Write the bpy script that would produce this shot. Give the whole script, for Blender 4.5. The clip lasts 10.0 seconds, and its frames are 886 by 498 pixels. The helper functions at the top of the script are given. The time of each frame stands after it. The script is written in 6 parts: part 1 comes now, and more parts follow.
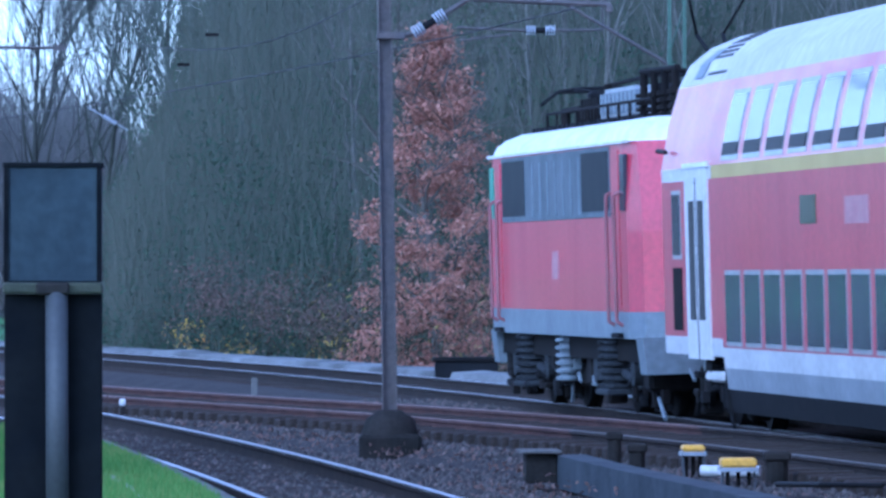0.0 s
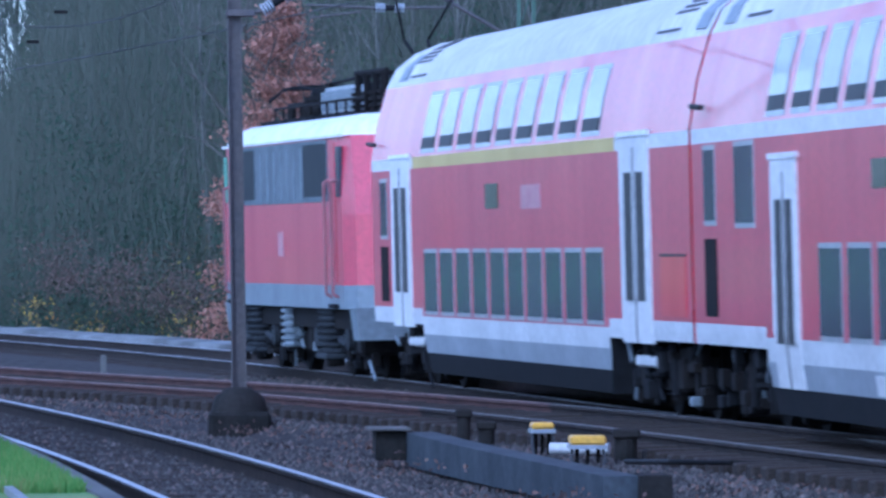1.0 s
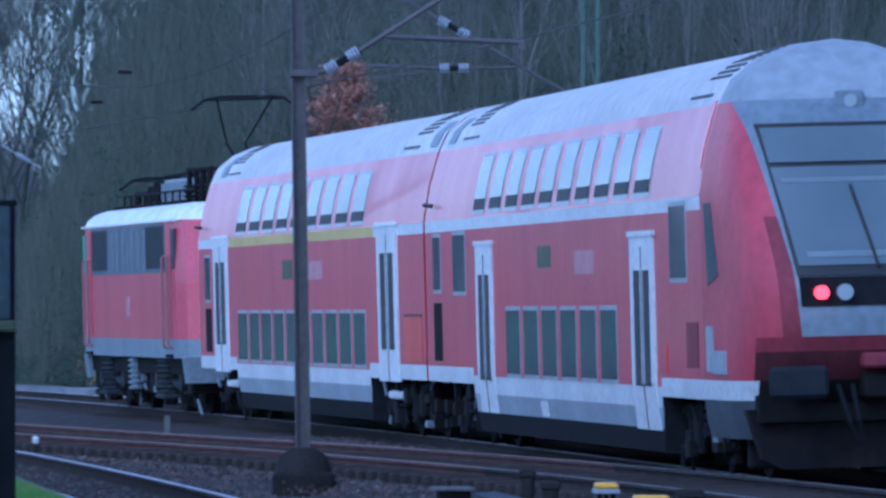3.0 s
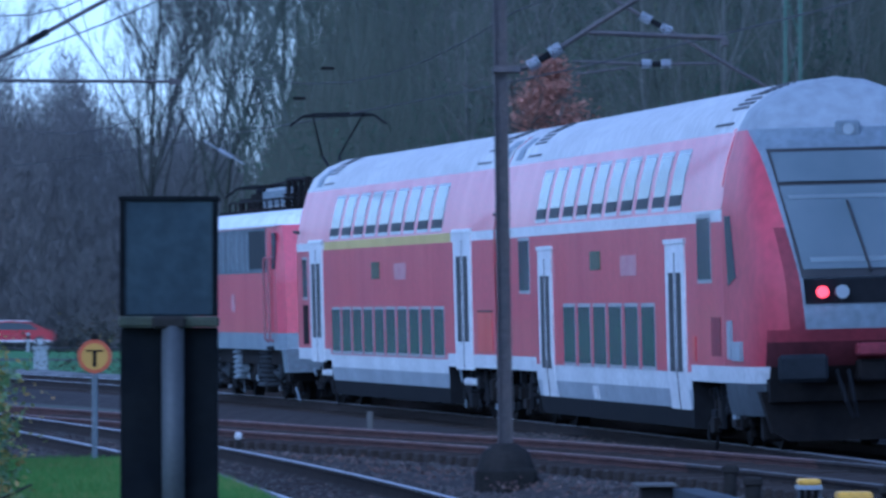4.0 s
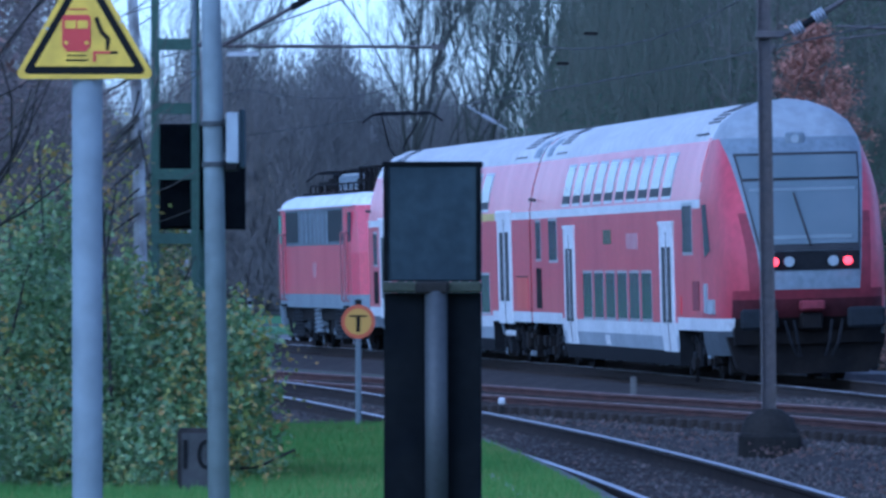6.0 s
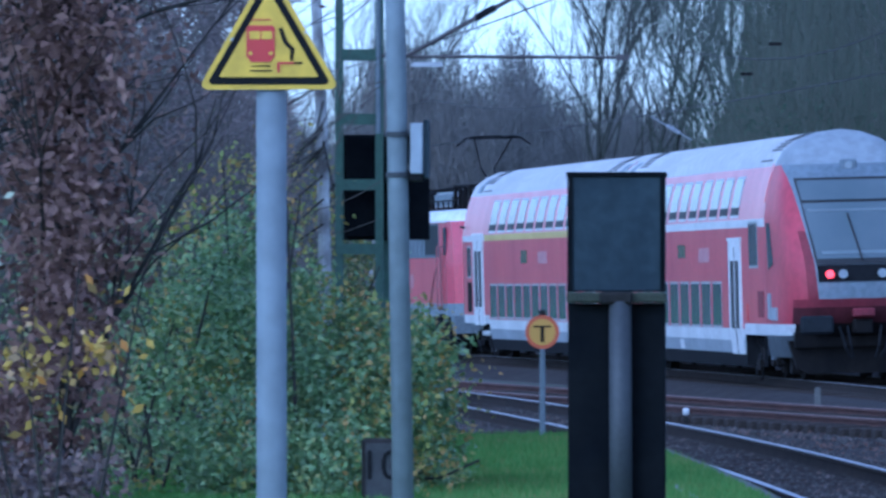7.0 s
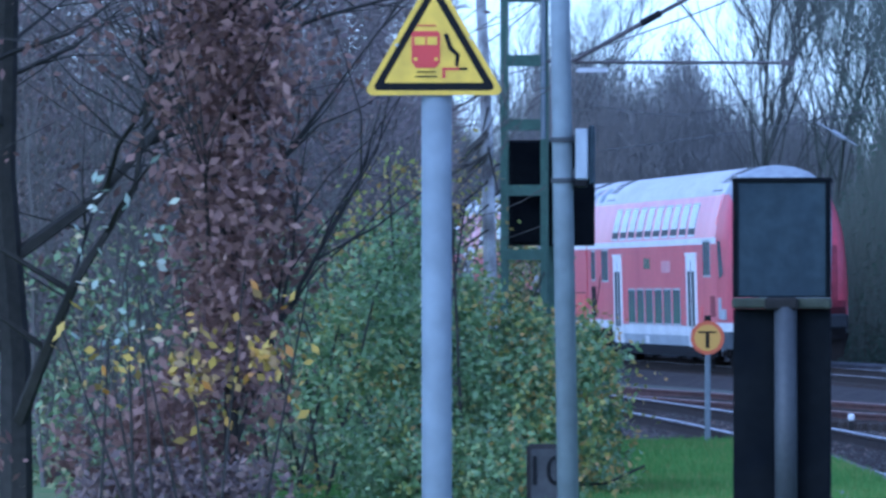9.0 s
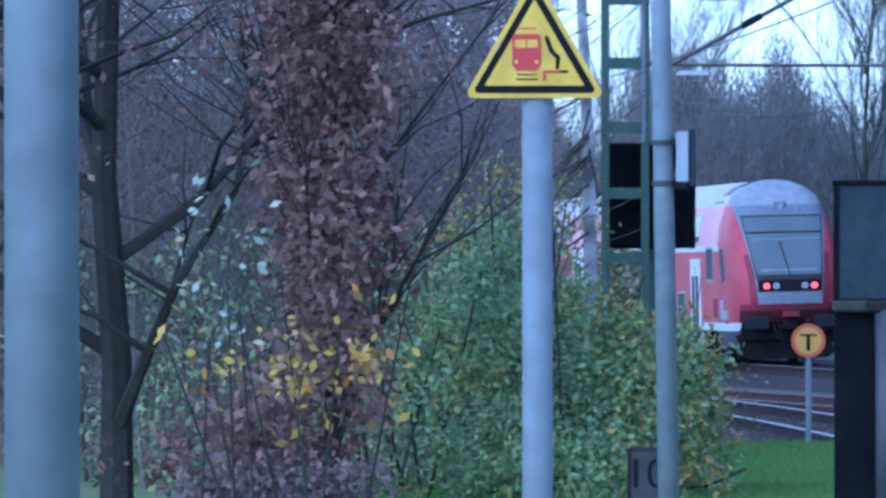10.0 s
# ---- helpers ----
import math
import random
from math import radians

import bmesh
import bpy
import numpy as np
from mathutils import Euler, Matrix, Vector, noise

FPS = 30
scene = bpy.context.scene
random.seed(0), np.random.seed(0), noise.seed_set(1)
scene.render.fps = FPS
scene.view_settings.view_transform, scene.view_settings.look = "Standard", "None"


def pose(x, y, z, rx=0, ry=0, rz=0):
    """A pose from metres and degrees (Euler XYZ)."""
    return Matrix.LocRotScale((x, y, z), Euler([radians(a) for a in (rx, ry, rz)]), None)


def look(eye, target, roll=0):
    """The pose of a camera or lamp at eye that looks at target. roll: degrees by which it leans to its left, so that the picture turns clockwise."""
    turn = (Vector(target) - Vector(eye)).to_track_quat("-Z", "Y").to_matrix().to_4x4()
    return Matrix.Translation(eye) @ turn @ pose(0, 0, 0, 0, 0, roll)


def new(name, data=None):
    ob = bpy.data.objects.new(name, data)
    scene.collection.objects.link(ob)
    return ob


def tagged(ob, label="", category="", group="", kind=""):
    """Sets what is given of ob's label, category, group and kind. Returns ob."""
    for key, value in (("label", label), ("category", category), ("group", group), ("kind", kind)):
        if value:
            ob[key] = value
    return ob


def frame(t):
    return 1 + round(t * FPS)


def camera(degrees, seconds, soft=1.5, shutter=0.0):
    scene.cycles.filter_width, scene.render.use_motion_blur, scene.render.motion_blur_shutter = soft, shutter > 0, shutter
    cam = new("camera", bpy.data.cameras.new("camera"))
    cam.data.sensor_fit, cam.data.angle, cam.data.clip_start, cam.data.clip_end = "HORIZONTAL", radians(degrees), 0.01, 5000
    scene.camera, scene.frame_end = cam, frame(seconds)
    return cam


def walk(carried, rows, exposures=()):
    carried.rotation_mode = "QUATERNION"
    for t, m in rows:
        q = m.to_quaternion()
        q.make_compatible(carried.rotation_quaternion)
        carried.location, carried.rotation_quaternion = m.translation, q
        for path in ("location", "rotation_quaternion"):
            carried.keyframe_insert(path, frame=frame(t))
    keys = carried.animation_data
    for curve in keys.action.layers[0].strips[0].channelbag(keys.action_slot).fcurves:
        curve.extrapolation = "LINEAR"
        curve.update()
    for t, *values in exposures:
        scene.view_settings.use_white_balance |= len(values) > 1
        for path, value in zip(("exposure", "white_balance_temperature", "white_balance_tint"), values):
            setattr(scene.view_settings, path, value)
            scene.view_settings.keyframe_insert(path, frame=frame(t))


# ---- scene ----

# ---- camera: stands on one spot and pans ----
EYE = (0.0, 0.0, 1.697)
cam = camera(6.494, 10.0, soft=2.8, shutter=0.4)
PANS = [  # seconds, turn, tilt
    (0, -1.7699, 90.2118),
    (0.1, -1.7326, 90.1869),
    (0.2, -1.7078, 90.1641),
    (0.3, -1.7699, 90.1641),
    (0.4, -2.1716, 90.1226),
    (0.5, -2.4821, 90.0977),
    (0.6, -2.7304, 90.0729),
    (0.7, -2.7428, 90.0563),
    (0.8, -2.7924, 90.0604),
    (0.9, -2.8214, 90.0604),
    (1, -2.8751, 90.0467),
    (1.2, -2.9248, 90.0355),
    (1.5, -3.0902, 90.1164),
    (1.7, -3.0902, 90.2677),
    (2, -2.9562, 90.4278),
    (2.5, -2.6393, 90.5737),
    (2.7, -2.6075, 90.5414),
    (3.8, -1.2271, 90.4419),
    (4, -0.9204, 90.4584),
    (4.5, -0.1949, 90.4460),
    (5, 0.1949, 90.2387),
    (5.2, 0.3234, 90.2346),
    (6.3, 1.3639, 90.1972),
    (6.5, 1.6373, 90.2387),
    (7, 2.3621, 90.2802),
    (7.5, 2.6642, 90.2594),
    (8, 2.8917, 90.2905),
    (8.5, 3.1356, 90.3216),
    (9, 3.5736, 90.3216),
    (9.5, 3.9576, 90.3817),
    (10, 4.3123, 90.3424),
]
EXPOSURES = [(0, 1.25, 4080, 13), (0.5, 1.28, 4200, 14), (1.0, 1.12, 4220, 14), (2.5, 0.70, 4120, 12), (4.0, 0.42, 3990, 12), (5.0, 0.42, 3990, 13), (6.5, 0.60, 4010, 11), (7.5, 0.68, 4070, 12), (10, 0.98, 4070, 13)]
walk(cam, [(t, pose(*EYE, tilt, 0, turn)) for t, turn, tilt in PANS], EXPOSURES)

# ---- world and sun: overcast dusk ----
world = bpy.data.worlds.new("World")
scene.world = world
world.use_nodes = True
wn = world.node_tree
sky = wn.nodes.new("ShaderNodeTexSky")
sky.sky_type, sky.sun_disc = "NISHITA", False
sky.sun_elevation, sky.sun_rotation = radians(35), radians(215)
sky.air_density, sky.dust_density, sky.ozone_density = 1.0, 1.2, 1.5
cloud = wn.nodes.new("ShaderNodeHueSaturation")
cloud.inputs["Hue"].default_value, cloud.inputs["Saturation"].default_value = 0.525, 0.5
wn.links.new(sky.outputs[0], cloud.inputs["Color"])
wn.links.new(cloud.outputs[0], wn.nodes["Background"].inputs[0])
wn.nodes["Background"].inputs[1].default_value = 0.15
sun = new("sun", bpy.data.lights.new("sun", "SUN"))
sun.data.energy, sun.data.angle, sun.data.color = 0.45, radians(30), (1.0, 0.95, 0.88)
sun.matrix_world = look((-57.4, -81.9, 70.0), (0, 0, 0))


# ---- materials ----
def mat(name, c1, c2=None, scale=3.0, rough=0.6, metal=0.0, bump=0.0, bscale=None, fine=None, streak=None, emit=None, ior=None, coat=0.0, detail=6.0, spec=0.5):
    """A surface whose colour wanders between c1 and c2 at one scale, with a finer grain, relief and an uneven gloss."""
    m = bpy.data.materials.new(name)
    m.use_nodes = True
    n, l = m.node_tree.nodes, m.node_tree.links
    b = n["Principled BSDF"]
    b.inputs["Roughness"].default_value, b.inputs["Metallic"].default_value = rough, metal
    b.inputs["Coat Weight"].default_value = coat
    b.inputs["Specular IOR Level"].default_value = spec
    tc = n.new("ShaderNodeTexCoord")
    mp = n.new("ShaderNodeMapping")
    mp.inputs["Scale"].default_value = streak or (1, 1, 1)
    l.new(tc.outputs["Object"], mp.inputs[0])
    if c2 is None:
        c2 = tuple(v * 0.8 for v in c1)
    no = n.new("ShaderNodeTexNoise")
    no.inputs["Scale"].default_value, no.inputs["Detail"].default_value = scale, detail
    l.new(mp.outputs[0], no.inputs["Vector"])
    ramp = n.new("ShaderNodeValToRGB")
    ramp.color_ramp.elements[0].position, ramp.color_ramp.elements[1].position = 0.32, 0.68
    ramp.color_ramp.elements[0].color, ramp.color_ramp.elements[1].color = (*c1, 1), (*c2, 1)
    l.new(no.outputs["Fac"], ramp.inputs[0])
    col = ramp.outputs[0]
    if fine:
        n2 = n.new("ShaderNodeTexNoise")
        n2.inputs["Scale"].default_value, n2.inputs["Detail"].default_value = fine, 3
        l.new(tc.outputs["Object"], n2.inputs["Vector"])
        mr = n.new("ShaderNodeMapRange")
        mr.inputs[3].default_value, mr.inputs[4].default_value = 0.6, 1.4
        l.new(n2.outputs["Fac"], mr.inputs[0])
        mx = n.new("ShaderNodeMix")
        mx.data_type, mx.blend_type = "RGBA", "MULTIPLY"
        mx.inputs[0].default_value = 1
        l.new(col, mx.inputs[6])
        l.new(mr.outputs[0], mx.inputs[7])
        col = mx.outputs[2]
    l.new(col, b.inputs["Base Color"])
    rr = n.new("ShaderNodeMapRange")
    rr.inputs[3].default_value, rr.inputs[4].default_value = max(rough - 0.1, 0.02), min(rough + 0.12, 1)
    l.new(no.outputs["Fac"], rr.inputs[0])
    l.new(rr.outputs[0], b.inputs["Roughness"])
    if bump:
        bn = n.new("ShaderNodeTexNoise")
        bn.inputs["Scale"].default_value, bn.inputs["Detail"].default_value = bscale or scale * 6, 5
        l.new(tc.outputs["Object"], bn.inputs["Vector"])
        bp = n.new("ShaderNodeBump")
        bp.inputs["Strength"].default_value, bp.inputs["Distance"].default_value = bump, 0.02
        l.new(bn.outputs["Fac"], bp.inputs["Height"])
        l.new(bp.outputs[0], b.inputs["Normal"])
    if emit:
        b.inputs["Emission Color"].default_value, b.inputs["Emission Strength"].default_value = (*emit[0], 1), emit[1]
    return m


def leafy(name, stops, rough=0.6, spec=0.25, thin=0.15, patch=0.0, pscale=0.2):
    """Leaves: each one takes its own colour from the list of (place, colour); patch: how far whole drifts of them lean one way."""
    m = bpy.data.materials.new(name)
    m.use_nodes = True
    n, l = m.node_tree.nodes, m.node_tree.links
    b = n["Principled BSDF"]
    g = n.new("ShaderNodeNewGeometry")
    r = n.new("ShaderNodeValToRGB")
    while len(r.color_ramp.elements) < len(stops):
        r.color_ramp.elements.new(0.5)
    for e, (at, c) in zip(r.color_ramp.elements, stops):
        e.position, e.color = at, (*c, 1)
    at = g.outputs["Random Per Island"]
    if patch:
        tc, no, mr, mx0 = n.new("ShaderNodeTexCoord"), n.new("ShaderNodeTexNoise"), n.new("ShaderNodeMapRange"), n.new("ShaderNodeMix")
        no.inputs["Scale"].default_value, no.inputs["Detail"].default_value = pscale, 4
        l.new(tc.outputs["Object"], no.inputs["Vector"])
        mr.inputs[1].default_value, mr.inputs[2].default_value = 0.3, 0.7
        l.new(no.outputs["Fac"], mr.inputs[0])
        mx0.inputs[0].default_value = patch
        l.new(at, mx0.inputs[2])
        l.new(mr.outputs[0], mx0.inputs[3])
        at = mx0.outputs[0]
    l.new(at, r.inputs[0])
    l.new(r.outputs[0], b.inputs["Base Color"])
    b.inputs["Roughness"].default_value = rough
    b.inputs["Specular IOR Level"].default_value = spec
    if thin:
        tr, mx = n.new("ShaderNodeBsdfTranslucent"), n.new("ShaderNodeMixShader")
        mx.inputs[0].default_value = thin
        l.new(r.outputs[0], tr.inputs[0])
        l.new(b.outputs[0], mx.inputs[1])
        l.new(tr.outputs[0], mx.inputs[2])
        l.new(mx.outputs[0], n["Material Output"].inputs["Surface"])
    return m


RED = mat("traffic red paint", (0.48, 0.040, 0.076), (0.41, 0.041, 0.076), 0.8, 0.33, fine=14, coat=0.2, streak=(1, 1, 0.25))
REDN = mat("brake-dusted red paint", (0.42, 0.040, 0.066), (0.30, 0.037, 0.055), 0.5, 0.45, fine=7, streak=(1, 1, 0.5))
DULLRED = mat("dull dark red paint", (0.20, 0.028, 0.042), (0.11, 0.022, 0.030), 1.2, 0.6, fine=9, streak=(1, 1, 0.4), spec=0.25)
BLACKRED = mat("blackish red paint", (0.075, 0.016, 0.021), (0.035, 0.012, 0.015), 1.4, 0.7, fine=9, streak=(1, 1, 0.4), spec=0.15)
RED2 = mat("deeper red paint", (0.60, 0.028, 0.042), (0.52, 0.028, 0.042), 0.8, 0.3, coat=0.3)
WHITE = mat("dusty white paint", (0.57, 0.58, 0.59), (0.46, 0.47, 0.48), 0.9, 0.45, fine=10, streak=(1, 1, 0.2))
STRIPE = mat("white stripe paint", (0.62, 0.625, 0.63), (0.54, 0.545, 0.55), 0.9, 0.45, fine=10)
YELLOW = mat("first class yellow stripe", (0.52, 0.40, 0.10), (0.46, 0.35, 0.10), 1, 0.45)
GREY = mat("basalt grey paint", (0.17, 0.20, 0.23), (0.135, 0.16, 0.185), 1.1, 0.45, fine=9, streak=(1, 1, 0.3))
LGREY = mat("light grey skirt paint", (0.30, 0.33, 0.36), (0.24, 0.26, 0.29), 0.9, 0.45, fine=8, streak=(1, 1, 0.3))
DOME = mat("grey cab roof paint", (0.27, 0.29, 0.31), (0.23, 0.25, 0.27), 0.6, 0.55, fine=5)
ROOF = mat("weathered pale grey roof", (0.55, 0.545, 0.53), (0.44, 0.435, 0.425), 0.5, 0.55, fine=5, streak=(1, 0.3, 1), spec=0.4)
LROOF = mat("silver locomotive roof", (0.74, 0.75, 0.76), (0.6, 0.61, 0.62), 0.7, 0.45, fine=6)
DARK = mat("grimy running gear", (0.006, 0.006, 0.007), (0.016, 0.014, 0.013), 2.0, 0.85, fine=12, bump=0.3, spec=0.12)
GEARG = mat("dusty grey running gear", (0.036, 0.040, 0.046), (0.018, 0.020, 0.023), 2.5, 0.8, fine=14, bump=0.2, spec=0.15)
APRON = mat("dusty dark grey apron", (0.085, 0.098, 0.112), (0.055, 0.063, 0.072), 1.5, 0.6, fine=9, spec=0.2)
UNDER = mat("dark underframe", (0.009, 0.010, 0.012), (0.018, 0.018, 0.02), 1.2, 0.85, fine=8, spec=0.08)
GLASS = mat("tinted train glass", (0.045, 0.053, 0.070), (0.066, 0.074, 0.094), 0.9, 0.16, spec=0.4)
BUMPER = mat("dark grey buffer paint", (0.020, 0.023, 0.027), (0.013, 0.015, 0.018), 2.0, 0.7, fine=9, spec=0.12)
SUNBLIND = mat("pale cab lining behind glass", (0.17, 0.20, 0.21), (0.14, 0.165, 0.175), 1.5, 0.3)
WSCREEN = mat("grey tinted windscreen", (0.095, 0.12, 0.13), (0.12, 0.142, 0.152), 0.9, 0.08, coat=0.5)
LWIN = mat("dark engine room glass", (0.013, 0.016, 0.02), (0.02, 0.023, 0.028), 0.9, 0.55, spec=0.12)
UGLASS = mat("curved upper glass", (0.02, 0.025, 0.03), (0.03, 0.034, 0.036), 0.7, 0.06)
FRAME = mat("aluminium window frame", (0.42, 0.44, 0.46), (0.34, 0.36, 0.38), 3, 0.4, metal=0.5)
RUBBER = mat("black rubber seal", (0.012, 0.012, 0.013), (0.02, 0.02, 0.02), 4, 0.6)
GRILLE = mat("grey ventilation grille", (0.13, 0.15, 0.17), (0.10, 0.12, 0.135), 1.5, 0.6, fine=20, spec=0.2)
STEELB = mat("bright worn steel", (0.40, 0.40, 0.42), (0.28, 0.28, 0.30), 3, 0.40, metal=0.8)
RUST = mat("rusty rail steel", (0.085, 0.048, 0.042), (0.058, 0.037, 0.034), 1.2, 0.9, fine=9, spec=0.1)
DULLH = mat("dull dark rail head", (0.12, 0.115, 0.115), (0.075, 0.07, 0.07), 1.5, 0.55, fine=12, spec=0.3)
RUSTH = mat("rusty rail head", (0.24, 0.17, 0.155), (0.17, 0.115, 0.105), 1.5, 0.6, fine=12, spec=0.3)
BROWN = mat("dark rail web", (0.026, 0.023, 0.022), (0.045, 0.036, 0.032), 4, 0.95, fine=25, spec=0.08)
WOODT = mat("creosoted sleeper wood", (0.028, 0.023, 0.02), (0.05, 0.042, 0.037), 6, 0.85, fine=30, bump=0.5, streak=(0.3, 3, 3), spec=0.1)
# Bed colour darkened so that gaps between the loose stones look shaded.
BALLAST = mat("grey brown ballast bed", (0.034, 0.031, 0.030), (0.054, 0.048, 0.046), 1.1, 0.9, fine=22, bump=1.0, bscale=16, spec=0.08)
STONES = leafy("ballast stones", [(0, (0.038, 0.035, 0.035)), (0.5, (0.072, 0.067, 0.064)), (0.85, (0.11, 0.10, 0.095)), (0.95, (0.13, 0.09, 0.078)), (1, (0.17, 0.145, 0.13))], 0.95, 0.06, 0)
CONCRETE = mat("weathered concrete", (0.13, 0.128, 0.122), (0.085, 0.083, 0.08), 1.6, 0.85, fine=25, bump=0.4, spec=0.15)
DCONC = mat("mossy dark concrete", (0.03, 0.027, 0.025), (0.017, 0.017, 0.016), 3, 0.9, fine=20, bump=0.6, spec=0.1)
PALE = mat("pale limewashed concrete", (0.32, 0.34, 0.36), (0.22, 0.24, 0.25), 0.8, 0.9, fine=8)
GRASS = mat("short damp grass", (0.10, 0.20, 0.045), (0.19, 0.205, 0.07), 1.1, 0.9, fine=14, bump=0.8, bscale=30)
SOIL = mat("leaf litter and soil", (0.05, 0.055, 0.04), (0.042, 0.055, 0.036), 0.25, 0.95, fine=3, bump=0.8, bscale=6)
ROADM = mat("wet asphalt", (0.10, 0.105, 0.11), (0.075, 0.08, 0.085), 0.3, 0.45, fine=30)
GALV = mat("galvanised steel", (0.205, 0.232, 0.25), (0.16, 0.185, 0.20), 2.2, 0.7, fine=8, streak=(1, 1, 0.2), spec=0.25)
MAST = mat("dark mast steel", (0.075, 0.07, 0.075), (0.11, 0.095, 0.09), 3, 0.6, metal=0.3, fine=20)
GREENS = mat("green painted steel", (0.045, 0.09, 0.06), (0.06, 0.105, 0.075), 3, 0.55, fine=20)
BOXM = mat("sooty blue grey sheet metal", (0.010, 0.017, 0.025), (0.032, 0.046, 0.055), 2.6, 0.6, fine=18, streak=(1, 1, 0.5), spec=0.2)
BOXD = mat("blackened sheet metal", (0.004, 0.005, 0.007), (0.009, 0.010, 0.011), 2.5, 0.9, fine=18, spec=0.06)
MOSSY = mat("mossy edge", (0.025, 0.03, 0.018), (0.05, 0.055, 0.035), 12, 0.9, bump=0.4)
GPIPE = mat("dull grey pipe", (0.04, 0.044, 0.048), (0.028, 0.031, 0.035), 5, 0.6, fine=30, streak=(1, 1, 0.2))
SIGNY = mat("yellow sign sheeting", (0.62, 0.42, 0.02), (0.56, 0.37, 0.02), 2, 0.45, fine=18)
SIGNO = mat("faded orange yellow sheeting", (0.62, 0.36, 0.05), (0.56, 0.31, 0.05), 2, 0.5)
SIGNR = mat("sign red", (0.45, 0.03, 0.025), (0.38, 0.03, 0.025), 3, 0.5)
SIGNOR = mat("faded red rim", (0.55, 0.12, 0.04), (0.48, 0.1, 0.04), 3, 0.5)
BLACK = mat("black paint", (0.006, 0.006, 0.007), (0.011, 0.011, 0.011), 4, 0.6, spec=0.1)
YCAP = mat("yellow plastic cap", (0.62, 0.36, 0.03), (0.55, 0.32, 0.05), 4, 0.5, fine=20)
CERAM = mat("grey white insulator", (0.36, 0.38, 0.43), (0.28, 0.30, 0.34), 8, 0.3)
WIRE = mat("tarnished wire", (0.028, 0.028, 0.028), (0.04, 0.038, 0.036), 6, 0.6, spec=0.2)
REDL = mat("lit tail lamp", (0.6, 0.03, 0.03), (0.6, 0.03, 0.03), 4, 0.3, emit=((1.0, 0.045, 0.045), 2.2))
# Pane colour that copies a green reflection in the glass.
GREENREFL = mat("pane with green reflection painted in", (0.05, 0.25, 0.16), (0.05, 0.3, 0.2), 4, 0.3)
LAMP = mat("unlit lamp glass", (0.25, 0.28, 0.3), (0.3, 0.33, 0.36), 6, 0.15)
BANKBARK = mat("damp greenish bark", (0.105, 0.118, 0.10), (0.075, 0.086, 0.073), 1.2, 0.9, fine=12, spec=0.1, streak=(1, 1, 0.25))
# Lightened to put distance haze into the bark colour itself.
HAZEBARK = mat("grey twigs and bark paled for haze", (0.19, 0.185, 0.17), (0.14, 0.138, 0.125), 1.2, 0.9, fine=12, spec=0.1, streak=(1, 1, 0.25))
BARK = mat("grey brown bark", (0.12, 0.108, 0.092), (0.08, 0.074, 0.064), 1.2, 0.9, fine=12, bump=0.6, streak=(1, 1, 0.25))
DBARK = mat("dark damp bark", (0.026, 0.025, 0.022), (0.046, 0.043, 0.036), 3, 0.9, fine=15, bump=0.6, streak=(1, 1, 0.25), spec=0.15)
BIRCH = mat("white birch bark", (0.5, 0.5, 0.49), (0.10, 0.09, 0.085), 5, 0.8, fine=12, streak=(1, 1, 0.6))


GBLADE = leafy("grass blades", [(0, (0.075, 0.175, 0.035)), (0.5, (0.12, 0.24, 0.05)), (0.8, (0.18, 0.24, 0.065)), (0.95, (0.22, 0.20, 0.08)), (1, (0.26, 0.16, 0.07))], 0.6, 0.25, 0.35, 0.45, 0.9)
MEADOW = mat("far meadow grass", (0.05, 0.15, 0.035), (0.065, 0.17, 0.04), 0.1, 0.9, fine=2)
OLIVE = mat("olive display glass", (0.10, 0.10, 0.06), (0.075, 0.085, 0.055), 2, 0.2)
FADED = mat("faded pink lettering", (0.42, 0.20, 0.22), (0.40, 0.16, 0.19), 6, 0.4, fine=20)
HEDGE = leafy("hedge leaves", [(0, (0.06, 0.10, 0.045)), (0.4, (0.15, 0.235, 0.085)), (0.75, (0.26, 0.36, 0.15)), (0.92, (0.40, 0.41, 0.15)), (1, (0.38, 0.27, 0.10))], 0.4, 0.45, 0.15, 0.3, 2.2)
BROWNL = leafy("withered brown leaves", [(0, (0.085, 0.052, 0.045)), (0.45, (0.175, 0.105, 0.085)), (0.8, (0.28, 0.175, 0.14)), (1, (0.42, 0.29, 0.22))], 0.6, 0.25, 0.3, 0.3, 2.5)
YELLOWL = leafy("yellow autumn leaves", [(0, (0.20, 0.13, 0.06)), (0.35, (0.40, 0.28, 0.05)), (0.7, (0.46, 0.33, 0.06)), (0.85, (0.45, 0.2, 0.03)), (1, (0.42, 0.36, 0.22))])
ORANGEL = leafy("russet beech leaves", [(0, (0.24, 0.12, 0.09)), (0.5, (0.33, 0.16, 0.115)), (0.85, (0.42, 0.22, 0.16)), (1, (0.48, 0.29, 0.21))])
IVY = leafy("dark ivy and holly leaves", [(0, (0.026, 0.044, 0.034)), (0.3, (0.046, 0.078, 0.054)), (0.65, (0.074, 0.116, 0.074)), (0.85, (0.11, 0.13, 0.082)), (1, (0.15, 0.142, 0.09))], 0.7, 0.15, 0.4, 0.78, 0.12)
TWIG = leafy("bare twigs", [(0, (0.070, 0.068, 0.058)), (0.6, (0.105, 0.10, 0.085)), (1, (0.15, 0.14, 0.12))], 0.85, 0.1, 0, 0.5, 0.12)
PALEBARK = mat("pale grey bark", (0.15, 0.15, 0.135), (0.09, 0.09, 0.08), 1.5, 0.9, fine=10, streak=(1, 1, 0.3))
HANDR = mat("dull painted handrail", (0.26, 0.10, 0.11), (0.20, 0.09, 0.10), 3, 0.5)
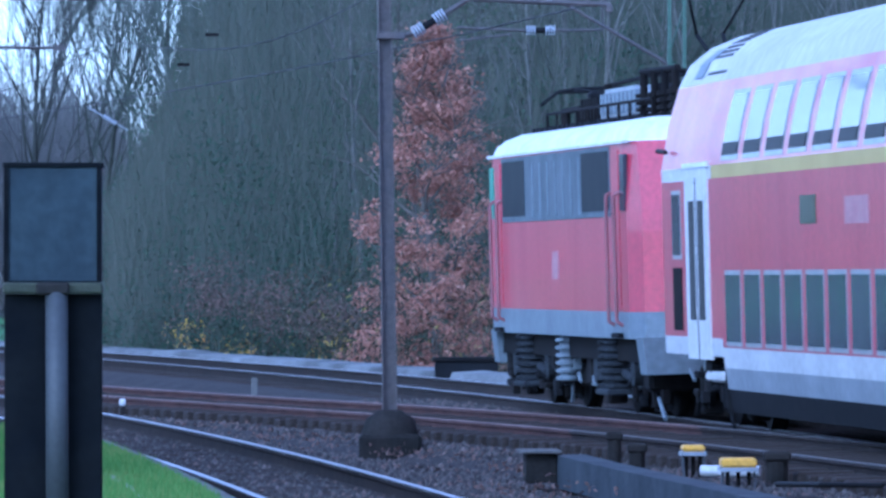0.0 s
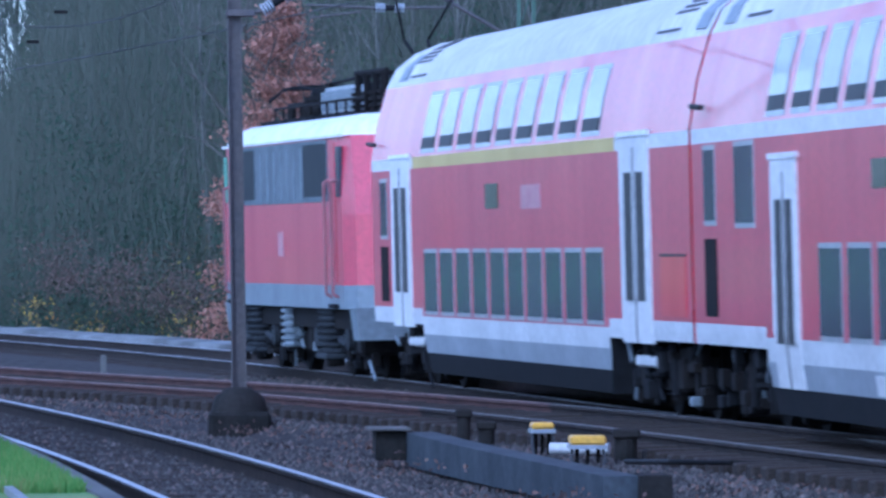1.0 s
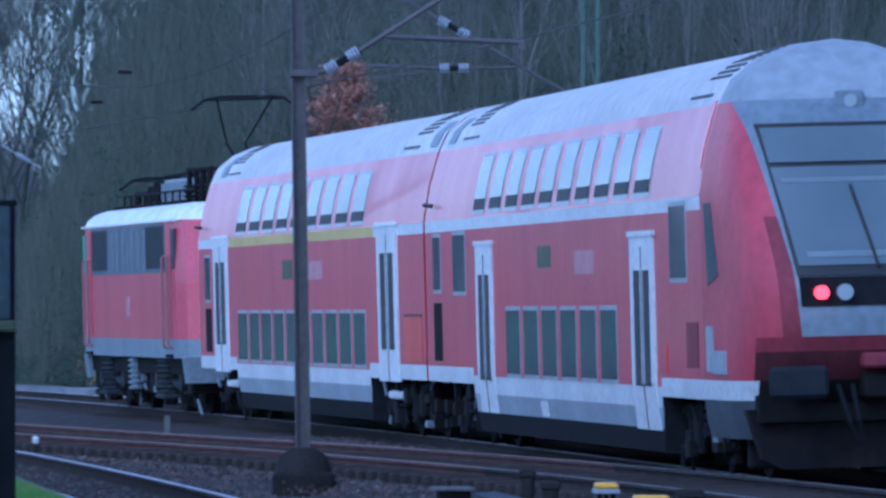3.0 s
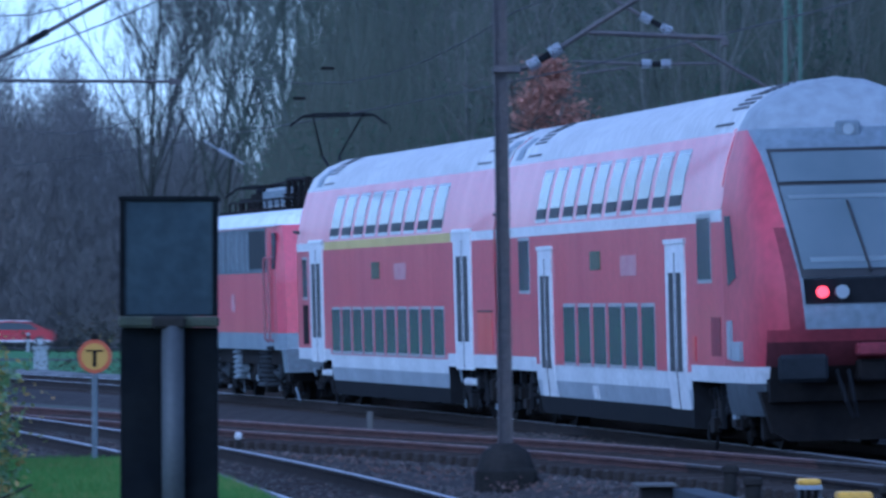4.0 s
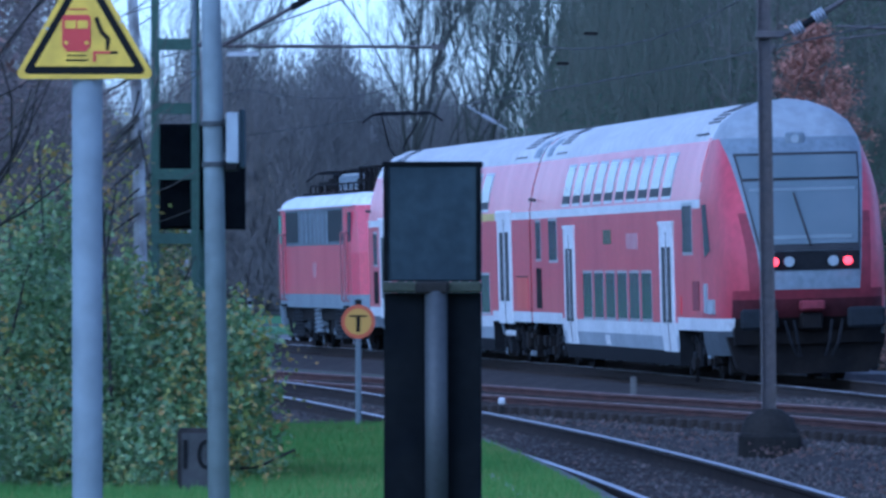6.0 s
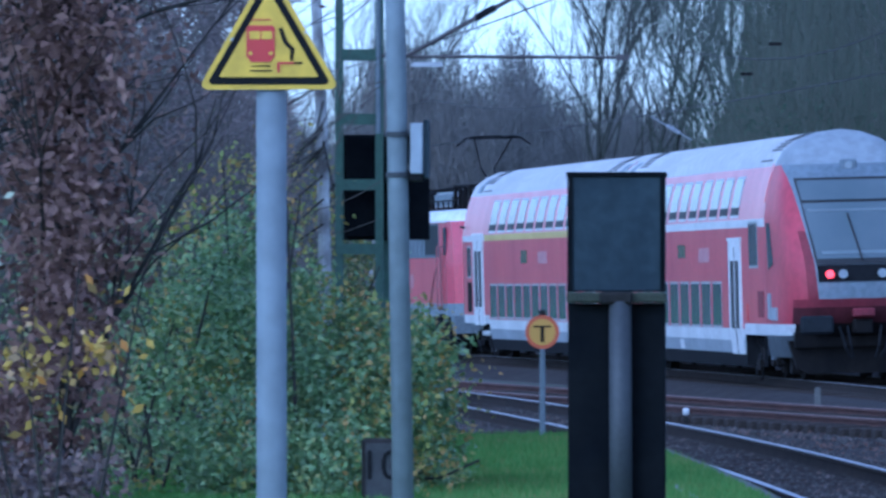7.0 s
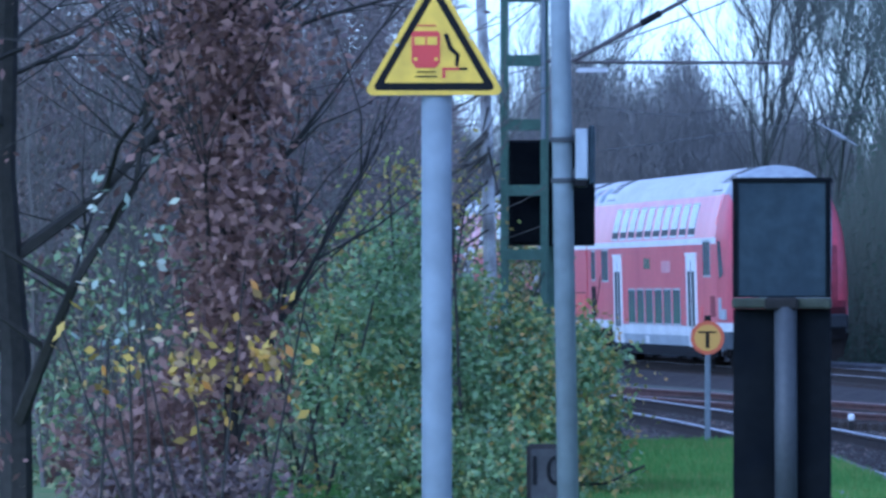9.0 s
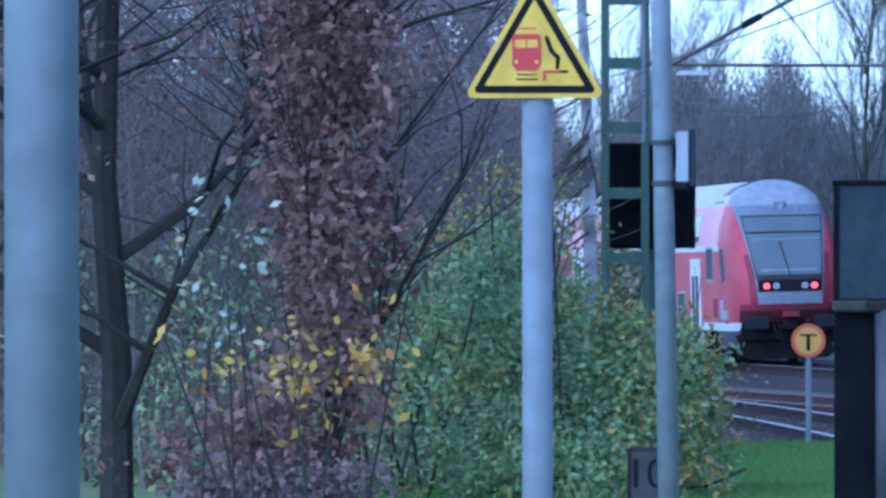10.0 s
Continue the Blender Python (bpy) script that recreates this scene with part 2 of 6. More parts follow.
CARRED = mat("dark red car paint", (0.33, 0.02, 0.035), (0.3, 0.02, 0.035), 1, 0.25, coat=0.5)


# ---- mesh helpers ----
def link(name, bm, material, parent=None, label="", smooth=False):
    me = bpy.data.meshes.new(name)
    bmesh.ops.recalc_face_normals(bm, faces=bm.faces)
    bm.to_mesh(me)
    bm.free()
    me.materials.append(material)
    if smooth:
        me.polygons.foreach_set("use_smooth", [True] * len(me.polygons))
    ob = new(name, me)
    if parent:
        ob.parent = parent
    if label:
        ob["label"] = label
    return ob


def part(name, bm, material, parent, label="", smooth=False):
    return link(name, bm, material, parent, label, smooth)


def raw(name, verts, faces, material, parent=None, smooth=False):
    me = bpy.data.meshes.new(name)
    me.from_pydata([tuple(v) for v in verts], [], [tuple(f) for f in faces])
    me.materials.append(material)
    if smooth:
        me.polygons.foreach_set("use_smooth", [True] * len(me.polygons))
    ob = new(name, me)
    if parent:
        ob.parent = parent
    return ob


def quads(name, verts, material, n=4, parent=None):
    """Many separate faces of n corners: verts is an array (count, n, 3)."""
    v = np.asarray(verts, dtype=np.float32)
    c = len(v)
    me = bpy.data.meshes.new(name)
    me.vertices.add(c * n)
    me.vertices.foreach_set("co", v.reshape(-1))
    me.loops.add(c * n)
    me.loops.foreach_set("vertex_index", np.arange(c * n, dtype=np.int32))
    me.polygons.add(c)
    me.polygons.foreach_set("loop_start", np.arange(0, c * n, n, dtype=np.int32))
    me.update(calc_edges=True)
    me.validate()
    me.materials.append(material)
    ob = new(name, me)
    if parent:
        ob.parent = parent
    return ob


def box(bm, x0, x1, y0, y1, z0, z1, bevel=0.0):
    v = [bm.verts.new((x, y, z)) for x in (x0, x1) for y in (y0, y1) for z in (z0, z1)]
    fs = [bm.faces.new([v[i] for i in f]) for f in ((0, 1, 3, 2), (4, 6, 7, 5), (0, 4, 5, 1), (2, 3, 7, 6), (0, 2, 6, 4), (1, 5, 7, 3))]
    if bevel:
        es = list({e for f in fs for e in f.edges})
        bmesh.ops.bevel(bm, geom=es, offset=bevel, segments=1, affect="EDGES")
    return bm


def rod(bm, a, b, r, seg=10, r2=None, caps=True):
    a, b = Vector(a), Vector(b)
    r2 = r if r2 is None else r2
    m = (b - a).to_track_quat("Z", "Y").to_matrix()
    rings = []
    for q, rr in ((a, r), (b, r2)):
        rings.append([bm.verts.new(q + m @ Vector((rr * math.cos(2 * math.pi * i / seg), rr * math.sin(2 * math.pi * i / seg), 0))) for i in range(seg)])
    for i in range(seg):
        j = (i + 1) % seg
        bm.faces.new((rings[0][i], rings[0][j], rings[1][j], rings[1][i]))
    if caps:
        bm.faces.new(rings[0][::-1])
        bm.faces.new(rings[1])
    return bm


def ribbed(bm, x, y, z0, z1, n, r_in, r_out, seg=12):
    """An upright turned shape with n ribs, such as a coil spring."""
    prof = [(r_in * 0.8, z0)]
    step = (z1 - z0) / n
    for k in range(n):
        prof += [(r_in, z0 + (k + 0.1) * step), (r_out, z0 + (k + 0.3) * step), (r_out, z0 + (k + 0.65) * step), (r_in, z0 + (k + 0.85) * step)]
    prof.append((r_in * 0.8, z1))
    rings = [[bm.verts.new((x + q * math.cos(2 * math.pi * i / seg), y + q * math.sin(2 * math.pi * i / seg), z)) for i in range(seg)] for q, z in prof]
    for a, b in zip(rings, rings[1:]):
        for i in range(seg):
            bm.faces.new((a[i], a[(i + 1) % seg], b[(i + 1) % seg], b[i]))
    bm.faces.new(rings[0][::-1])
    bm.faces.new(rings[-1])
    return bm


def pipe(bm, pts, r, seg=6):
    for a, b in zip(pts, pts[1:]):
        rod(bm, a, b, r, seg)
    return bm


def slab(bm, outline, axis, a, b):
    """An outline (u, v) given thickness from a to b along axis 0, 1 or 2."""
    def put(u, v, w):
        return {0: (w, u, v), 1: (u, w, v), 2: (u, v, w)}[axis]
    lo = [bm.verts.new(put(u, v, a)) for u, v in outline]
    hi = [bm.verts.new(put(u, v, b)) for u, v in outline]
    n = len(lo)
    bm.faces.new(lo)
    bm.faces.new(hi[::-1])
    for i in range(n):
        bm.faces.new((lo[i], lo[(i + 1) % n], hi[(i + 1) % n], hi[i]))
    return bm


def B():
    return bmesh.new()


def thing(name, label, category, m=None, group=""):
    ob = new(name)
    ob.empty_display_size = 0.3
    tagged(ob, label, category, group)
    if m is not None:
        ob.matrix_world = m
    return ob


# ---- lines of the tracks in plan ----
T3 = dict(x=7.633, y=83.341, a=0.07227, k=0.000898, k2=-4.15e-7)
CANT = 1.5


def line3(s):
    """The train's track: a left-hand curve. Place and heading at s metres."""
    g = np.linspace(0, s, 41)
    a = T3["a"] + T3["k"] * g + T3["k2"] * g * g / 2
    step = np.full(41, s / 40)
    step[0] = step[-1] = s / 80
    return T3["x"] - float(np.sum(np.sin(a) * step)), T3["y"] + float(np.sum(np.cos(a) * step)), float(a[-1])


def line1(y):
    """The near track, by its distance ahead."""
    d = y - 60
    return 1.24 - 0.0615 * d - 0.00062 * d * d, y, math.atan(0.0615 + 0.00124 * d)


CROSS = [(9.95, 40), (9.0, 52), (7.68, 65), (5.25, 85.8), (2.75, 99.5), (-0.35, 112.5), (-6.1, 139), (-10.6, 158)]


def line2(y):
    """The crossover between the two."""
    pts = CROSS
    for i in range(len(pts) - 1):
        if y <= pts[i + 1][1] or i == len(pts) - 2:
            break
    p1, p2 = pts[i], pts[i + 1]
    p0, p3 = pts[max(i - 1, 0)], pts[min(i + 2, len(pts) - 1)]
    h = p2[1] - p1[1]
    u = (y - p1[1]) / h
    m1 = (p2[0] - p0[0]) / (p2[1] - p0[1]) * h
    m2 = (p3[0] - p1[0]) / (p3[1] - p1[1]) * h
    x = (2 * u**3 - 3 * u**2 + 1) * p1[0] + (u**3 - 2 * u**2 + u) * m1 + (-2 * u**3 + 3 * u**2) * p2[0] + (u**3 - u**2) * m2
    dx = ((6 * u**2 - 6 * u) * p1[0] + (3 * u**2 - 4 * u + 1) * m1 + (-6 * u**2 + 6 * u) * p2[0] + (3 * u**2 - 2 * u) * m2) / h
    return x, y, -math.atan(dx)

# ---- ground: one sheet to the horizon, with a wooded rise behind the line ----
def smooth(a, b, v):
    u = min(max((v - a) / (b - a), 0), 1)
    return u * u * (3 - 2 * u)


def height(x, y):
    z = -0.42
    far = smooth(195, 300, y)
    az = x / max(y, 1)
    z += far * 24.0 * smooth(-0.010, 0.014, az)
    z += 8.0 * smooth(452, 520, y)
    z += 0.35 * noise.noise((x * 0.05, y * 0.05, 0)) * smooth(165, 200, y)
    return z


def ground():
    ys = [-600, -200, -60, -20, 0, 15, 30, 45, 60, 80, 100, 120, 140, 155] + list(range(165, 330, 5)) + [345, 380, 420, 452, 475, 500, 525, 600, 1000, 2200]
    xs = [-1500, -600, -250, -120, -70] + list(range(-54, 56, 3)) + [70, 120, 250, 600, 1500]
    v = [(x, y, height(x, y)) for y in ys for x in xs]
    w = len(xs)
    f = [(j * w + i, j * w + i + 1, (j + 1) * w + i + 1, (j + 1) * w + i) for j in range(len(ys) - 1) for i in range(w - 1)]
    ob = raw("ground", v, f, SOIL, smooth=True)
    return tagged(ob, "dark soil with leaf litter rising to a wooded bank", "ground", kind="structure")


def strip(name, line, stations, profile, material, smooth_=False):
    """A profile (offset to the right, height) swept along a line."""
    v, f, n = [], [], len(profile)
    for s in stations:
        x, y, a = line(s)
        v += [(x + o * math.cos(a), y + o * math.sin(a), z) for o, z in profile]
    for j in range(len(stations) - 1):
        f += [(j * n + i, j * n + i + 1, (j + 1) * n + i + 1, (j + 1) * n + i) for i in range(n - 1)]
    return raw(name, v, f, material, smooth=smooth_)


RAIL_FOOT = [(-0.07, -0.172), (-0.07, -0.16), (-0.012, -0.145), (-0.010, -0.05), (-0.036, -0.040), (-0.036, -0.002)]
RAIL_FOOT = RAIL_FOOT + [(-o, z) for o, z in RAIL_FOOT[::-1]]
RAIL_TOP = [(-0.0365, -0.012), (-0.034, -0.001), (-0.022, 0.002), (0.022, 0.002), (0.034, -0.001), (0.0365, -0.012)]
SLEEPER = B()
box(SLEEPER, -1.3, 1.3, -0.13, 0.13, -0.16, 0.0, 0.02)
sleeper_mesh = bpy.data.meshes.new("sleeper")
SLEEPER.to_mesh(sleeper_mesh)
SLEEPER.free()
sleeper_mesh.materials.append(WOODT)


def track(name, label, line, lo, hi, step, head, web, cant, sl_lo, sl_hi, gap=0.62, base=0.0, lift=0.0):
    ob = thing(name, label, "railway track")
    ob["kind"] = "structure"
    st = np.arange(lo, hi + step, step)
    c = math.tan(radians(cant))
    for side in (-0.7535, 0.7535):
        r = strip("rail", line, st, [(side + o, z + c * side + base) for o, z in RAIL_FOOT], web)
        r.parent = ob
        h = strip("rail_head", line, st, [(side + o, z + c * side + base) for o, z in RAIL_TOP], head)
        h.parent = r
    count = 0
    s = sl_lo
    while s < sl_hi:
        x, y, a = line(s)
        sl = new("sleeper", sleeper_mesh)
        sl.matrix_world = pose(x, y, -0.158 + lift + base + random.uniform(-0.01, 0.006), 0, -cant + random.uniform(-0.3, 0.3), math.degrees(a) + random.uniform(-1, 1))
        sl.parent = ob
        s += gap
    return ob


def bed(name, label, line, st, half, base=-0.23, cant=0.0):
    c = math.tan(radians(cant))
    prof = [(-half - 0.75, -0.5), (-half, base - c * half * 0.6), (-0.7, base + 0.02 - c * 0.7), (0.7, base + 0.02 + c * 0.7), (half, base + c * half * 0.6), (half + 0.75, -0.5)]
    ob = strip(name, line, st, prof, BALLAST, True)
    return tagged(ob, label, "ballast", kind="structure")


ground()
bed("ballast_bed_train", "grey ballast bed of the curved running line", line3, np.arange(-160, 420, 4), 1.9, -0.2, CANT)
bed("ballast_bed_near", "grey ballast bed of the near track", line1, np.arange(-60, 175, 3), 1.75, -0.2)
bed("ballast_bed_crossover", "grey ballast bed of the crossover track", line2, np.arange(42, 157, 3), 2.0, -0.26)
track("track_train", "curved running line with worn steel rails on dark sleepers", line3, -160, 420, 4, STEELB, BROWN, CANT, -55, 120)
track("track_near", "near track with shiny rail heads on dark sleepers", line1, -60, 175, 3, STEELB, BROWN, 0.0, 40, 135)
track("track_crossover", "crossover track with rusty brown rails on dark sleepers", line2, 88, 156, 2, RUSTH, RUST, 1.4, 88.2, 135, lift=0.065)
track("track_junction", "junction track with dull dark rails on dark sleepers", line2, 46, 88, 2, DULLH, BROWN, 1.4, 58, 88, lift=0.065)


def stones():
    """Loose ballast stones over the beds that the camera sees near."""
    rng = np.random.default_rng(4)
    octa = np.array([(1, 0, 0), (-1, 0, 0), (0, 1, 0), (0, -1, 0), (0, 0, 1), (0, 0, -1)], float)
    tri = np.array([(0, 2, 4), (2, 1, 4), (1, 3, 4), (3, 0, 4), (2, 0, 5), (1, 2, 5), (3, 1, 5), (0, 3, 5)])
    n = 110000
    y = 54 + 66 * rng.random(n) ** 1.6
    grid = np.arange(50, 126, 1.0)
    a1 = np.interp(y, grid, [line1(k)[0] for k in grid])
    a2 = np.interp(y, grid, [line2(k)[0] for k in grid])
    a3 = np.interp(y, grid, [line3(k - 83.3)[0] for k in grid])
    x = a1 - 1.55 + (a3 + 0.5 - a1 + 1.55) * rng.random(n)
    keep = ~((np.abs(x - a2) < 1.5) & (rng.random(n) < 0.86)) & ~((np.abs(x - a1) < 0.6) & (rng.random(n) < 0.2))
    x, y, a1, a2, a3 = (k[keep] for k in (x, y, a1, a2, a3))
    n = len(x)
    z = np.full(n, -0.42)
    for c, half in ((a1, 1.75), (a2, 2.0), (a3, 1.9)):
        o = np.abs(x - c)
        top = -0.26 if half == 2.0 else -0.2
        z = np.maximum(z, np.where(o < half, top, top - 0.4 * (o - half)))
    r = rng.uniform(0.02, 0.048, n)
    q = octa[None] * rng.uniform(0.6, 1.25, (n, 6, 3)) * r[:, None, None]
    a = rng.random(n) * 6.28
    c, s = np.cos(a)[:, None], np.sin(a)[:, None]
    v = np.stack([q[:, :, 0] * c - q[:, :, 1] * s + x[:, None], q[:, :, 0] * s + q[:, :, 1] * c + y[:, None], q[:, :, 2] + (z + rng.uniform(0.0, 0.026, n))[:, None]], 2)
    me = bpy.data.meshes.new("ballast_stones")
    f = (np.arange(n)[:, None, None] * 6 + tri[None]).reshape(-1)
    me.vertices.add(n * 6)
    me.vertices.foreach_set("co", v.reshape(-1).astype(np.float32))
    me.loops.add(len(f))
    me.loops.foreach_set("vertex_index", f.astype(np.int32))
    me.polygons.add(len(f) // 3)
    me.polygons.foreach_set("loop_start", np.arange(0, len(f), 3, dtype=np.int32))
    me.update(calc_edges=True)
    me.materials.append(STONES)
    tagged(new("ballast_stones", me), "loose grey and brown ballast stones", "ballast", kind="stuff")


PALE2 = mat("dirty pale kerb", (0.22, 0.23, 0.24), (0.15, 0.16, 0.16), 2, 0.9, fine=12)


def verge():
    """Raised grass verge beside the near track with its concrete edge and a pale line."""
    ys = np.arange(-30, 72.6, 1.5)
    v, f = [], []
    offs = [-40, -12, -7, -5, -4.2, -3.2, -2.7, -2.2, -1.75]
    for y in ys:
        x, _, a = line1(y)
        for o in offs:
            v.append((x + o, y, 0.30 + 0.035 * noise.noise((x + o, y * 0.4, 3))))
    n = len(offs)
    for j in range(len(ys) - 1):
        f += [(j * n + i, j * n + i + 1, (j + 1) * n + i + 1, (j + 1) * n + i) for i in range(n - 1)]
    k = len(v) - n
    low = len(v)
    for i in range(n):
        v.append((v[k + i][0], v[k + i][1] + 1.2, -0.5))
    f += [(k + i, k + i + 1, low + i + 1, low + i) for i in range(n - 1)]
    tagged(raw("grass_verge", v, f, GRASS), "short green grass verge raised beside the track", "grass", kind="structure")
    edge = strip("edging", line1, np.arange(-30, 73, 3), [(-1.76, 0.2), (-1.76, 0.325), (-1.62, 0.315), (-1.58, -0.4)], CONCRETE)
    tagged(edge, "weathered grey concrete edge of the verge", "edging", kind="structure")
    kerb = strip("kerb", line1, np.arange(-30, 57, 3), [(-2.25, 0.25), (-2.25, 0.338), (-2.195, 0.338), (-2.195, 0.25)], PALE2)
    tagged(kerb, "pale concrete kerb set in the grass", "kerb", kind="structure")
    rng = np.random.default_rng(8)
    n = 110000
    y = 46 + 26.5 * rng.random(n) ** 1.3
    o = -1.78 - 5.5 * rng.random(n) ** 1.3
    x = 1.24 - 0.0615 * (y - 60) - 0.00062 * (y - 60) ** 2 + o
    h = rng.uniform(0.02, 0.075, n) * rng.uniform(0.5, 1.4, n)
    w = rng.uniform(0.006, 0.014, n)
    lx, ly = rng.normal(0, 0.025, n), rng.normal(0, 0.025, n)
    base = np.stack([x, y, np.full(n, 0.285)], 1)
    t = np.stack([base - np.stack([w, 0 * w, 0 * w], 1), base + np.stack([w, 0 * w, 0 * w], 1), base + np.stack([lx, ly, h + 0.02], 1)], 1)
    tagged(quads("grass_blades", t, GBLADE, 3), "short green grass blades with fallen leaves", "grass", kind="stuff")


verge()
stones()


def far_land():
    """Meadow beyond the line with a road across it."""
    v, f = [], []
    ys, xs = np.arange(212, 424, 8), np.linspace(-80, -4, 14)
    for y in ys:
        for x in xs:
            xx = x * y / 300
            v.append((xx, y, height(xx, y) + 0.06))
    n = len(xs)
    f = [(j * n + i, j * n + i + 1, (j + 1) * n + i + 1, (j + 1) * n + i) for j in range(len(ys) - 1) for i in range(n - 1)]
    tagged(raw("meadow", v, f, MEADOW), "green meadow beyond the railway", "meadow", kind="structure")
    v = [(x, y, -0.28) for x in (-130, 60) for y in (424, 431)]
    tagged(raw("road", v, [(0, 2, 3, 1)], ROADM), "wet grey asphalt road across the meadow", "road", kind="structure")


far_land()

# ---- the train: two double-deck coaches pushed along by an electric locomotive at the head ----
SIDE = [(1.30, 0.22), (1.345, 0.48), (1.38, 0.72), (1.39, 0.95), (1.39, 1.05), (1.39, 2.86), (1.39, 3.01), (1.368, 3.14), (1.295, 3.52), (1.155, 3.98),
        (1.02, 4.24), (0.75, 4.45), (0.40, 4.585), (0.0, 4.63)]


def half_width(z):
    for (a, za), (b, zb) in zip(SIDE, SIDE[1:]):
        if za <= z <= zb:
            return a + (b - a) * (z - za) / (zb - za)
    return SIDE[0][0] if z < SIDE[0][1] else 0.0


def band(bm, z0, z1, y0, y1, sides=(-1, 1), push=0.0, ys=None):
    """A piece of the coach's shell between two heights and two stations, on both sides."""
    zs = sorted({z0, z1, *[z for _, z in SIDE if z0 < z < z1]})
    if len(zs) < 3:
        zs = list(np.linspace(z0, z1, 3))
    ys = ys or [y0, y1]
    for sg in sides:
        g = [[bm.verts.new((sg * (half_width(z) + push), y, z)) for z in zs] for y in ys]
        for j in range(len(ys) - 1):
            for i in range(len(zs) - 1):
                bm.faces.new((g[j][i], g[j + 1][i], g[j + 1][i + 1], g[j][i + 1]))
    return bm


def pane(bm, z0, z1, y0, y1, t=0.012, sides=(-1, 1)):
    """A pane or panel that follows the side wall, standing t proud of it."""
    n = 5
    zs = np.linspace(z0, z1, n)
    for sg in sides:
        out = [[bm.verts.new((sg * (half_width(z) + t), y, z)) for z in zs] for y in (y0, y1)]
        inn = [[bm.verts.new((sg * (half_width(z) - 0.02), y, z)) for z in zs] for y in (y0, y1)]
        for i in range(n - 1):
            bm.faces.new((out[0][i], out[1][i], out[1][i + 1], out[0][i + 1]))
            for k in (0, 1):
                bm.faces.new((out[k][i], inn[k][i], inn[k][i + 1], out[k][i + 1]))
        for i in (0, n - 1):
            bm.faces.new((out[0][i], out[1][i], inn[1][i], inn[0][i]))
    return bm


def bogie(parent, y, wheel=0.46, base=2.5, label="", loco=False):
    bg = part("bogie", box(B(), -1.05, 1.05, y - 0.35, y + 0.35, 0.35, 0.8, 0.05), DARK, parent, "grimy dark bogie frame")
    for sg in (-1, 1):
        bm = B()
        slab(bm, [(y - 1.75, 0.55), (y - 1.6, 0.78), (y - 0.6, 0.72), (y - 0.4, 0.5), (y + 0.4, 0.5), (y + 0.6, 0.72), (y + 1.6, 0.78), (y + 1.75, 0.55), (y + 1.3, 0.42), (y + 0.6, 0.45), (y + 0.4, 0.3), (y - 0.4, 0.3), (y - 0.6, 0.45), (y - 1.3, 0.42)], 0, sg * 0.98, sg * 1.14)
        part("side_frame", bm, DARK, bg)
        for k in (-1, 1):
            bm = B()
            rod(bm, (sg * 0.68, y + k * base / 2, wheel), (sg * 0.82, y + k * base / 2, wheel), wheel, 28)
            rod(bm, (sg * 0.64, y + k * base / 2, wheel), (sg * 0.69, y + k * base / 2, wheel), wheel + 0.03, 28)
            part("wheel", bm, DARK, bg)
            bm = box(B(), sg * 0.95 if sg > 0 else -1.2, 1.2 if sg > 0 else -0.95, y + k * base / 2 - 0.2, y + k * base / 2 + 0.2, 0.3, 0.66, 0.04)
            part("axle_box", bm, DARK, bg)
        for k in (-1.0, 0.75):
            part("damper", rod(B(), (sg * 1.2, y + k, 0.25), (sg * 1.2, y + k * 0.8, 0.85), 0.05, 8), UNDER, bg)
        part("brake_hanger", box(B(), *sorted((sg * 0.9, sg * 1.15)), y - 2.1, y - 1.85, 0.12, 0.7, 0.03), DARK, bg)
        part("brake_hanger", box(B(), *sorted((sg * 0.9, sg * 1.15)), y + 1.85, y + 2.1, 0.12, 0.7, 0.03), DARK, bg)
        part("spring", ribbed(B(), sg * 1.16, y, 0.42, 0.98, 6, 0.09, 0.13 if loco else 0.15), GREY if loco else UNDER, bg, "grey coil spring" if loco else "")
    return bg


def fittings(ob, y0, y1, seed, n=26):
    """Small brake and cable fittings along the lower edge on both sides."""
    rng = random.Random(seed)
    for sg in (-1, 1):
        for k in range(n):
            y = rng.uniform(y0, y1)
            z = rng.uniform(0.22, 0.75)
            x = sg * rng.uniform(1.08, 1.28)
            if k % 3:
                a, h = rng.uniform(0.06, 0.2), rng.uniform(0.06, 0.22)
                part("fitting", box(B(), x - 0.05, x + 0.05, y - a, y + a, z - h / 2, z + h / 2, 0.012), (DARK, UNDER, GREY)[rng.choice((0, 0, 0, 1, 1, 2))], ob)
            else:
                part("pipe", rod(B(), (x, y, z), (x, y + rng.uniform(-0.5, 0.5), z + rng.uniform(-0.3, 0.3)), 0.025, 6), (UNDER, GREY)[k % 2], ob)


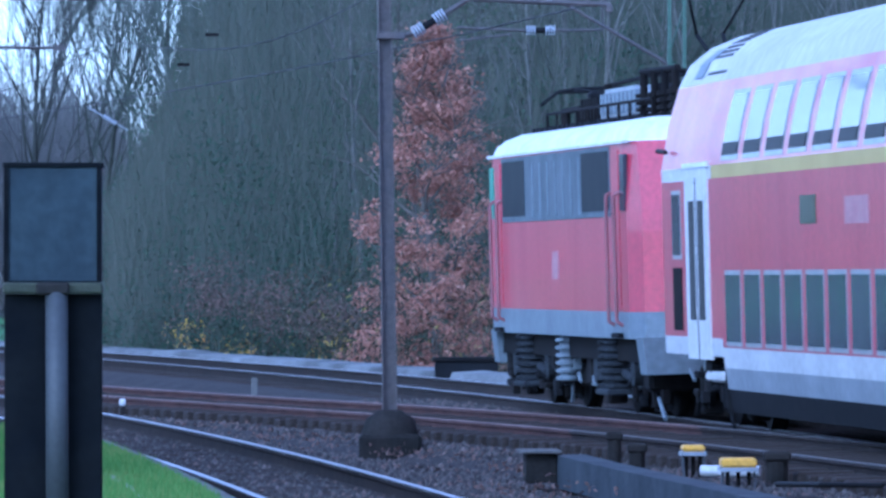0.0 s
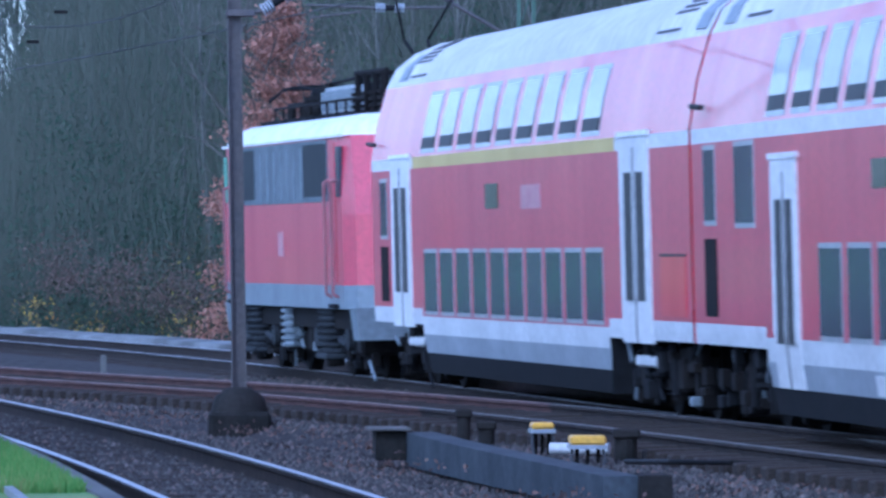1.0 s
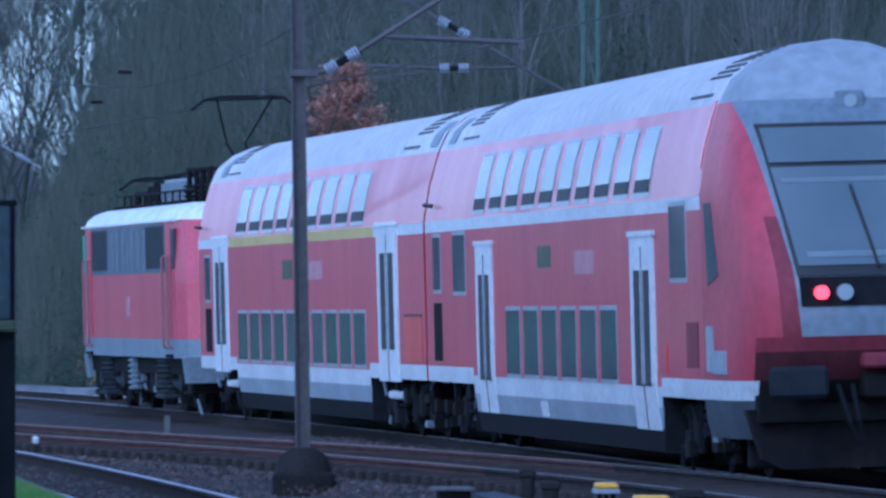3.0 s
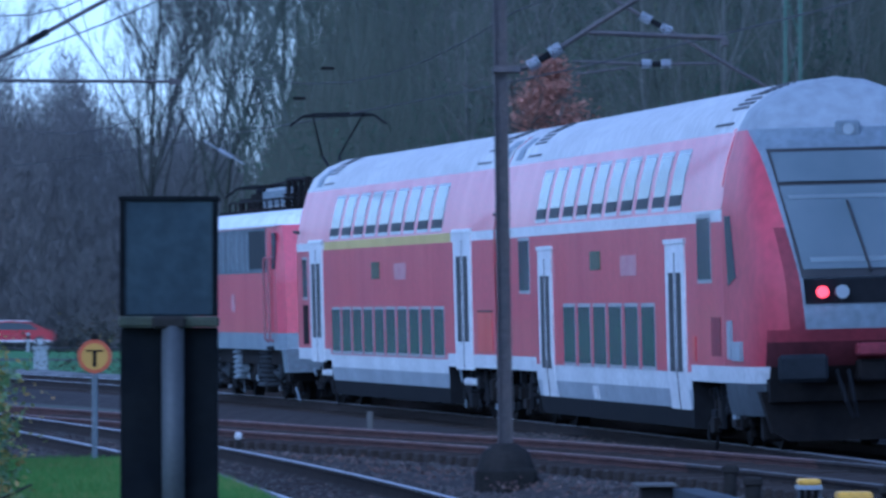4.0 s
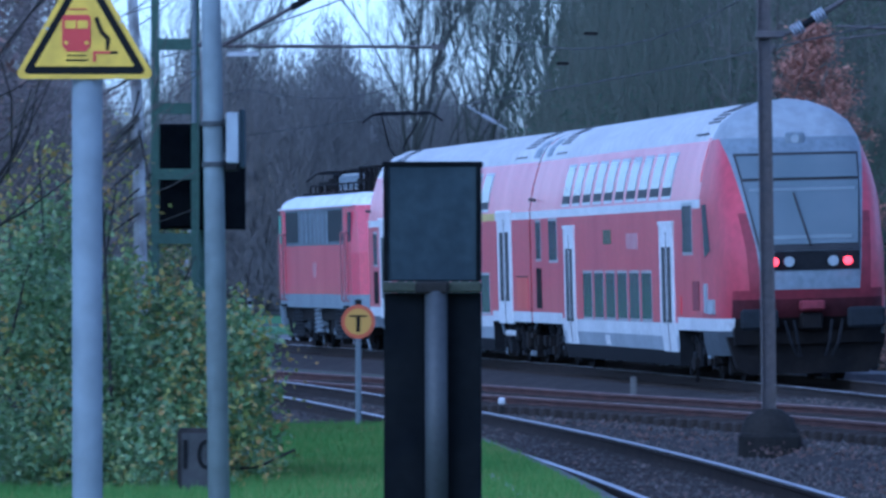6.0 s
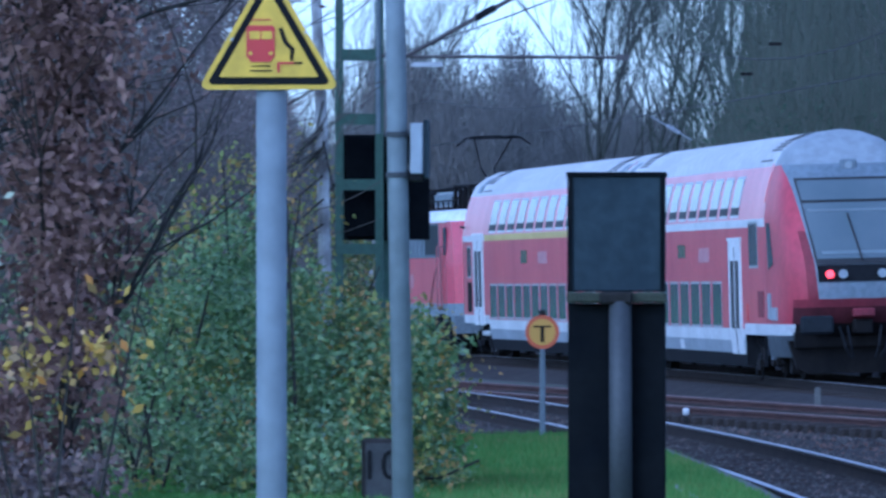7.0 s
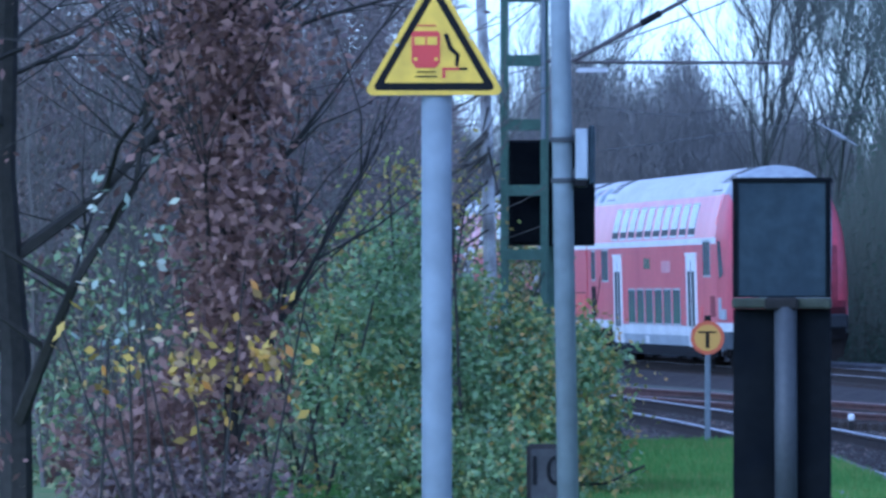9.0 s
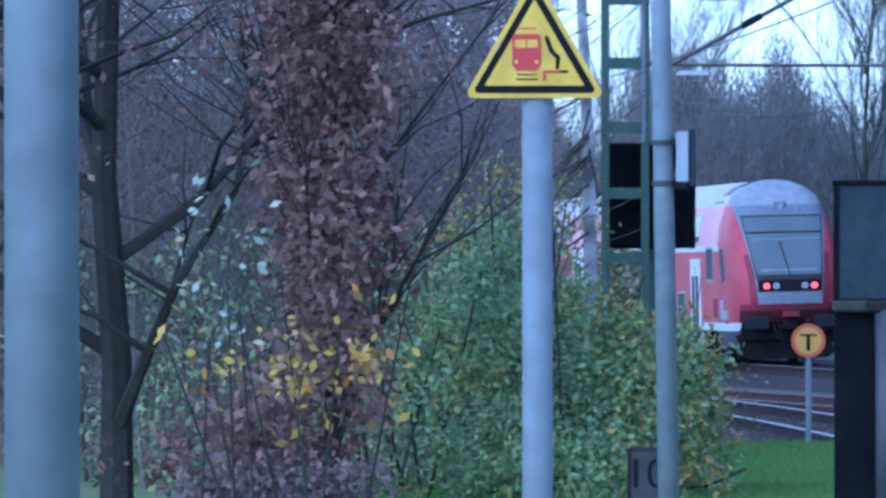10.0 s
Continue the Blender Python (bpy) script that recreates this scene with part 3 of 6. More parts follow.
def coach_shell(ob, y0, y1, low0, low1, stripe_runs, nose=False):
    """The painted shell in its bands; low0 to low1 is the deep part between the bogies."""
    for sg in (-1, 1):
        s = (sg,)
        part("underframe", band(B(), 0.22, 0.48, low0, low1, s), UNDER, ob, "dark underframe skirt")
        part("skirt", band(B(), 0.48, 0.72, low0, low1, s), LGREY, ob, "light grey skirt")
        part("lower_band", band(B(), 0.72, 0.95, low0, low1, s), WHITE, ob, "dusty white lower band")
        bm = band(B(), 0.95, 1.05, low0, low1, s)
        band(bm, 1.05, 2.86, low0, low1, s)
        band(bm, 1.05, 2.86, y0, low0, s)
        band(bm, 1.05, 2.86, low1, y1, s)
        bmesh.ops.remove_doubles(bm, verts=bm.verts, dist=0.001)
        part("side_wall", bm, RED, ob, "red painted side wall", True)
        for a, b in ((y0, low0), (low1, y1)):
            part("end_band", band(B(), 0.84, 1.05, a, b, s), WHITE, ob, "dusty white band over the bogie")
        part("upper_wall", band(B(), 3.01, 3.98, y0, y1, s), RED, ob, "glossy red curved upper wall", True)
        for a, b, m, lab in stripe_runs:
            part("stripe", band(B(), 2.86, 3.01, a, b, s), m, ob, lab)
    bm = band(B(), 3.98, 4.63, y0, y1)
    bmesh.ops.remove_doubles(bm, verts=bm.verts, dist=0.001)
    part("roof", bm, ROOF, ob, "weathered pale grey roof", True)
    for y in (y0 + 0.01, y1 - 0.01) if not nose else (y1 - 0.01,):
        bm = B()
        ring = [(half_width(z) - 0.01, z) for z in np.linspace(0.84, 4.6, 24)]
        vs = [bm.verts.new((x, y, z)) for x, z in ring] + [bm.verts.new((-x, y, z)) for x, z in ring[::-1]]
        bm.faces.new(vs)
        part("end_wall", bm, RED2, ob)
    part("floor_pan", box(B(), -1.25, 1.25, low0 + 0.03, low1 - 0.03, 0.24, 0.5), UNDER, ob)
    part("floor_pan", box(B(), -1.3, 1.3, y0 + 0.1, y1 - 0.1, 0.86, 1.0), UNDER, ob)
    for y in (low0, low1):
        part("bulkhead", box(B(), -1.37, 1.37, y - 0.02, y + 0.02, 0.22, 0.92), UNDER, ob)


def panel(ob, name, z0, z1, a, b, t, m, label=""):
    for sg in (-1, 1):
        part(name, pane(B(), z0, z1, a, b, t, (sg,)), m, ob, label)


def coach_windows(ob, name, z0, z1, spans, glass, frame_bottom=False, label=""):
    m = 0.05
    for a, b in spans:
        for sg in (-1, 1):
            s = (sg,)
            w = part(name, pane(B(), z0, z1, a, b, 0.006, s), FRAME, ob, label)
            part("pane", pane(B(), z0 + m, z1 - m, a + m, b - m, 0.012, s), glass, w)
            if frame_bottom:
                part("opening_pane", pane(B(), z0 + m + 0.01, z0 + 0.2, a + m + 0.02, b - m - 0.02, 0.018, s), RUBBER, w, "dark lower strip")


def coach_door(ob, y, w, z0, z1, zl0, zl1):
    for sg in (-1, 1):
        s = (sg,)
        d = part("door", pane(B(), z0, z1, y - w / 2, y + w / 2, 0.02, s), STRIPE, ob, "white double-leaf door")
        part("door_frame", pane(B(), z1 + 0.0, z1 + 0.06, y - w / 2 - 0.08, y + w / 2 + 0.08, 0.035, s), STRIPE, d)
        part("seal", pane(B(), z0, z1 - 0.12, y - 0.02, y + 0.02, 0.026, s), RUBBER, d)
        for k in (-1, 1):
            a = y + k * w * 0.2
            part("door_pane", pane(B(), zl0, zl1, a - w * 0.12, a + w * 0.12, 0.027, s), RUBBER, d, "dark narrow door pane")


def roof_vents(ob, ylist):
    for y, d in ylist:
        for sg in (-1, 1):
            for k in range(9):
                x0 = 0.98 - k * 0.075
                pts = []
                for x in (x0, x0 - 0.032):
                    z = float(np.interp(x, [0, 0.40, 0.75, 1.02, 1.155], [4.63, 4.585, 4.45, 4.24, 3.98])) + 0.012
                    pts.append((sg * x, z))
                bm = B()
                slab(bm, [pts[0], pts[1], (pts[1][0], pts[1][1] - 0.03), (pts[0][0], pts[0][1] - 0.03)], 1, y + d * k * 0.06, y + d * k * 0.06 + 1.35)
                part("vent", bm, RUBBER, ob, "dark roof louvre slot")
            part("vent", pane(B(), 4.08, 4.11, y - d * 0.4, y - d * 0.4 + 1.5, 0.012, (sg,)), RUBBER, ob, "dark roof louvre slot")


def mid_coach():
    ob = thing("double_deck_coach", "red double-deck coach with white doors and yellow first class stripe", "railway coach")
    c = 40.67
    y0, y1 = -13.3, 13.3
    lo, hi = 33.0 - c, 48.9 - c
    coach_shell(ob, y0, y1, lo, hi, [(y0, 29.6 - c, STRIPE, "white stripe"), (29.6 - c, 32.35 - c, STRIPE, "white stripe"), (32.35 - c, 49.6 - c, YELLOW, "yellow first class stripe"), (49.6 - c, y1, STRIPE, "white stripe")])
    n, a, b = 10, 33.2 - c, 48.75 - c
    w = (b - a) / n
    coach_windows(ob, "lower_window", 0.97, 1.82, [(a + i * w + 0.14, a + (i + 1) * w - 0.14) for i in range(n)], GLASS)
    a, b = 33.25 - c, 48.97 - c
    n = 9
    w = (b - a) / n
    coach_windows(ob, "upper_window", 3.05, 3.84, [(a + i * w + 0.2, a + (i + 1) * w - 0.2) for i in range(n)], UGLASS, True)
    coach_door(ob, 30.95 - c, 2.0, 0.80, 3.0, 1.25, 2.62)
    coach_door(ob, 50.83 - c, 1.95, 0.80, 3.0, 1.25, 2.62)
    coach_windows(ob, "end_window", 1.95, 2.76, [(52.3 - c, 53.1 - c)], GLASS)
    panel(ob, "locker_panel", 1.12, 1.85, 52.3 - c, 53.1 - c, 0.008, DARK, "dark end panel")
    panel(ob, "locker_panel", 1.10, 1.72, 27.7 - c, 29.35 - c, 0.008, RED2, "deeper red locker panel")
    panel(ob, "locker_frame", 1.72, 1.75, 27.7 - c, 29.35 - c, 0.012, RUBBER)
    panel(ob, "destination_display", 2.30, 2.60, 41.55 - c, 42.65 - c, 0.012, OLIVE, "dull olive display panel")
    panel(ob, "emblem", 2.28, 2.56, 38.0 - c, 39.6 - c, 0.006, FADED, "faded lettering panel")
    roof_vents(ob, [(y0 + 1.7, -1), (y1 - 3.4, 1)])
    for y in (y0 + 0.6, y1 - 1.6):
        panel(ob, "hatch", 4.06, 4.40, y - 0.35, y + 0.35, 0.02, GREY, "dark grey roof hatch")
    for sg in (-1, 1):
        part("grab_handle", rod(B(), (sg * 1.40, y1 - 0.5, 3.22), (sg * 1.46, y1 - 0.25, 3.24), 0.03), RUBBER, ob)
        part("coupling_hood", box(B(), sg * 1.2 - 0.12, sg * 1.2 + 0.12, 49.7 - c, 51.0 - c, 0.54, 0.66, 0.03), WHITE, ob, "white step box under the door")
        part("coupling_hood", box(B(), sg * 1.2 - 0.12, sg * 1.2 + 0.12, 30.3 - c, 31.7 - c, 0.54, 0.66, 0.03), WHITE, ob, "white step box under the door")
    fittings(ob, -12.8, -8.0, 3)
    fittings(ob, 8.4, 13.0, 4)
    for y in (-13.36, -13.44, -13.52):
        part("gangway_fold", box(B(), -0.75, 0.75, y - 0.03, y + 0.03, 1.1, 3.3, 0.02), RUBBER, ob, "black gangway bellows")
    bogie(ob, -10.0)
    bogie(ob, 10.0)
    return ob


FACE = [(0.84, 0.55), (1.15, 0.28), (1.55, 0.14), (2.1, 0.18), (2.6, 0.50), (3.3, 1.02), (3.75, 1.42), (4.1, 1.72), (4.4, 2.0), (4.63, 2.4)]


def face_u(z):
    return float(np.interp(z, [a for a, _ in FACE], [b for _, b in FACE]))


def nose_at(s, z, push=0.0):
    """The rounded cab end: s from -1 to 1 across; place in distance from the buffers."""
    w = half_width(z)
    ang = s * math.pi / 2
    e = 0.42
    x = w * math.copysign(abs(math.sin(ang)) ** e, s) if abs(s) > 1e-6 else 0.0
    d = 3.0 - face_u(z)
    u = 3.0 - d * max(math.cos(ang), 0) ** e
    return x * (1 + push / max(w, 0.3)), u - push, z


def control_coach():
    ob = thing("control_coach", "red double-deck control coach with sloping grey cab front", "railway coach")
    c = 13.63
    y0, y1 = 3.0 - c, 27.2 - c
    lo, hi = 6.0 - c, 22.3 - c
    coach_shell(ob, y0, y1, lo, hi, [(y0, y1, STRIPE, "white stripe")], nose=True)
    n, a, b = 6, 9.1 - c, 19.1 - c
    w = (b - a) / n
    coach_windows(ob, "lower_window", 0.95, 1.85, [(a + i * w + 0.16, a + (i + 1) * w - 0.16) for i in range(n)], GLASS)
    n, a, b = 10, 6.45 - c, 22.25 - c
    w = (b - a) / n
    coach_windows(ob, "upper_window", 3.05, 3.84, [(a + i * w + 0.2, a + (i + 1) * w - 0.2) for i in range(n)], UGLASS, True)
    coach_door(ob, 7.2 - c, 1.75, 0.46, 2.62, 0.95, 2.24)
    coach_door(ob, 20.93 - c, 1.6, 0.48, 2.64, 0.9, 2.26)
    coach_windows(ob, "tall_window", 2.09, 2.97, [(3.98 - c, 5.2 - c)], GLASS)
    coach_windows(ob, "tall_window", 2.00, 2.85, [(22.85 - c, 24.2 - c)], GLASS)
    coach_windows(ob, "narrow_window", 2.03, 2.84, [(25.5 - c, 26.35 - c)], GLASS)
    panel(ob, "end_panel", 1.12, 1.9, 25.5 - c, 26.35 - c, 0.008, DARK, "dark end panel")
    panel(ob, "locker_panel", 1.17, 1.66, 3.3 - c, 4.1 - c, 0.008, DULLRED, "dark red louvred panel")
    panel(ob, "destination_display", 2.32, 2.58, 14.7 - c, 15.8 - c, 0.012, OLIVE, "dull olive display panel")
    panel(ob, "emblem", 2.22, 2.5, 11.0 - c, 12.6 - c, 0.006, FADED, "faded lettering panel")
    panel(ob, "notice_strip", 1.14, 1.62, 2.3 - c, 2.62 - c, 0.03, LGREY, "pale marking bars")
    panel(ob, "notice_strip", 1.12, 1.36, 1.55 - c, 2.25 - c, 0.03, LGREY, "pale marking block")
    panel(ob, "small_hatch", 1.10, 1.42, 5.5 - c, 5.75 - c, 0.01, RED2)
    panel(ob, "filler_flap", 0.50, 0.68, 15.4 - c, 15.9 - c, 0.02, STRIPE, "small white flap")
    roof_vents(ob, [(y0 + 0.3, -1), (y1 - 3.4, 1)])
    panel(ob, "hatch", 4.06, 4.40, y1 - 1.5, y1 - 0.8, 0.02, GREY, "dark grey roof hatch")
    for sg in (-1, 1):
        part("grab_handle", rod(B(), (sg * 1.40, y1 - 0.9, 3.22), (sg * 1.46, y1 - 0.6, 3.24), 0.03), RUBBER, ob)
    # cab end, split by colour
    zs = [0.84, 0.95, 1.05, 1.2, 1.35, 1.5] + list(np.linspace(1.65, 3.85, 13)) + [3.98, 4.1, 4.24, 4.36, 4.45, 4.53, 4.585, 4.615, 4.628]

    def s_of(x, z):
        return math.asin(min(x / half_width(z), 0.9999) ** (1 / 0.42)) / (math.pi / 2)

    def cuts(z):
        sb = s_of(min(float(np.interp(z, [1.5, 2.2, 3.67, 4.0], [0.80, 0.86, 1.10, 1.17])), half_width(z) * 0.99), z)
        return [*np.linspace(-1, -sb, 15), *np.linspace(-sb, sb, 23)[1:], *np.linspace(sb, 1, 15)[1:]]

    red, red2, mask, top, low, dusk, low2, dull, dull2, darkest = [B() for k in range(10)]
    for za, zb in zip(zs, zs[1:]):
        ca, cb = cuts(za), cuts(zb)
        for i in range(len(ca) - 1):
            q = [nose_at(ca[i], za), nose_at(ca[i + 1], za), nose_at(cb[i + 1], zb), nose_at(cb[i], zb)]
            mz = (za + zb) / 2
            # Lower front and the strips beside the grey mask take darker reds.
            bm = top if mz > 3.97 else mask if (14 <= i < 36 and mz > 1.5) else (low if i < 9 else low2 if i > 40 else dusk) if mz < 1.04 else darkest if mz < 1.36 and 8 <= i <= 41 else (dull if i < 25 else dull2) if (mz < 1.5 and 8 <= i <= 41) or (mz < 2.7 and (12 <= i < 14 or 36 <= i < 38)) else red if i < 25 else red2
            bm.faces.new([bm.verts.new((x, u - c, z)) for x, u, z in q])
    for bm, m, nm, lab in ((dusk, DARK, "cab_skirt", "black lower cab front"), (red, REDN, "cab_shell", "red rounded cab shell with brake dust"), (red2, REDN, "cab_shell", "red rounded cab shell with brake dust"), (dull2, DULLRED, "cab_corner", "dull dark red cab corner"), (dull, DULLRED, "cab_corner", "dull dark red cab corner"), (darkest, BLACKRED, "cab_lower_front", "blackish red lower cab front"), (mask, GREY, "cab_front", "grey sloping cab front"), (top, DOME, "cab_roof", "smooth grey cab roof"), (low, WHITE, "cab_band", "white lower band"), (low2, WHITE, "cab_band", "white lower band")):
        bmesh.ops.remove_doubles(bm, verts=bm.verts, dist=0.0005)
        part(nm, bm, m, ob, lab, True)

    for sg in (-1, 1):
        bm = B()
        ss = np.linspace(0.42, 1.0, 12)
        for za, zb, ia, ib in ((0.44, 0.62, 0.16, 0.06), (0.62, 0.845, 0.06, 0.0)):
            for sa, sb in zip(ss, ss[1:]):
                q = [nose_at(sg * k, 0.9) for k in (sa, sb, sb, sa)]
                bm.faces.new([bm.verts.new((x * (1 - ins * 0.4), u - c + ins, z)) for (x, u, _), z, ins in zip(q, (za, za, zb, zb), (ia, ia, ib, ib))])
        bmesh.ops.remove_doubles(bm, verts=bm.verts, dist=0.0005)
        part("cab_apron", bm, APRON, ob, "dark grey curved apron under the cab", True)

    def patch(name, z0, z1, x0, x1, push, m, parent, lab=""):
        """A pane on the cab front: x limits at its foot (x0) and its head (x1)."""
        bm = B()
        g = []
        for z in np.linspace(z0, z1, 7):
            lim = x0 + (x1 - x0) * (z - z0) / (z1 - z0)
            row = []
            for k in np.linspace(-1, 1, 15):
                x = lim * k
                w = half_width(z)
                s = math.asin(min((abs(x) / w), 0.9999) ** (1 / 0.42)) / (math.pi / 2) * (1 if x >= 0 else -1)
                a, u, zz = nose_at(s, z)
                row.append(bm.verts.new((x, u - push - c, zz + push * 0.5)))
            g.append(row)
        for j in range(6):
            for i in range(14):
                bm.faces.new((g[j][i], g[j][i + 1], g[j + 1][i + 1], g[j + 1][i]))
        return part(name, bm, m, parent, lab, True)

    patch("window_seal", 2.12, 3.72, 0.83, 1.03, 0.012, RUBBER, ob, "black seal round the windscreen")
    ws = patch("windscreen", 2.22, 3.25, 0.80, 0.95, 0.024, WSCREEN, ob, "large sloping windscreen")
    for za, zb, xa, xb in ((2.30, 2.36, 0.70, 0.71), (3.08, 3.13, 0.86, 0.87)):
        patch("inner_lining", za, zb, xa, xb, 0.030, SUNBLIND, ob, "pale lining edge seen through the windscreen")
    part("coupling_flap", box(B(), -0.2, 0.2, 0.0 - c, 0.4 - c, 1.16, 1.32, 0.03), DULLRED, ob, "faded red flap over the coupling")
    for x, bend in ((-0.45, 0.1), (-0.3, 0.05), (0.32, -0.06), (0.5, -0.1)):
        part("hose", pipe(B(), [(x, 0.14 - c, 1.0), (x + bend, 0.06 - c, 0.62), (x + bend * 2, 0.16 - c, 0.42)], 0.028, 6), UNDER, ob, "hanging brake hose")
    patch("display", 3.30, 3.67, 0.95, 0.99, 0.024, WSCREEN, ob, "dark destination display")
    patch("lamp_panel", 1.80, 2.10, 0.80, 0.82, 0.02, UNDER, ob, "black lamp panel")
    bm = B()
    rod(bm, (0.02, face_u(2.2) - 0.06 - c, 2.2), (-0.16, face_u(3.05) - 0.06 - c, 3.06), 0.018, 6)
    part("wiper", bm, RUBBER, ob, "black windscreen wiper")
    for sg in (-1, 1):
        u = 0.16
        part("tail_lamp", rod(B(), (sg * 0.60, u - 0.10 - c, 1.95), (sg * 0.60, u + 0.1 - c, 1.95), 0.072, 18), REDL, ob, "glowing red tail lamp")
        part("headlight", rod(B(), (sg * 0.36, u - 0.09 - c, 1.95), (sg * 0.36, u + 0.1 - c, 1.95), 0.085, 18), LAMP, ob, "unlit round headlight")
        bm = B()
        rod(bm, (sg * 0.87, 0.75 - c, 1.05), (sg * 0.87, 0.12 - c, 1.05), 0.12, 14)
        box(bm, sg * 0.87 - 0.31, sg * 0.87 + 0.31, 0.02 - c, 0.12 - c, 0.86, 1.20, 0.045)
        part("buffer", bm, BUMPER, ob, "dark grey rectangular buffer")
        # slanted cab side window and roof stripe
        g = B()
        slab(g, [(1.9 - c, 2.15), (2.55 - c, 2.05), (2.75 - c, 2.92), (2.3 - c, 2.92)], 0, sg * 1.30, sg * 1.40)
        part("cab_side_window", g, GLASS, ob, "dark slanted cab side window")
        part("gutter", pane(B(), 3.30, 4.02, 3.15 - c, 3.35 - c, 0.012, (sg,)), RED2, ob, "deeper red vertical gutter")
    part("top_lamp", box(B(), -0.15, 0.15, face_u(3.95) - 0.06 - c, face_u(3.95) + 0.25 - c, 3.86, 4.06, 0.02), GREY, ob, "square top lamp housing")
    part("top_lamp_glass", rod(B(), (0, face_u(3.95) - 0.075 - c, 3.95), (0, face_u(3.95) - c, 3.95), 0.07, 14), LAMP, ob)
    part("coupler", box(B(), -0.18, 0.18, 0.15 - c, 1.2 - c, 0.85, 1.12, 0.03), DARK, ob)
    part("snow_plough", slab(B(), [(-0.95, 0.13), (0.95, 0.13), (1.15, 0.24), (1.3, 0.75), (-1.3, 0.75), (-1.15, 0.24)], 1, 0.75 - c, 1.0 - c), DARK, ob, "dark plough plate")
    fittings(ob, 2.0 - c, 5.9 - c, 5)
    fittings(ob, 22.5 - c, 26.8 - c, 6)
    part("cab_floor", box(B(), -1.2, 1.2, 0.6 - c, 3.2 - c, 0.62, 0.9), DARK, ob)
    bogie(ob, -10.0)
    bogie(ob, 10.0)
    return ob


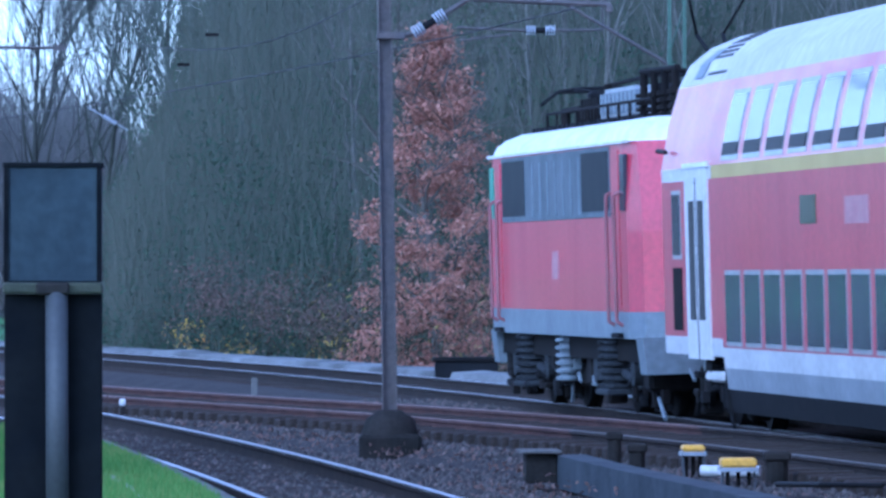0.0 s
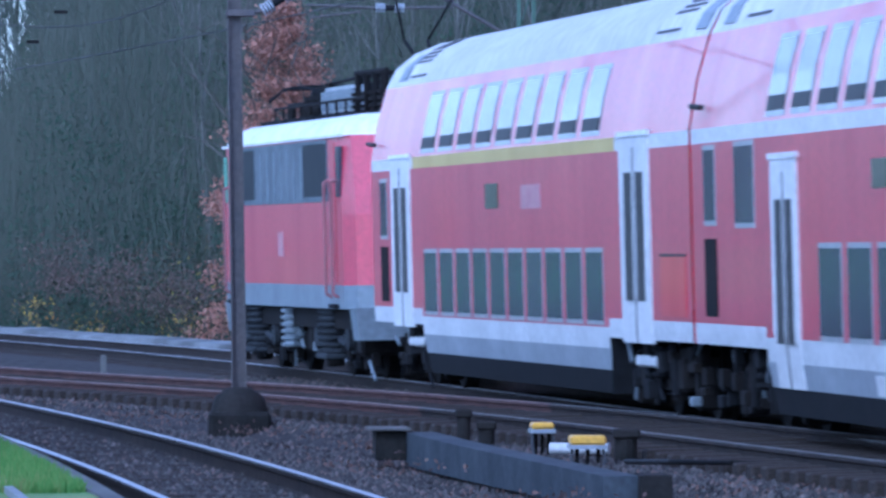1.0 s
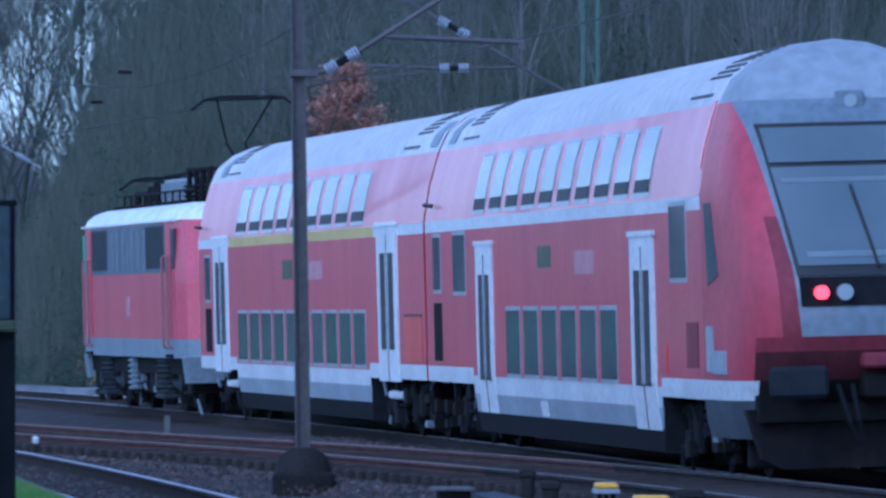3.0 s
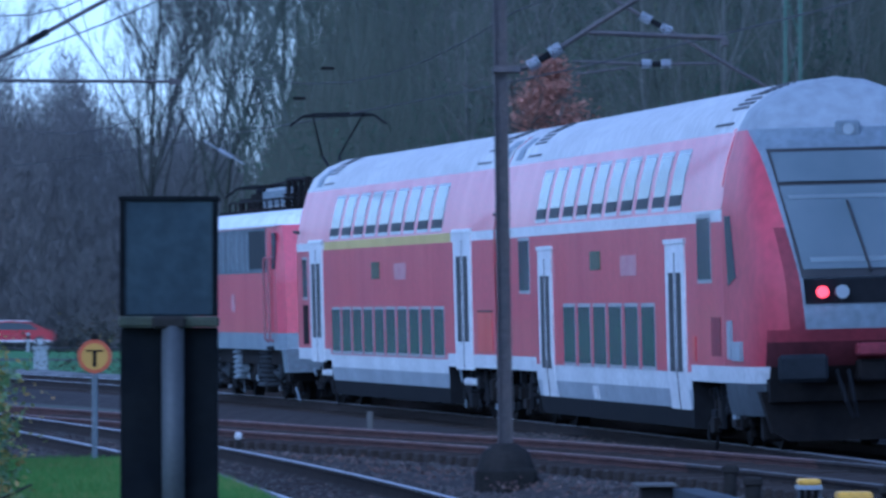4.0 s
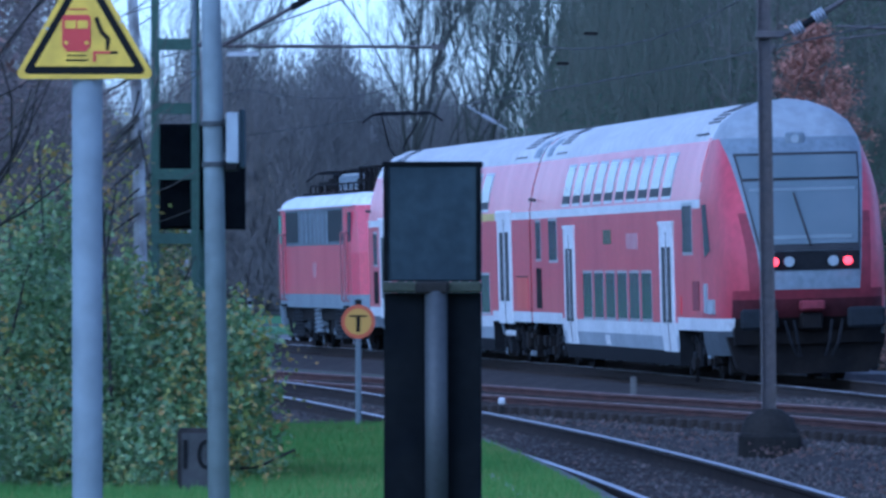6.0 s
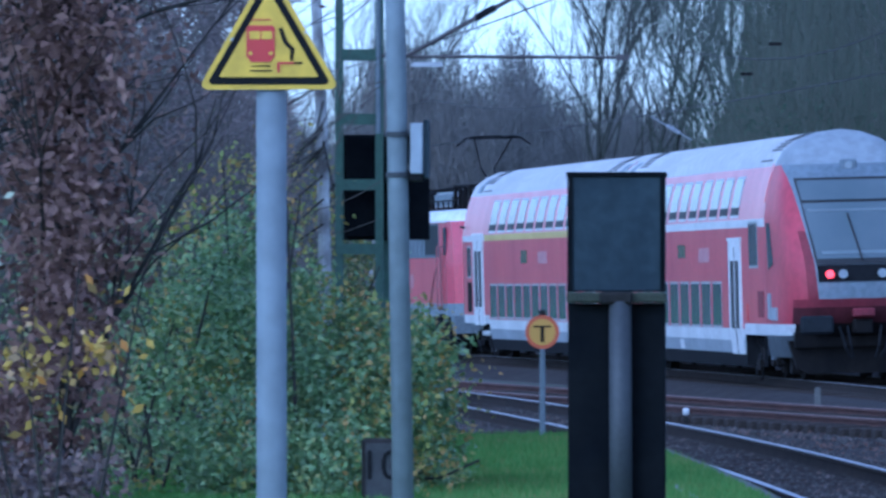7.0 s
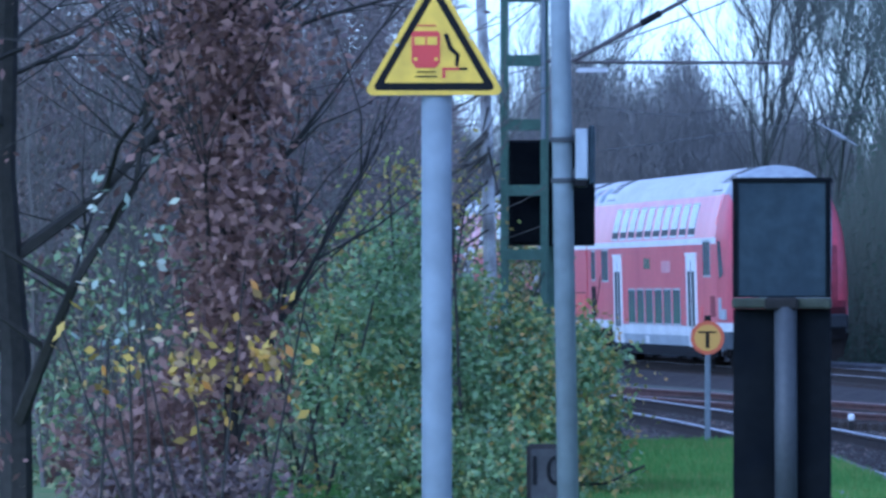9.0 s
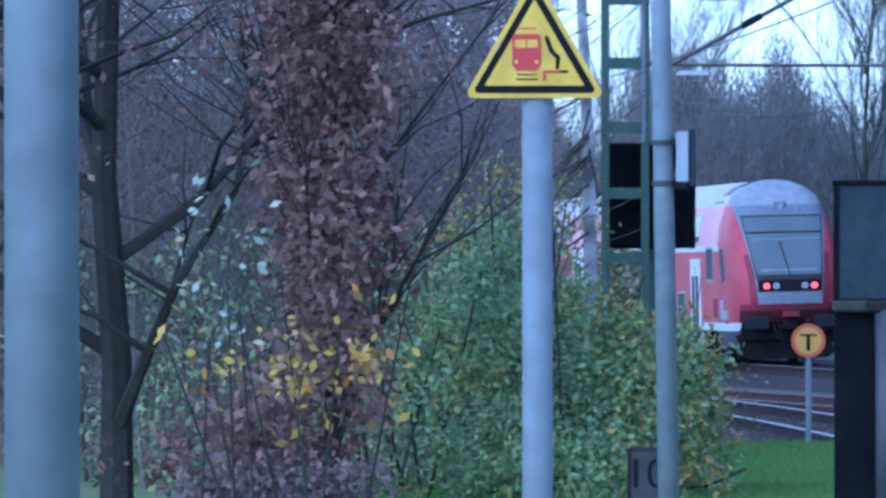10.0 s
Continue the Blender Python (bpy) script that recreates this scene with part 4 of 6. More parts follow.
def locomotive():
    ob = thing("locomotive", "red electric locomotive with silver roof and grey base", "locomotive")
    L = 7.35
    # body: plan outline with cut corners, lofted over height
    levels = [(0.99, 0.0), (1.32, 0.0), (2.3, 0.05), (2.56, 0.10), (3.27, 0.32), (3.53, 0.42)]

    def outline(z):
        cut = float(np.interp(z, [a for a, _ in levels], [b for _, b in levels]))
        l = L - cut
        return [(-1.5, -l + 0.75), (-1.38, -l + 0.25), (-1.05, -l), (1.05, -l), (1.38, -l + 0.25), (1.5, -l + 0.75), (1.5, l - 0.75), (1.38, l - 0.25), (1.05, l), (-1.05, l), (-1.38, l - 0.25), (-1.5, l - 0.75)]

    def loft(zs, m, nm, lab):
        bm = B()
        rings = [[bm.verts.new((x, y, z)) for x, y in outline(z)] for z in zs]
        for a, b in zip(rings, rings[1:]):
            for i in range(12):
                bm.faces.new((a[i], a[(i + 1) % 12], b[(i + 1) % 12], b[i]))
        return part(nm, bm, m, ob, lab)

    loft([0.99, 1.32], GREY, "base_band", "grey base band")
    loft([1.32, 2.3, 2.56, 3.27, 3.40], RED, "body_side", "red painted body")
    bm = B()
    rings = []
    for z, k in ((3.40, 0.0), (3.52, 0.05), (3.62, 0.16), (3.70, 0.36)):
        rings.append([bm.verts.new((x * (1 - k * 0.75), y * (1 - k * 0.06), z)) for x, y in outline(3.40)])
    for a, b in zip(rings, rings[1:]):
        for i in range(12):
            bm.faces.new((a[i], a[(i + 1) % 12], b[(i + 1) % 12], b[i]))
    bm.faces.new(rings[-1])
    part("roof", bm, LROOF, ob, "silver grey rounded roof", True)
    part("underbody", box(B(), -1.35, 1.35, -6.9, 6.9, 0.7, 1.0), DARK, ob)
    part("battery_case", box(B(), -1.15, 1.15, -1.9, 1.9, 0.32, 0.72, 0.04), DARK, ob)
    part("transformer_case", box(B(), -1.1, 1.1, -1.6, 1.6, 0.3, 0.8, 0.05), DARK, ob)
    for e in (-1, 1):
        bm = slab(B(), [(-1.4, 0.56), (1.4, 0.56), (1.45, 1.01), (-1.45, 1.01)], 1, e * 6.75, e * 7.3)
        part("apron", bm, GREY, ob, "grey end apron")
        for sg in (-1, 1):
            bm = rod(B(), (sg * 0.87, e * 7.2, 1.05), (sg * 0.87, e * 8.2, 1.05), 0.11, 14)
            rod(bm, (sg * 0.87, e * 8.17, 1.05), (sg * 0.87, e * 8.23, 1.05), 0.23, 18)
            part("buffer", bm, DARK, ob)
            cw = slab(B(), [(sg * 0.12, 2.45), (sg * 1.15, 2.42), (sg * 1.08, 3.2), (sg * 0.12, 3.22)], 1, e * 7.06, e * 7.26)
            part("windscreen", cw, GLASS, ob, "dark windscreen")
    for sg in (-1, 1):
        fr = part("window_band", box(B(), *sorted((sg * 1.48, sg * 1.512)), -5.25, 5.25, 2.49, 3.36), GRILLE, ob, "grey grille and window band")
        for a, b in ((-5.15, -2.75), (2.85, 5.15)):
            part("engine_window", box(B(), *sorted((sg * 1.5, sg * 1.520)), a, b, 2.57, 3.31), LWIN, fr, "dark engine room window")
        for k in range(7):
            part("slat", box(B(), *sorted((sg * 1.5, sg * 1.530)), -2.6 + k * 0.75, -2.53 + k * 0.75, 2.54, 3.26), GREY, fr)
        for e in (-1, 1):
            d = part("cab_door", box(B(), *sorted((sg * 1.48, sg * 1.514)), *sorted((e * 5.4, e * 6.0)), 1.36, 3.3, 0.004), RED, ob, "red cab door")
            # Far left cab window gets the painted green reflection, the others plain glass.
            part("cab_window", box(B(), *sorted((sg * 1.47, sg * 1.518)), *sorted((e * 6.12, e * 6.5)), 2.55, 3.25), GREENREFL if sg < 0 < e else GLASS, ob, "cab side window, green reflection painted in" if sg < 0 < e else "dark cab side window")
            for y in (5.36, 6.05):
                bm = pipe(B(), [(sg * 1.5, e * y, 1.15), (sg * 1.58, e * y, 1.2), (sg * 1.58, e * y, 2.75), (sg * 1.5, e * y, 2.8)], 0.022, 8)
                part("handrail", bm, HANDR, d, "slim dull handrail")
            part("step", box(B(), *sorted((sg * 1.42, sg * 1.56)), *sorted((e * 5.4, e * 6.05)), 1.0, 1.06), UNDER, d)
        part("emblem", box(B(), *sorted((sg * 1.495, sg * 1.508)), -0.30, 0.30, 1.72, 2.08), FADED, ob, "pale rectangular emblem")
        part("gutter", box(B(), *sorted((sg * 1.46, sg * 1.53)), -6.6, 6.6, 3.38, 3.42), LROOF, ob)
        for k in range(24):
            part("roof_bolt", box(B(), *sorted((sg * 1.02, sg * 1.1)), -5 + k * 0.43, -4.85 + k * 0.43, 3.64, 3.76), UNDER, ob)
    fittings(ob, -6.9, 6.9, 9, 70)
    for sg in (-1, 1):
        part("cooler", ribbed(B(), sg * 1.36, 0.1, 0.38, 0.98, 6, 0.1, 0.16), GREY, ob, "grey ribbed cooler")
    # roof gear
    part("roof_walkway", box(B(), -0.7, 0.7, -4.8, 4.8, 3.70, 3.80), RUST, ob, "reddish roof walkway")
    part("roof_fan_housing", slab(B(), [(-1.6, 3.8), (2.2, 3.8), (1.7, 4.2), (-1.0, 4.2)], 0, -0.55, 0.55), LGREY, ob, "blue-grey sloping roof housing")
    for k in range(6):
        part("resistor_bank", box(B(), -0.58, 0.58, 2.3 + k * 0.3, 2.42 + k * 0.3, 3.84, 4.12), DARK, ob)
    for k in range(9):
        y = -1.35 + k * 0.38
        part("housing_slat", box(B(), -0.6, -0.53, y, y + 0.16, 3.86, 4.14), GREY, ob, "grey louvre slat")
    for sg in (-1, 1):
        part("roof_rail", pipe(B(), [(sg * 0.9, -4.9, 3.95), (sg * 0.9, 4.9, 3.95)], 0.022, 6), DARK, ob, "thin dark roof rail")
        for k in range(11):
            part("rail_stay", rod(B(), (sg * 0.9, -4.9 + k * 0.98, 3.6), (sg * 0.9, -4.9 + k * 0.98, 3.95), 0.02, 6), DARK, ob)
    for k, (y, w, h) in enumerate(((-2.9, 0.5, 0.34), (-2.0, 0.35, 0.42), (3.3, 0.4, 0.3), (4.0, 0.3, 0.45))):
        part("roof_case", box(B(), -0.45, 0.45, y - w / 2, y + w / 2, 3.75, 3.78 + h, 0.03), (DARK, UNDER)[k % 2], ob, "dark roof equipment case")
    for e in (-1, 1):
        pg = part("pantograph", box(B(), -0.55, 0.55, e * 5.2 - 0.9, e * 5.2 + 0.9, 3.98, 4.05, 0.01), DARK, ob, "pantograph")
        for sx in (-0.5, 0.5):
            for sy in (-0.8, 0.8):
                part("insulator", rod(B(), (sx, e * 5.2 + sy, 3.68), (sx, e * 5.2 + sy, 3.98), 0.07, 10), DARK, pg)
        up = e < 0
        ytop = e * 5.2 + (0.1 if up else 0.0)
        ztop = 5.55 if up else 4.30
        yk = e * 5.2 + (1.3 if up else -1.6)
        zk = 4.75 if up else 4.18
        for sx in (-0.28, 0.28):
            bm = rod(B(), (0.1 * sx, e * 5.2 - 0.7, 4.05), (sx * 0.6, yk, zk), 0.026, 8)
            rod(bm, (sx * 0.6, yk, zk), (sx * 1.8, ytop, ztop), 0.018, 8)
            part("arm", bm, UNDER, pg)
        bm = pipe(B(), [(-0.95, ytop, ztop - 0.22), (-0.7, ytop, ztop - 0.04), (-0.45, ytop, ztop), (0.45, ytop, ztop), (0.7, ytop, ztop - 0.04), (0.95, ytop, ztop - 0.22)], 0.024, 8)
        pipe(bm, [(-0.7, ytop + 0.35, ztop - 0.04), (0.7, ytop + 0.35, ztop - 0.04)], 0.02, 8)
        part("collector_head", bm, UNDER, pg)
    bm = pipe(B(), [(-0.35, -4, 4.25), (-0.35, -1, 4.32), (-0.2, 3.8, 4.3)], 0.03, 6)
    for y in (-3, -0.5, 2.8):
        rod(bm, (-0.35, y, 3.78), (-0.35, y, 4.3), 0.06, 8)
    for y in (-5.9, -5.0, -4.1, -3.2):
        for sx in (-0.75, 0.3):
            g = B()
            for k in range(4):
                rod(g, (sx, y, 3.72 + k * 0.09), (sx, y, 3.77 + k * 0.09), 0.11, 10)
            rod(g, (sx, y, 3.68), (sx, y, 4.3), 0.05, 8)
            part("roof_insulator", g, DARK, ob, "dark ribbed roof insulator")
    part("roof_bar", pipe(B(), [(-0.75, -6.1, 4.3), (-0.75, -3.0, 4.32), (0.3, -3.0, 4.32), (0.3, -6.1, 4.3)], 0.04, 6), DARK, ob)
    part("breaker", box(B(), -0.5, 0.1, -4.6, -3.6, 3.75, 4.18, 0.04), DARK, ob, "dark circuit breaker")
    part("roof_conductor", bm, DARK, ob, "dark conductor on insulators")
    for y in (-4.0, 4.0):
        bogie(ob, y, 0.60, 3.3, loco=True)
        part("bogie_skirt", box(B(), -0.85, 0.85, y - 2.4, y + 2.4, 0.45, 0.9, 0.06), DARK, ob)
        for sg in (-1, 1):
            for k in (-0.32, 0.32):
                part("spring", ribbed(B(), sg * 1.33, y + k, 0.34, 0.98, 7, 0.11, 0.17), GEARG, ob, "dusty grey coil spring")
            part("spring_seat", box(B(), *sorted((sg * 1.05, sg * 1.5)), y - 0.6, y + 0.6, 0.27, 0.35, 0.02), GEARG, ob)
            for k in (-1, 1):
                part("guide_link", rod(B(), (sg * 1.3, y + k * 0.75, 0.55), (sg * 1.3, y + k * 1.55, 0.48), 0.06, 10), GEARG, ob, "dusty guide link")
                part("bearing_cover", rod(B(), (sg * 1.2, y + k * 1.65, 0.58), (sg * 1.34, y + k * 1.65, 0.58), 0.19, 16), GEARG, ob, "round axle bearing cover")
                part("sand_pipe", pipe(B(), [(sg * 1.25, y + k * 2.5, 0.9), (sg * 1.25, y + k * 2.4, 0.45), (sg * 0.95, y + k * 2.25, 0.12)], 0.03, 6), GEARG, ob)
        for k in (-2.0, -1.2, 1.2, 2.0):
            for sg in (-1, 1):
                part("damper", rod(B(), (sg * 1.22, y + k, 0.3), (sg * 1.22, y + k, 0.92), 0.05, 8), DARK, ob)
        for k in (-2.55, 2.55):
            part("sand_box", box(B(), -1.3, 1.3, y + k - 0.25, y + k + 0.25, 0.34, 0.9, 0.05), DARK, ob)
        for k in (-1.65, 1.65):
            for sg in (-1, 1):
                part("spring", ribbed(B(), sg * 1.2, y + k * 0.62, 0.38, 0.92, 5, 0.08, 0.12), UNDER, ob)
    return ob


COACHES = [(control_coach(), 13.63, 10.0), (mid_coach(), 40.67, 10.0), (locomotive(), 62.75, 4.0)]


def run(t):
    """How far along its track the train's tail stands at t seconds."""
    return -44.366 + 12.762 * t + 0.29828 * t * t - 0.001093 * t**3


def vehicle_pose(t, u, half):
    xa, ya, _ = line3(run(t) + u - half)
    xb, yb, _ = line3(run(t) + u + half)
    return pose((xa + xb) / 2, (ya + yb) / 2, 0.0, 0, -CANT, math.degrees(math.atan2(-(xb - xa), yb - ya)))

# ---- lineside things ----
def box_on_post():
    """Sheet-metal housing seen from behind on a pipe post."""
    d = 40.0
    x0, x1 = -1.010, -0.512
    zt, zm = 2.275, 1.644
    xm = (x0 + x1) / 2
    ob = thing("lineside_cabinet", "dark blue-grey metal housing with mossy ledge on a pipe post", "cabinet", pose(xm, d, 0.3))
    w = (x1 - x0) / 2
    h = zt - 0.3
    m = zm - 0.3
    part("upper_box", box(B(), -w, w, -0.02, 0.36, m + 0.03, h, 0.008), BOXM, ob, "blue-grey upper box with dull sheen")
    part("lid", box(B(), -w - 0.008, w + 0.008, -0.035, 0.375, h - 0.012, h + 0.012, 0.004), BOXD, ob, "dark folded lid")
    for sg in (-1, 1):
        part("rim", box(B(), *sorted((sg * w - sg * 0.025, sg * w + sg * 0.002)), -0.032, -0.018, m + 0.03, h - 0.01), BOXD, ob)
    part("ledge", box(B(), -w - 0.006, w + 0.006, -0.06, 0.3, m - 0.028, m + 0.028, 0.01), MOSSY, ob, "mossy ledge")
    part("bracket", box(B(), -0.085, 0.085, -0.1, 0.0, m - 0.035, m + 0.03, 0.012), DCONC, ob, "grimy bracket")
    part("lower_box", box(B(), -w, w, 0.02, 0.36, 0.0, m - 0.03, 0.006), BOXD, ob, "black lower panel")
    part("post", rod(B(), (0.025, -0.045, 0.0), (0.02, -0.045, m - 0.02), 0.058, 20), GPIPE, ob, "grey pipe post with paint flecks", True)


def warning_sign():
    d = 22.0
    xl, xr, zb = -1.601, -1.198, 2.255
    xm, side = (xl + xr) / 2, xr - xl
    ob = thing("warning_sign", "yellow triangular warning sign with black border on a galvanised post", "sign", pose(xm, d, 0.0))

    def tri(bm, s, y0, y1, r, dz=0.0):
        """Triangle with rounded corners; s scales it about its centre."""
        hgt = side * 0.866
        cz = zb + hgt / 3 + dz
        pts = []
        for k in range(3):
            a = math.pi / 2 + k * 2 * math.pi / 3
            R = (side / math.sqrt(3)) * s - 2 * r
            cx, cy = R * math.cos(a), cz + R * math.sin(a)
            for j in range(7):
                b = a - math.pi / 3 + j * (2 * math.pi / 3) / 6
                pts.append((cx + r * math.cos(b), cy + r * math.sin(b)))
        return slab(bm, pts, 1, y0, y1)

    part("post", rod(B(), (0.006, 0.05, -0.4), (0.004, 0.05, zb + 0.26), 0.043, 24), GALV, ob, "galvanised steel post", True)
    plate = part("plate", tri(B(), 1.0, 0.0, 0.003, 0.016), SIGNY, ob, "yellow triangular plate")
    part("border", tri(B(), 0.875, -0.003, 0.0015, 0.010), BLACK, plate, "black border")
    part("field", tri(B(), 0.70, -0.006, 0.001, 0.003), SIGNY, plate, "yellow field")
    q = side / 250.0
    y = -0.009

    def at(px, py):
        return (px - 125) * q, zb + (168 - py) * q

    def shape(name, pts, m, deep=0.0, lab=""):
        part(name, slab(B(), [at(*k) for k in pts], 1, y - deep, -0.005), m, plate, lab)

    shape("tram_body", [(86, 60), (90, 56), (132, 56), (136, 60), (136, 110), (128, 120), (94, 120), (86, 110)], SIGNR, 0, "red front of a rail vehicle")
    shape("tram_window", [(91, 66), (110, 66), (110, 80), (91, 80)], SIGNY, 0.002)
    shape("tram_window", [(113, 66), (131, 66), (131, 80), (113, 80)], SIGNY, 0.002)
    for x in (93, 129):
        part("tram_lamp", rod(B(), (at(x, 105)[0], y - 0.002, at(x, 105)[1]), (at(x, 105)[0], -0.005, at(x, 105)[1]), 3.5 * q, 10), SIGNY, plate)
    shape("tram_roof", [(94, 47), (96, 45), (128, 45), (130, 47)], SIGNR)
    shape("rail_mark", [(95, 126), (128, 126), (128, 128), (95, 128)], BLACK)
    shape("rail_mark", [(92, 134), (131, 134), (131, 136.5), (92, 136.5)], BLACK)
    shape("platform_mark", [(140, 120), (170, 120), (170, 124), (145, 124), (145, 138), (140, 138)], SIGNR)
    shape("platform_mark", [(170, 120), (184, 120), (184, 124), (170, 124)], BLACK)
    shape("slanted_bar", [(142, 62), (149, 59), (158, 84), (171, 97), (167, 118), (162, 117), (163, 99), (151, 88)], BLACK, 0, "plain black slanted bar")
    for x, py in ((60, 80), (190, 68)):
        part("rivet", rod(B(), (at(x, py)[0], -0.008, at(x, py)[1]), (at(x, py)[0], 0.0, at(x, py)[1]), 2.6 * q, 8), FRAME, plate)


def round_sign():
    d = 71.6
    x, zc = -2.042, 1.285
    r = 30 * d / 13818
    ob = thing("round_sign", "round yellow sign with faded red rim on a thin grey post", "sign", pose(x, d, 0.28))
    part("post", rod(B(), (0, 0.03, -0.1), (0, 0.03, zc - 0.28 + r * 0.9), 0.026, 12), GALV, ob)
    h = zc - 0.28
    disc = part("rim", rod(B(), (0, 0.0, h), (0, -0.006, h), r, 40), SIGNOR, ob, "faded red rim")
    part("field", rod(B(), (0, -0.003, h), (0, -0.010, h), r * 0.78, 40), SIGNO, disc, "orange yellow field")
    part("bar", box(B(), -r * 0.11, r * 0.11, -0.014, -0.006, h - r * 0.6, h + r * 0.38), BLACK, disc, "plain black upright bar")
    part("bar", box(B(), -r * 0.52, r * 0.52, -0.0145, -0.0065, h + r * 0.28, h + r * 0.38), BLACK, disc, "plain black cross bar")
    part("post_cap", box(B(), -0.03, 0.03, 0.0, 0.05, h + r - 0.01, h + r + 0.05, 0.008), DCONC, ob)


def lamp_pole():
    d = 37.0
    xa, xb = -1.716, -1.755
    za, zb = 0.724, 3.086
    k = (xb - xa) / (zb - za)
    zf, zt = 0.25, 5.2
    ob = thing("lamp_pole", "tall galvanised pole with a narrow grey box clamped to it", "pole", pose(xa + k * (zf - za), d, zf))
    part("shaft", rod(B(), (0, 0, 0), (k * (zt - zf), 0, zt - zf), 0.052, 24, 0.042), GALV, ob, "galvanised tapering shaft", True)
    for py in (2.422, 2.229):
        part("clamp", rod(B(), (k * (py - zf), 0, py - zf - 0.012), (k * (py - zf), 0, py - zf + 0.012), 0.058, 20), GPIPE, ob, "steel clamp")
    c = -1.739 - (xa + k * (zf - za))
    lo, hi = 2.234 - zf, 2.475 - zf
    bx = -1.680 - -1.739 + c
    part("speaker_box", box(B(), bx, bx + 0.06, -0.05, 0.08, lo, hi, 0.006), LGREY, ob, "pale grey narrow box")
    part("back_plate", box(B(), bx + 0.062, bx + 0.088, -0.03, 0.12, lo - 0.02, hi + 0.015, 0.004), BOXM, ob, "navy blue plate")
    part("box_foot", box(B(), bx - 0.004, bx + 0.055, -0.05, 0.08, lo - 0.035, lo - 0.002, 0.004), BLACK, ob)
    part("arm", box(B(), c + 0.03, bx + 0.01, -0.02, 0.02, lo + 0.02, lo + 0.05), GPIPE, ob)
    part("arm", box(B(), c + 0.03, bx + 0.01, -0.02, 0.02, hi - 0.06, hi - 0.03), GPIPE, ob)


def platform_pole():
    x = -1.784
    ob = thing("platform_pole", "thick pale blue-grey painted steel pole", "pole", pose(x, 14.0, 0.28))
    part("shaft", rod(B(), (0.006, 0, 0), (-0.006, 0, 4.6), 0.069, 32, 0.065), GALV, ob, "pale blue-grey shaft", True)


def insulator(a, b, ob):
    """A dark rod between two ribbed pale caps."""
    a, b = Vector(a), Vector(b)
    v = (b - a)
    part("insulator_core", rod(B(), a, b, 0.045, 10), UNDER, ob, "dark insulator core")
    for s in (0.0, 0.66):
        bm = B()
        for k in range(4):
            rod(bm, a + v * (s + k * 0.085), a + v * (s + k * 0.085 + 0.05), 0.075, 12)
        part("insulator", bm, CERAM, ob, "pale ribbed insulator")


def catenary_mast():
    d = 90.0
    xf, xt = 2.169, 2.110
    zb = -0.40
    z0, z1 = 0.157, 4.488
    k = (xt - xf) / (z1 - z0)
    ob = thing("catenary_mast", "dark steel overhead line mast on a mossy concrete footing", "mast", pose(xf, d, zb))
    zz = z0 - zb
    part("footing", box(B(), -0.36, 0.36, -0.36, 0.36, -0.1, -0.103 - zb, 0.04), DCONC, ob, "mossy dark concrete block")
    bm = B()
    rings = []
    for r, z in ((0.34, -0.103 - zb - 0.02), (0.28, 0.073 - zb), (0.13, z0 - zb + 0.02)):
        rings.append([bm.verts.new((r * math.cos(a) * 1.0, r * math.sin(a), z)) for a in np.linspace(0, 2 * math.pi, 17)[:-1]])
    for a, b in zip(rings, rings[1:]):
        for i in range(16):
            bm.faces.new((a[i], a[(i + 1) % 16], b[(i + 1) % 16], b[i]))
    bm.faces.new(rings[-1])
    part("footing_cap", bm, DCONC, ob, "domed concrete cap", True)
    H = 9.0
    for n, (a, b, c, e) in {"flange": (-0.085, -0.070, -0.09, 0.09), "flange_": (0.070, 0.085, -0.09, 0.09), "web": (-0.07, 0.07, -0.008, 0.008)}.items():
        lo = [(a, c), (b, c), (b, e), (a, e)]
        bm = B()
        v0 = [bm.verts.new((x, y, zz - 0.1)) for x, y in lo]
        v1 = [bm.verts.new((x * 0.85 + k * H, y, zz + H)) for x, y in lo]
        bm.faces.new(v0)
        bm.faces.new(v1[::-1])
        for i in range(4):
            bm.faces.new((v0[i], v0[(i + 1) % 4], v1[(i + 1) % 4], v1[i]))
        part("flange" if "flange" in n else "web", bm, MAST, ob)

    A = [(2.297 - xf, 0.1, 4.487 - zb), (2.440 - xf, 0.1, 4.520 - zb), (2.818 - xf, 0.1, 4.754 - zb), (4.449 - xf, 0.1, 5.796 - zb)]
    part("clamp", box(B(), A[0][0] - 0.28, A[0][0] + 0.05, -0.12, 0.14, A[0][2] - 0.04, A[0][2] + 0.04, 0.01), MAST, ob, "dark clamp")
    part("bracket_tube", pipe(B(), [A[0], A[1]], 0.028, 8), MAST, ob)
    insulator(A[1], A[2], ob)
    part("bracket_tube", pipe(B(), [A[2], A[3]], 0.032, 10), MAST, ob, "slanting bracket tube")
    h0, h1 = (3.131 - xf, 0.1, 4.917 - zb), (4.723 - xf, 0.1, 4.852 - zb)
    part("registration_tube", pipe(B(), [h0, h1], 0.03, 8), MAST, ob, "horizontal registration tube")
    part("drop_clip", box(B(), h1[0] - 0.06, h1[0] + 0.02, 0.06, 0.14, h1[2] - 0.09, h1[2], 0.01), MAST, ob)
    return ob


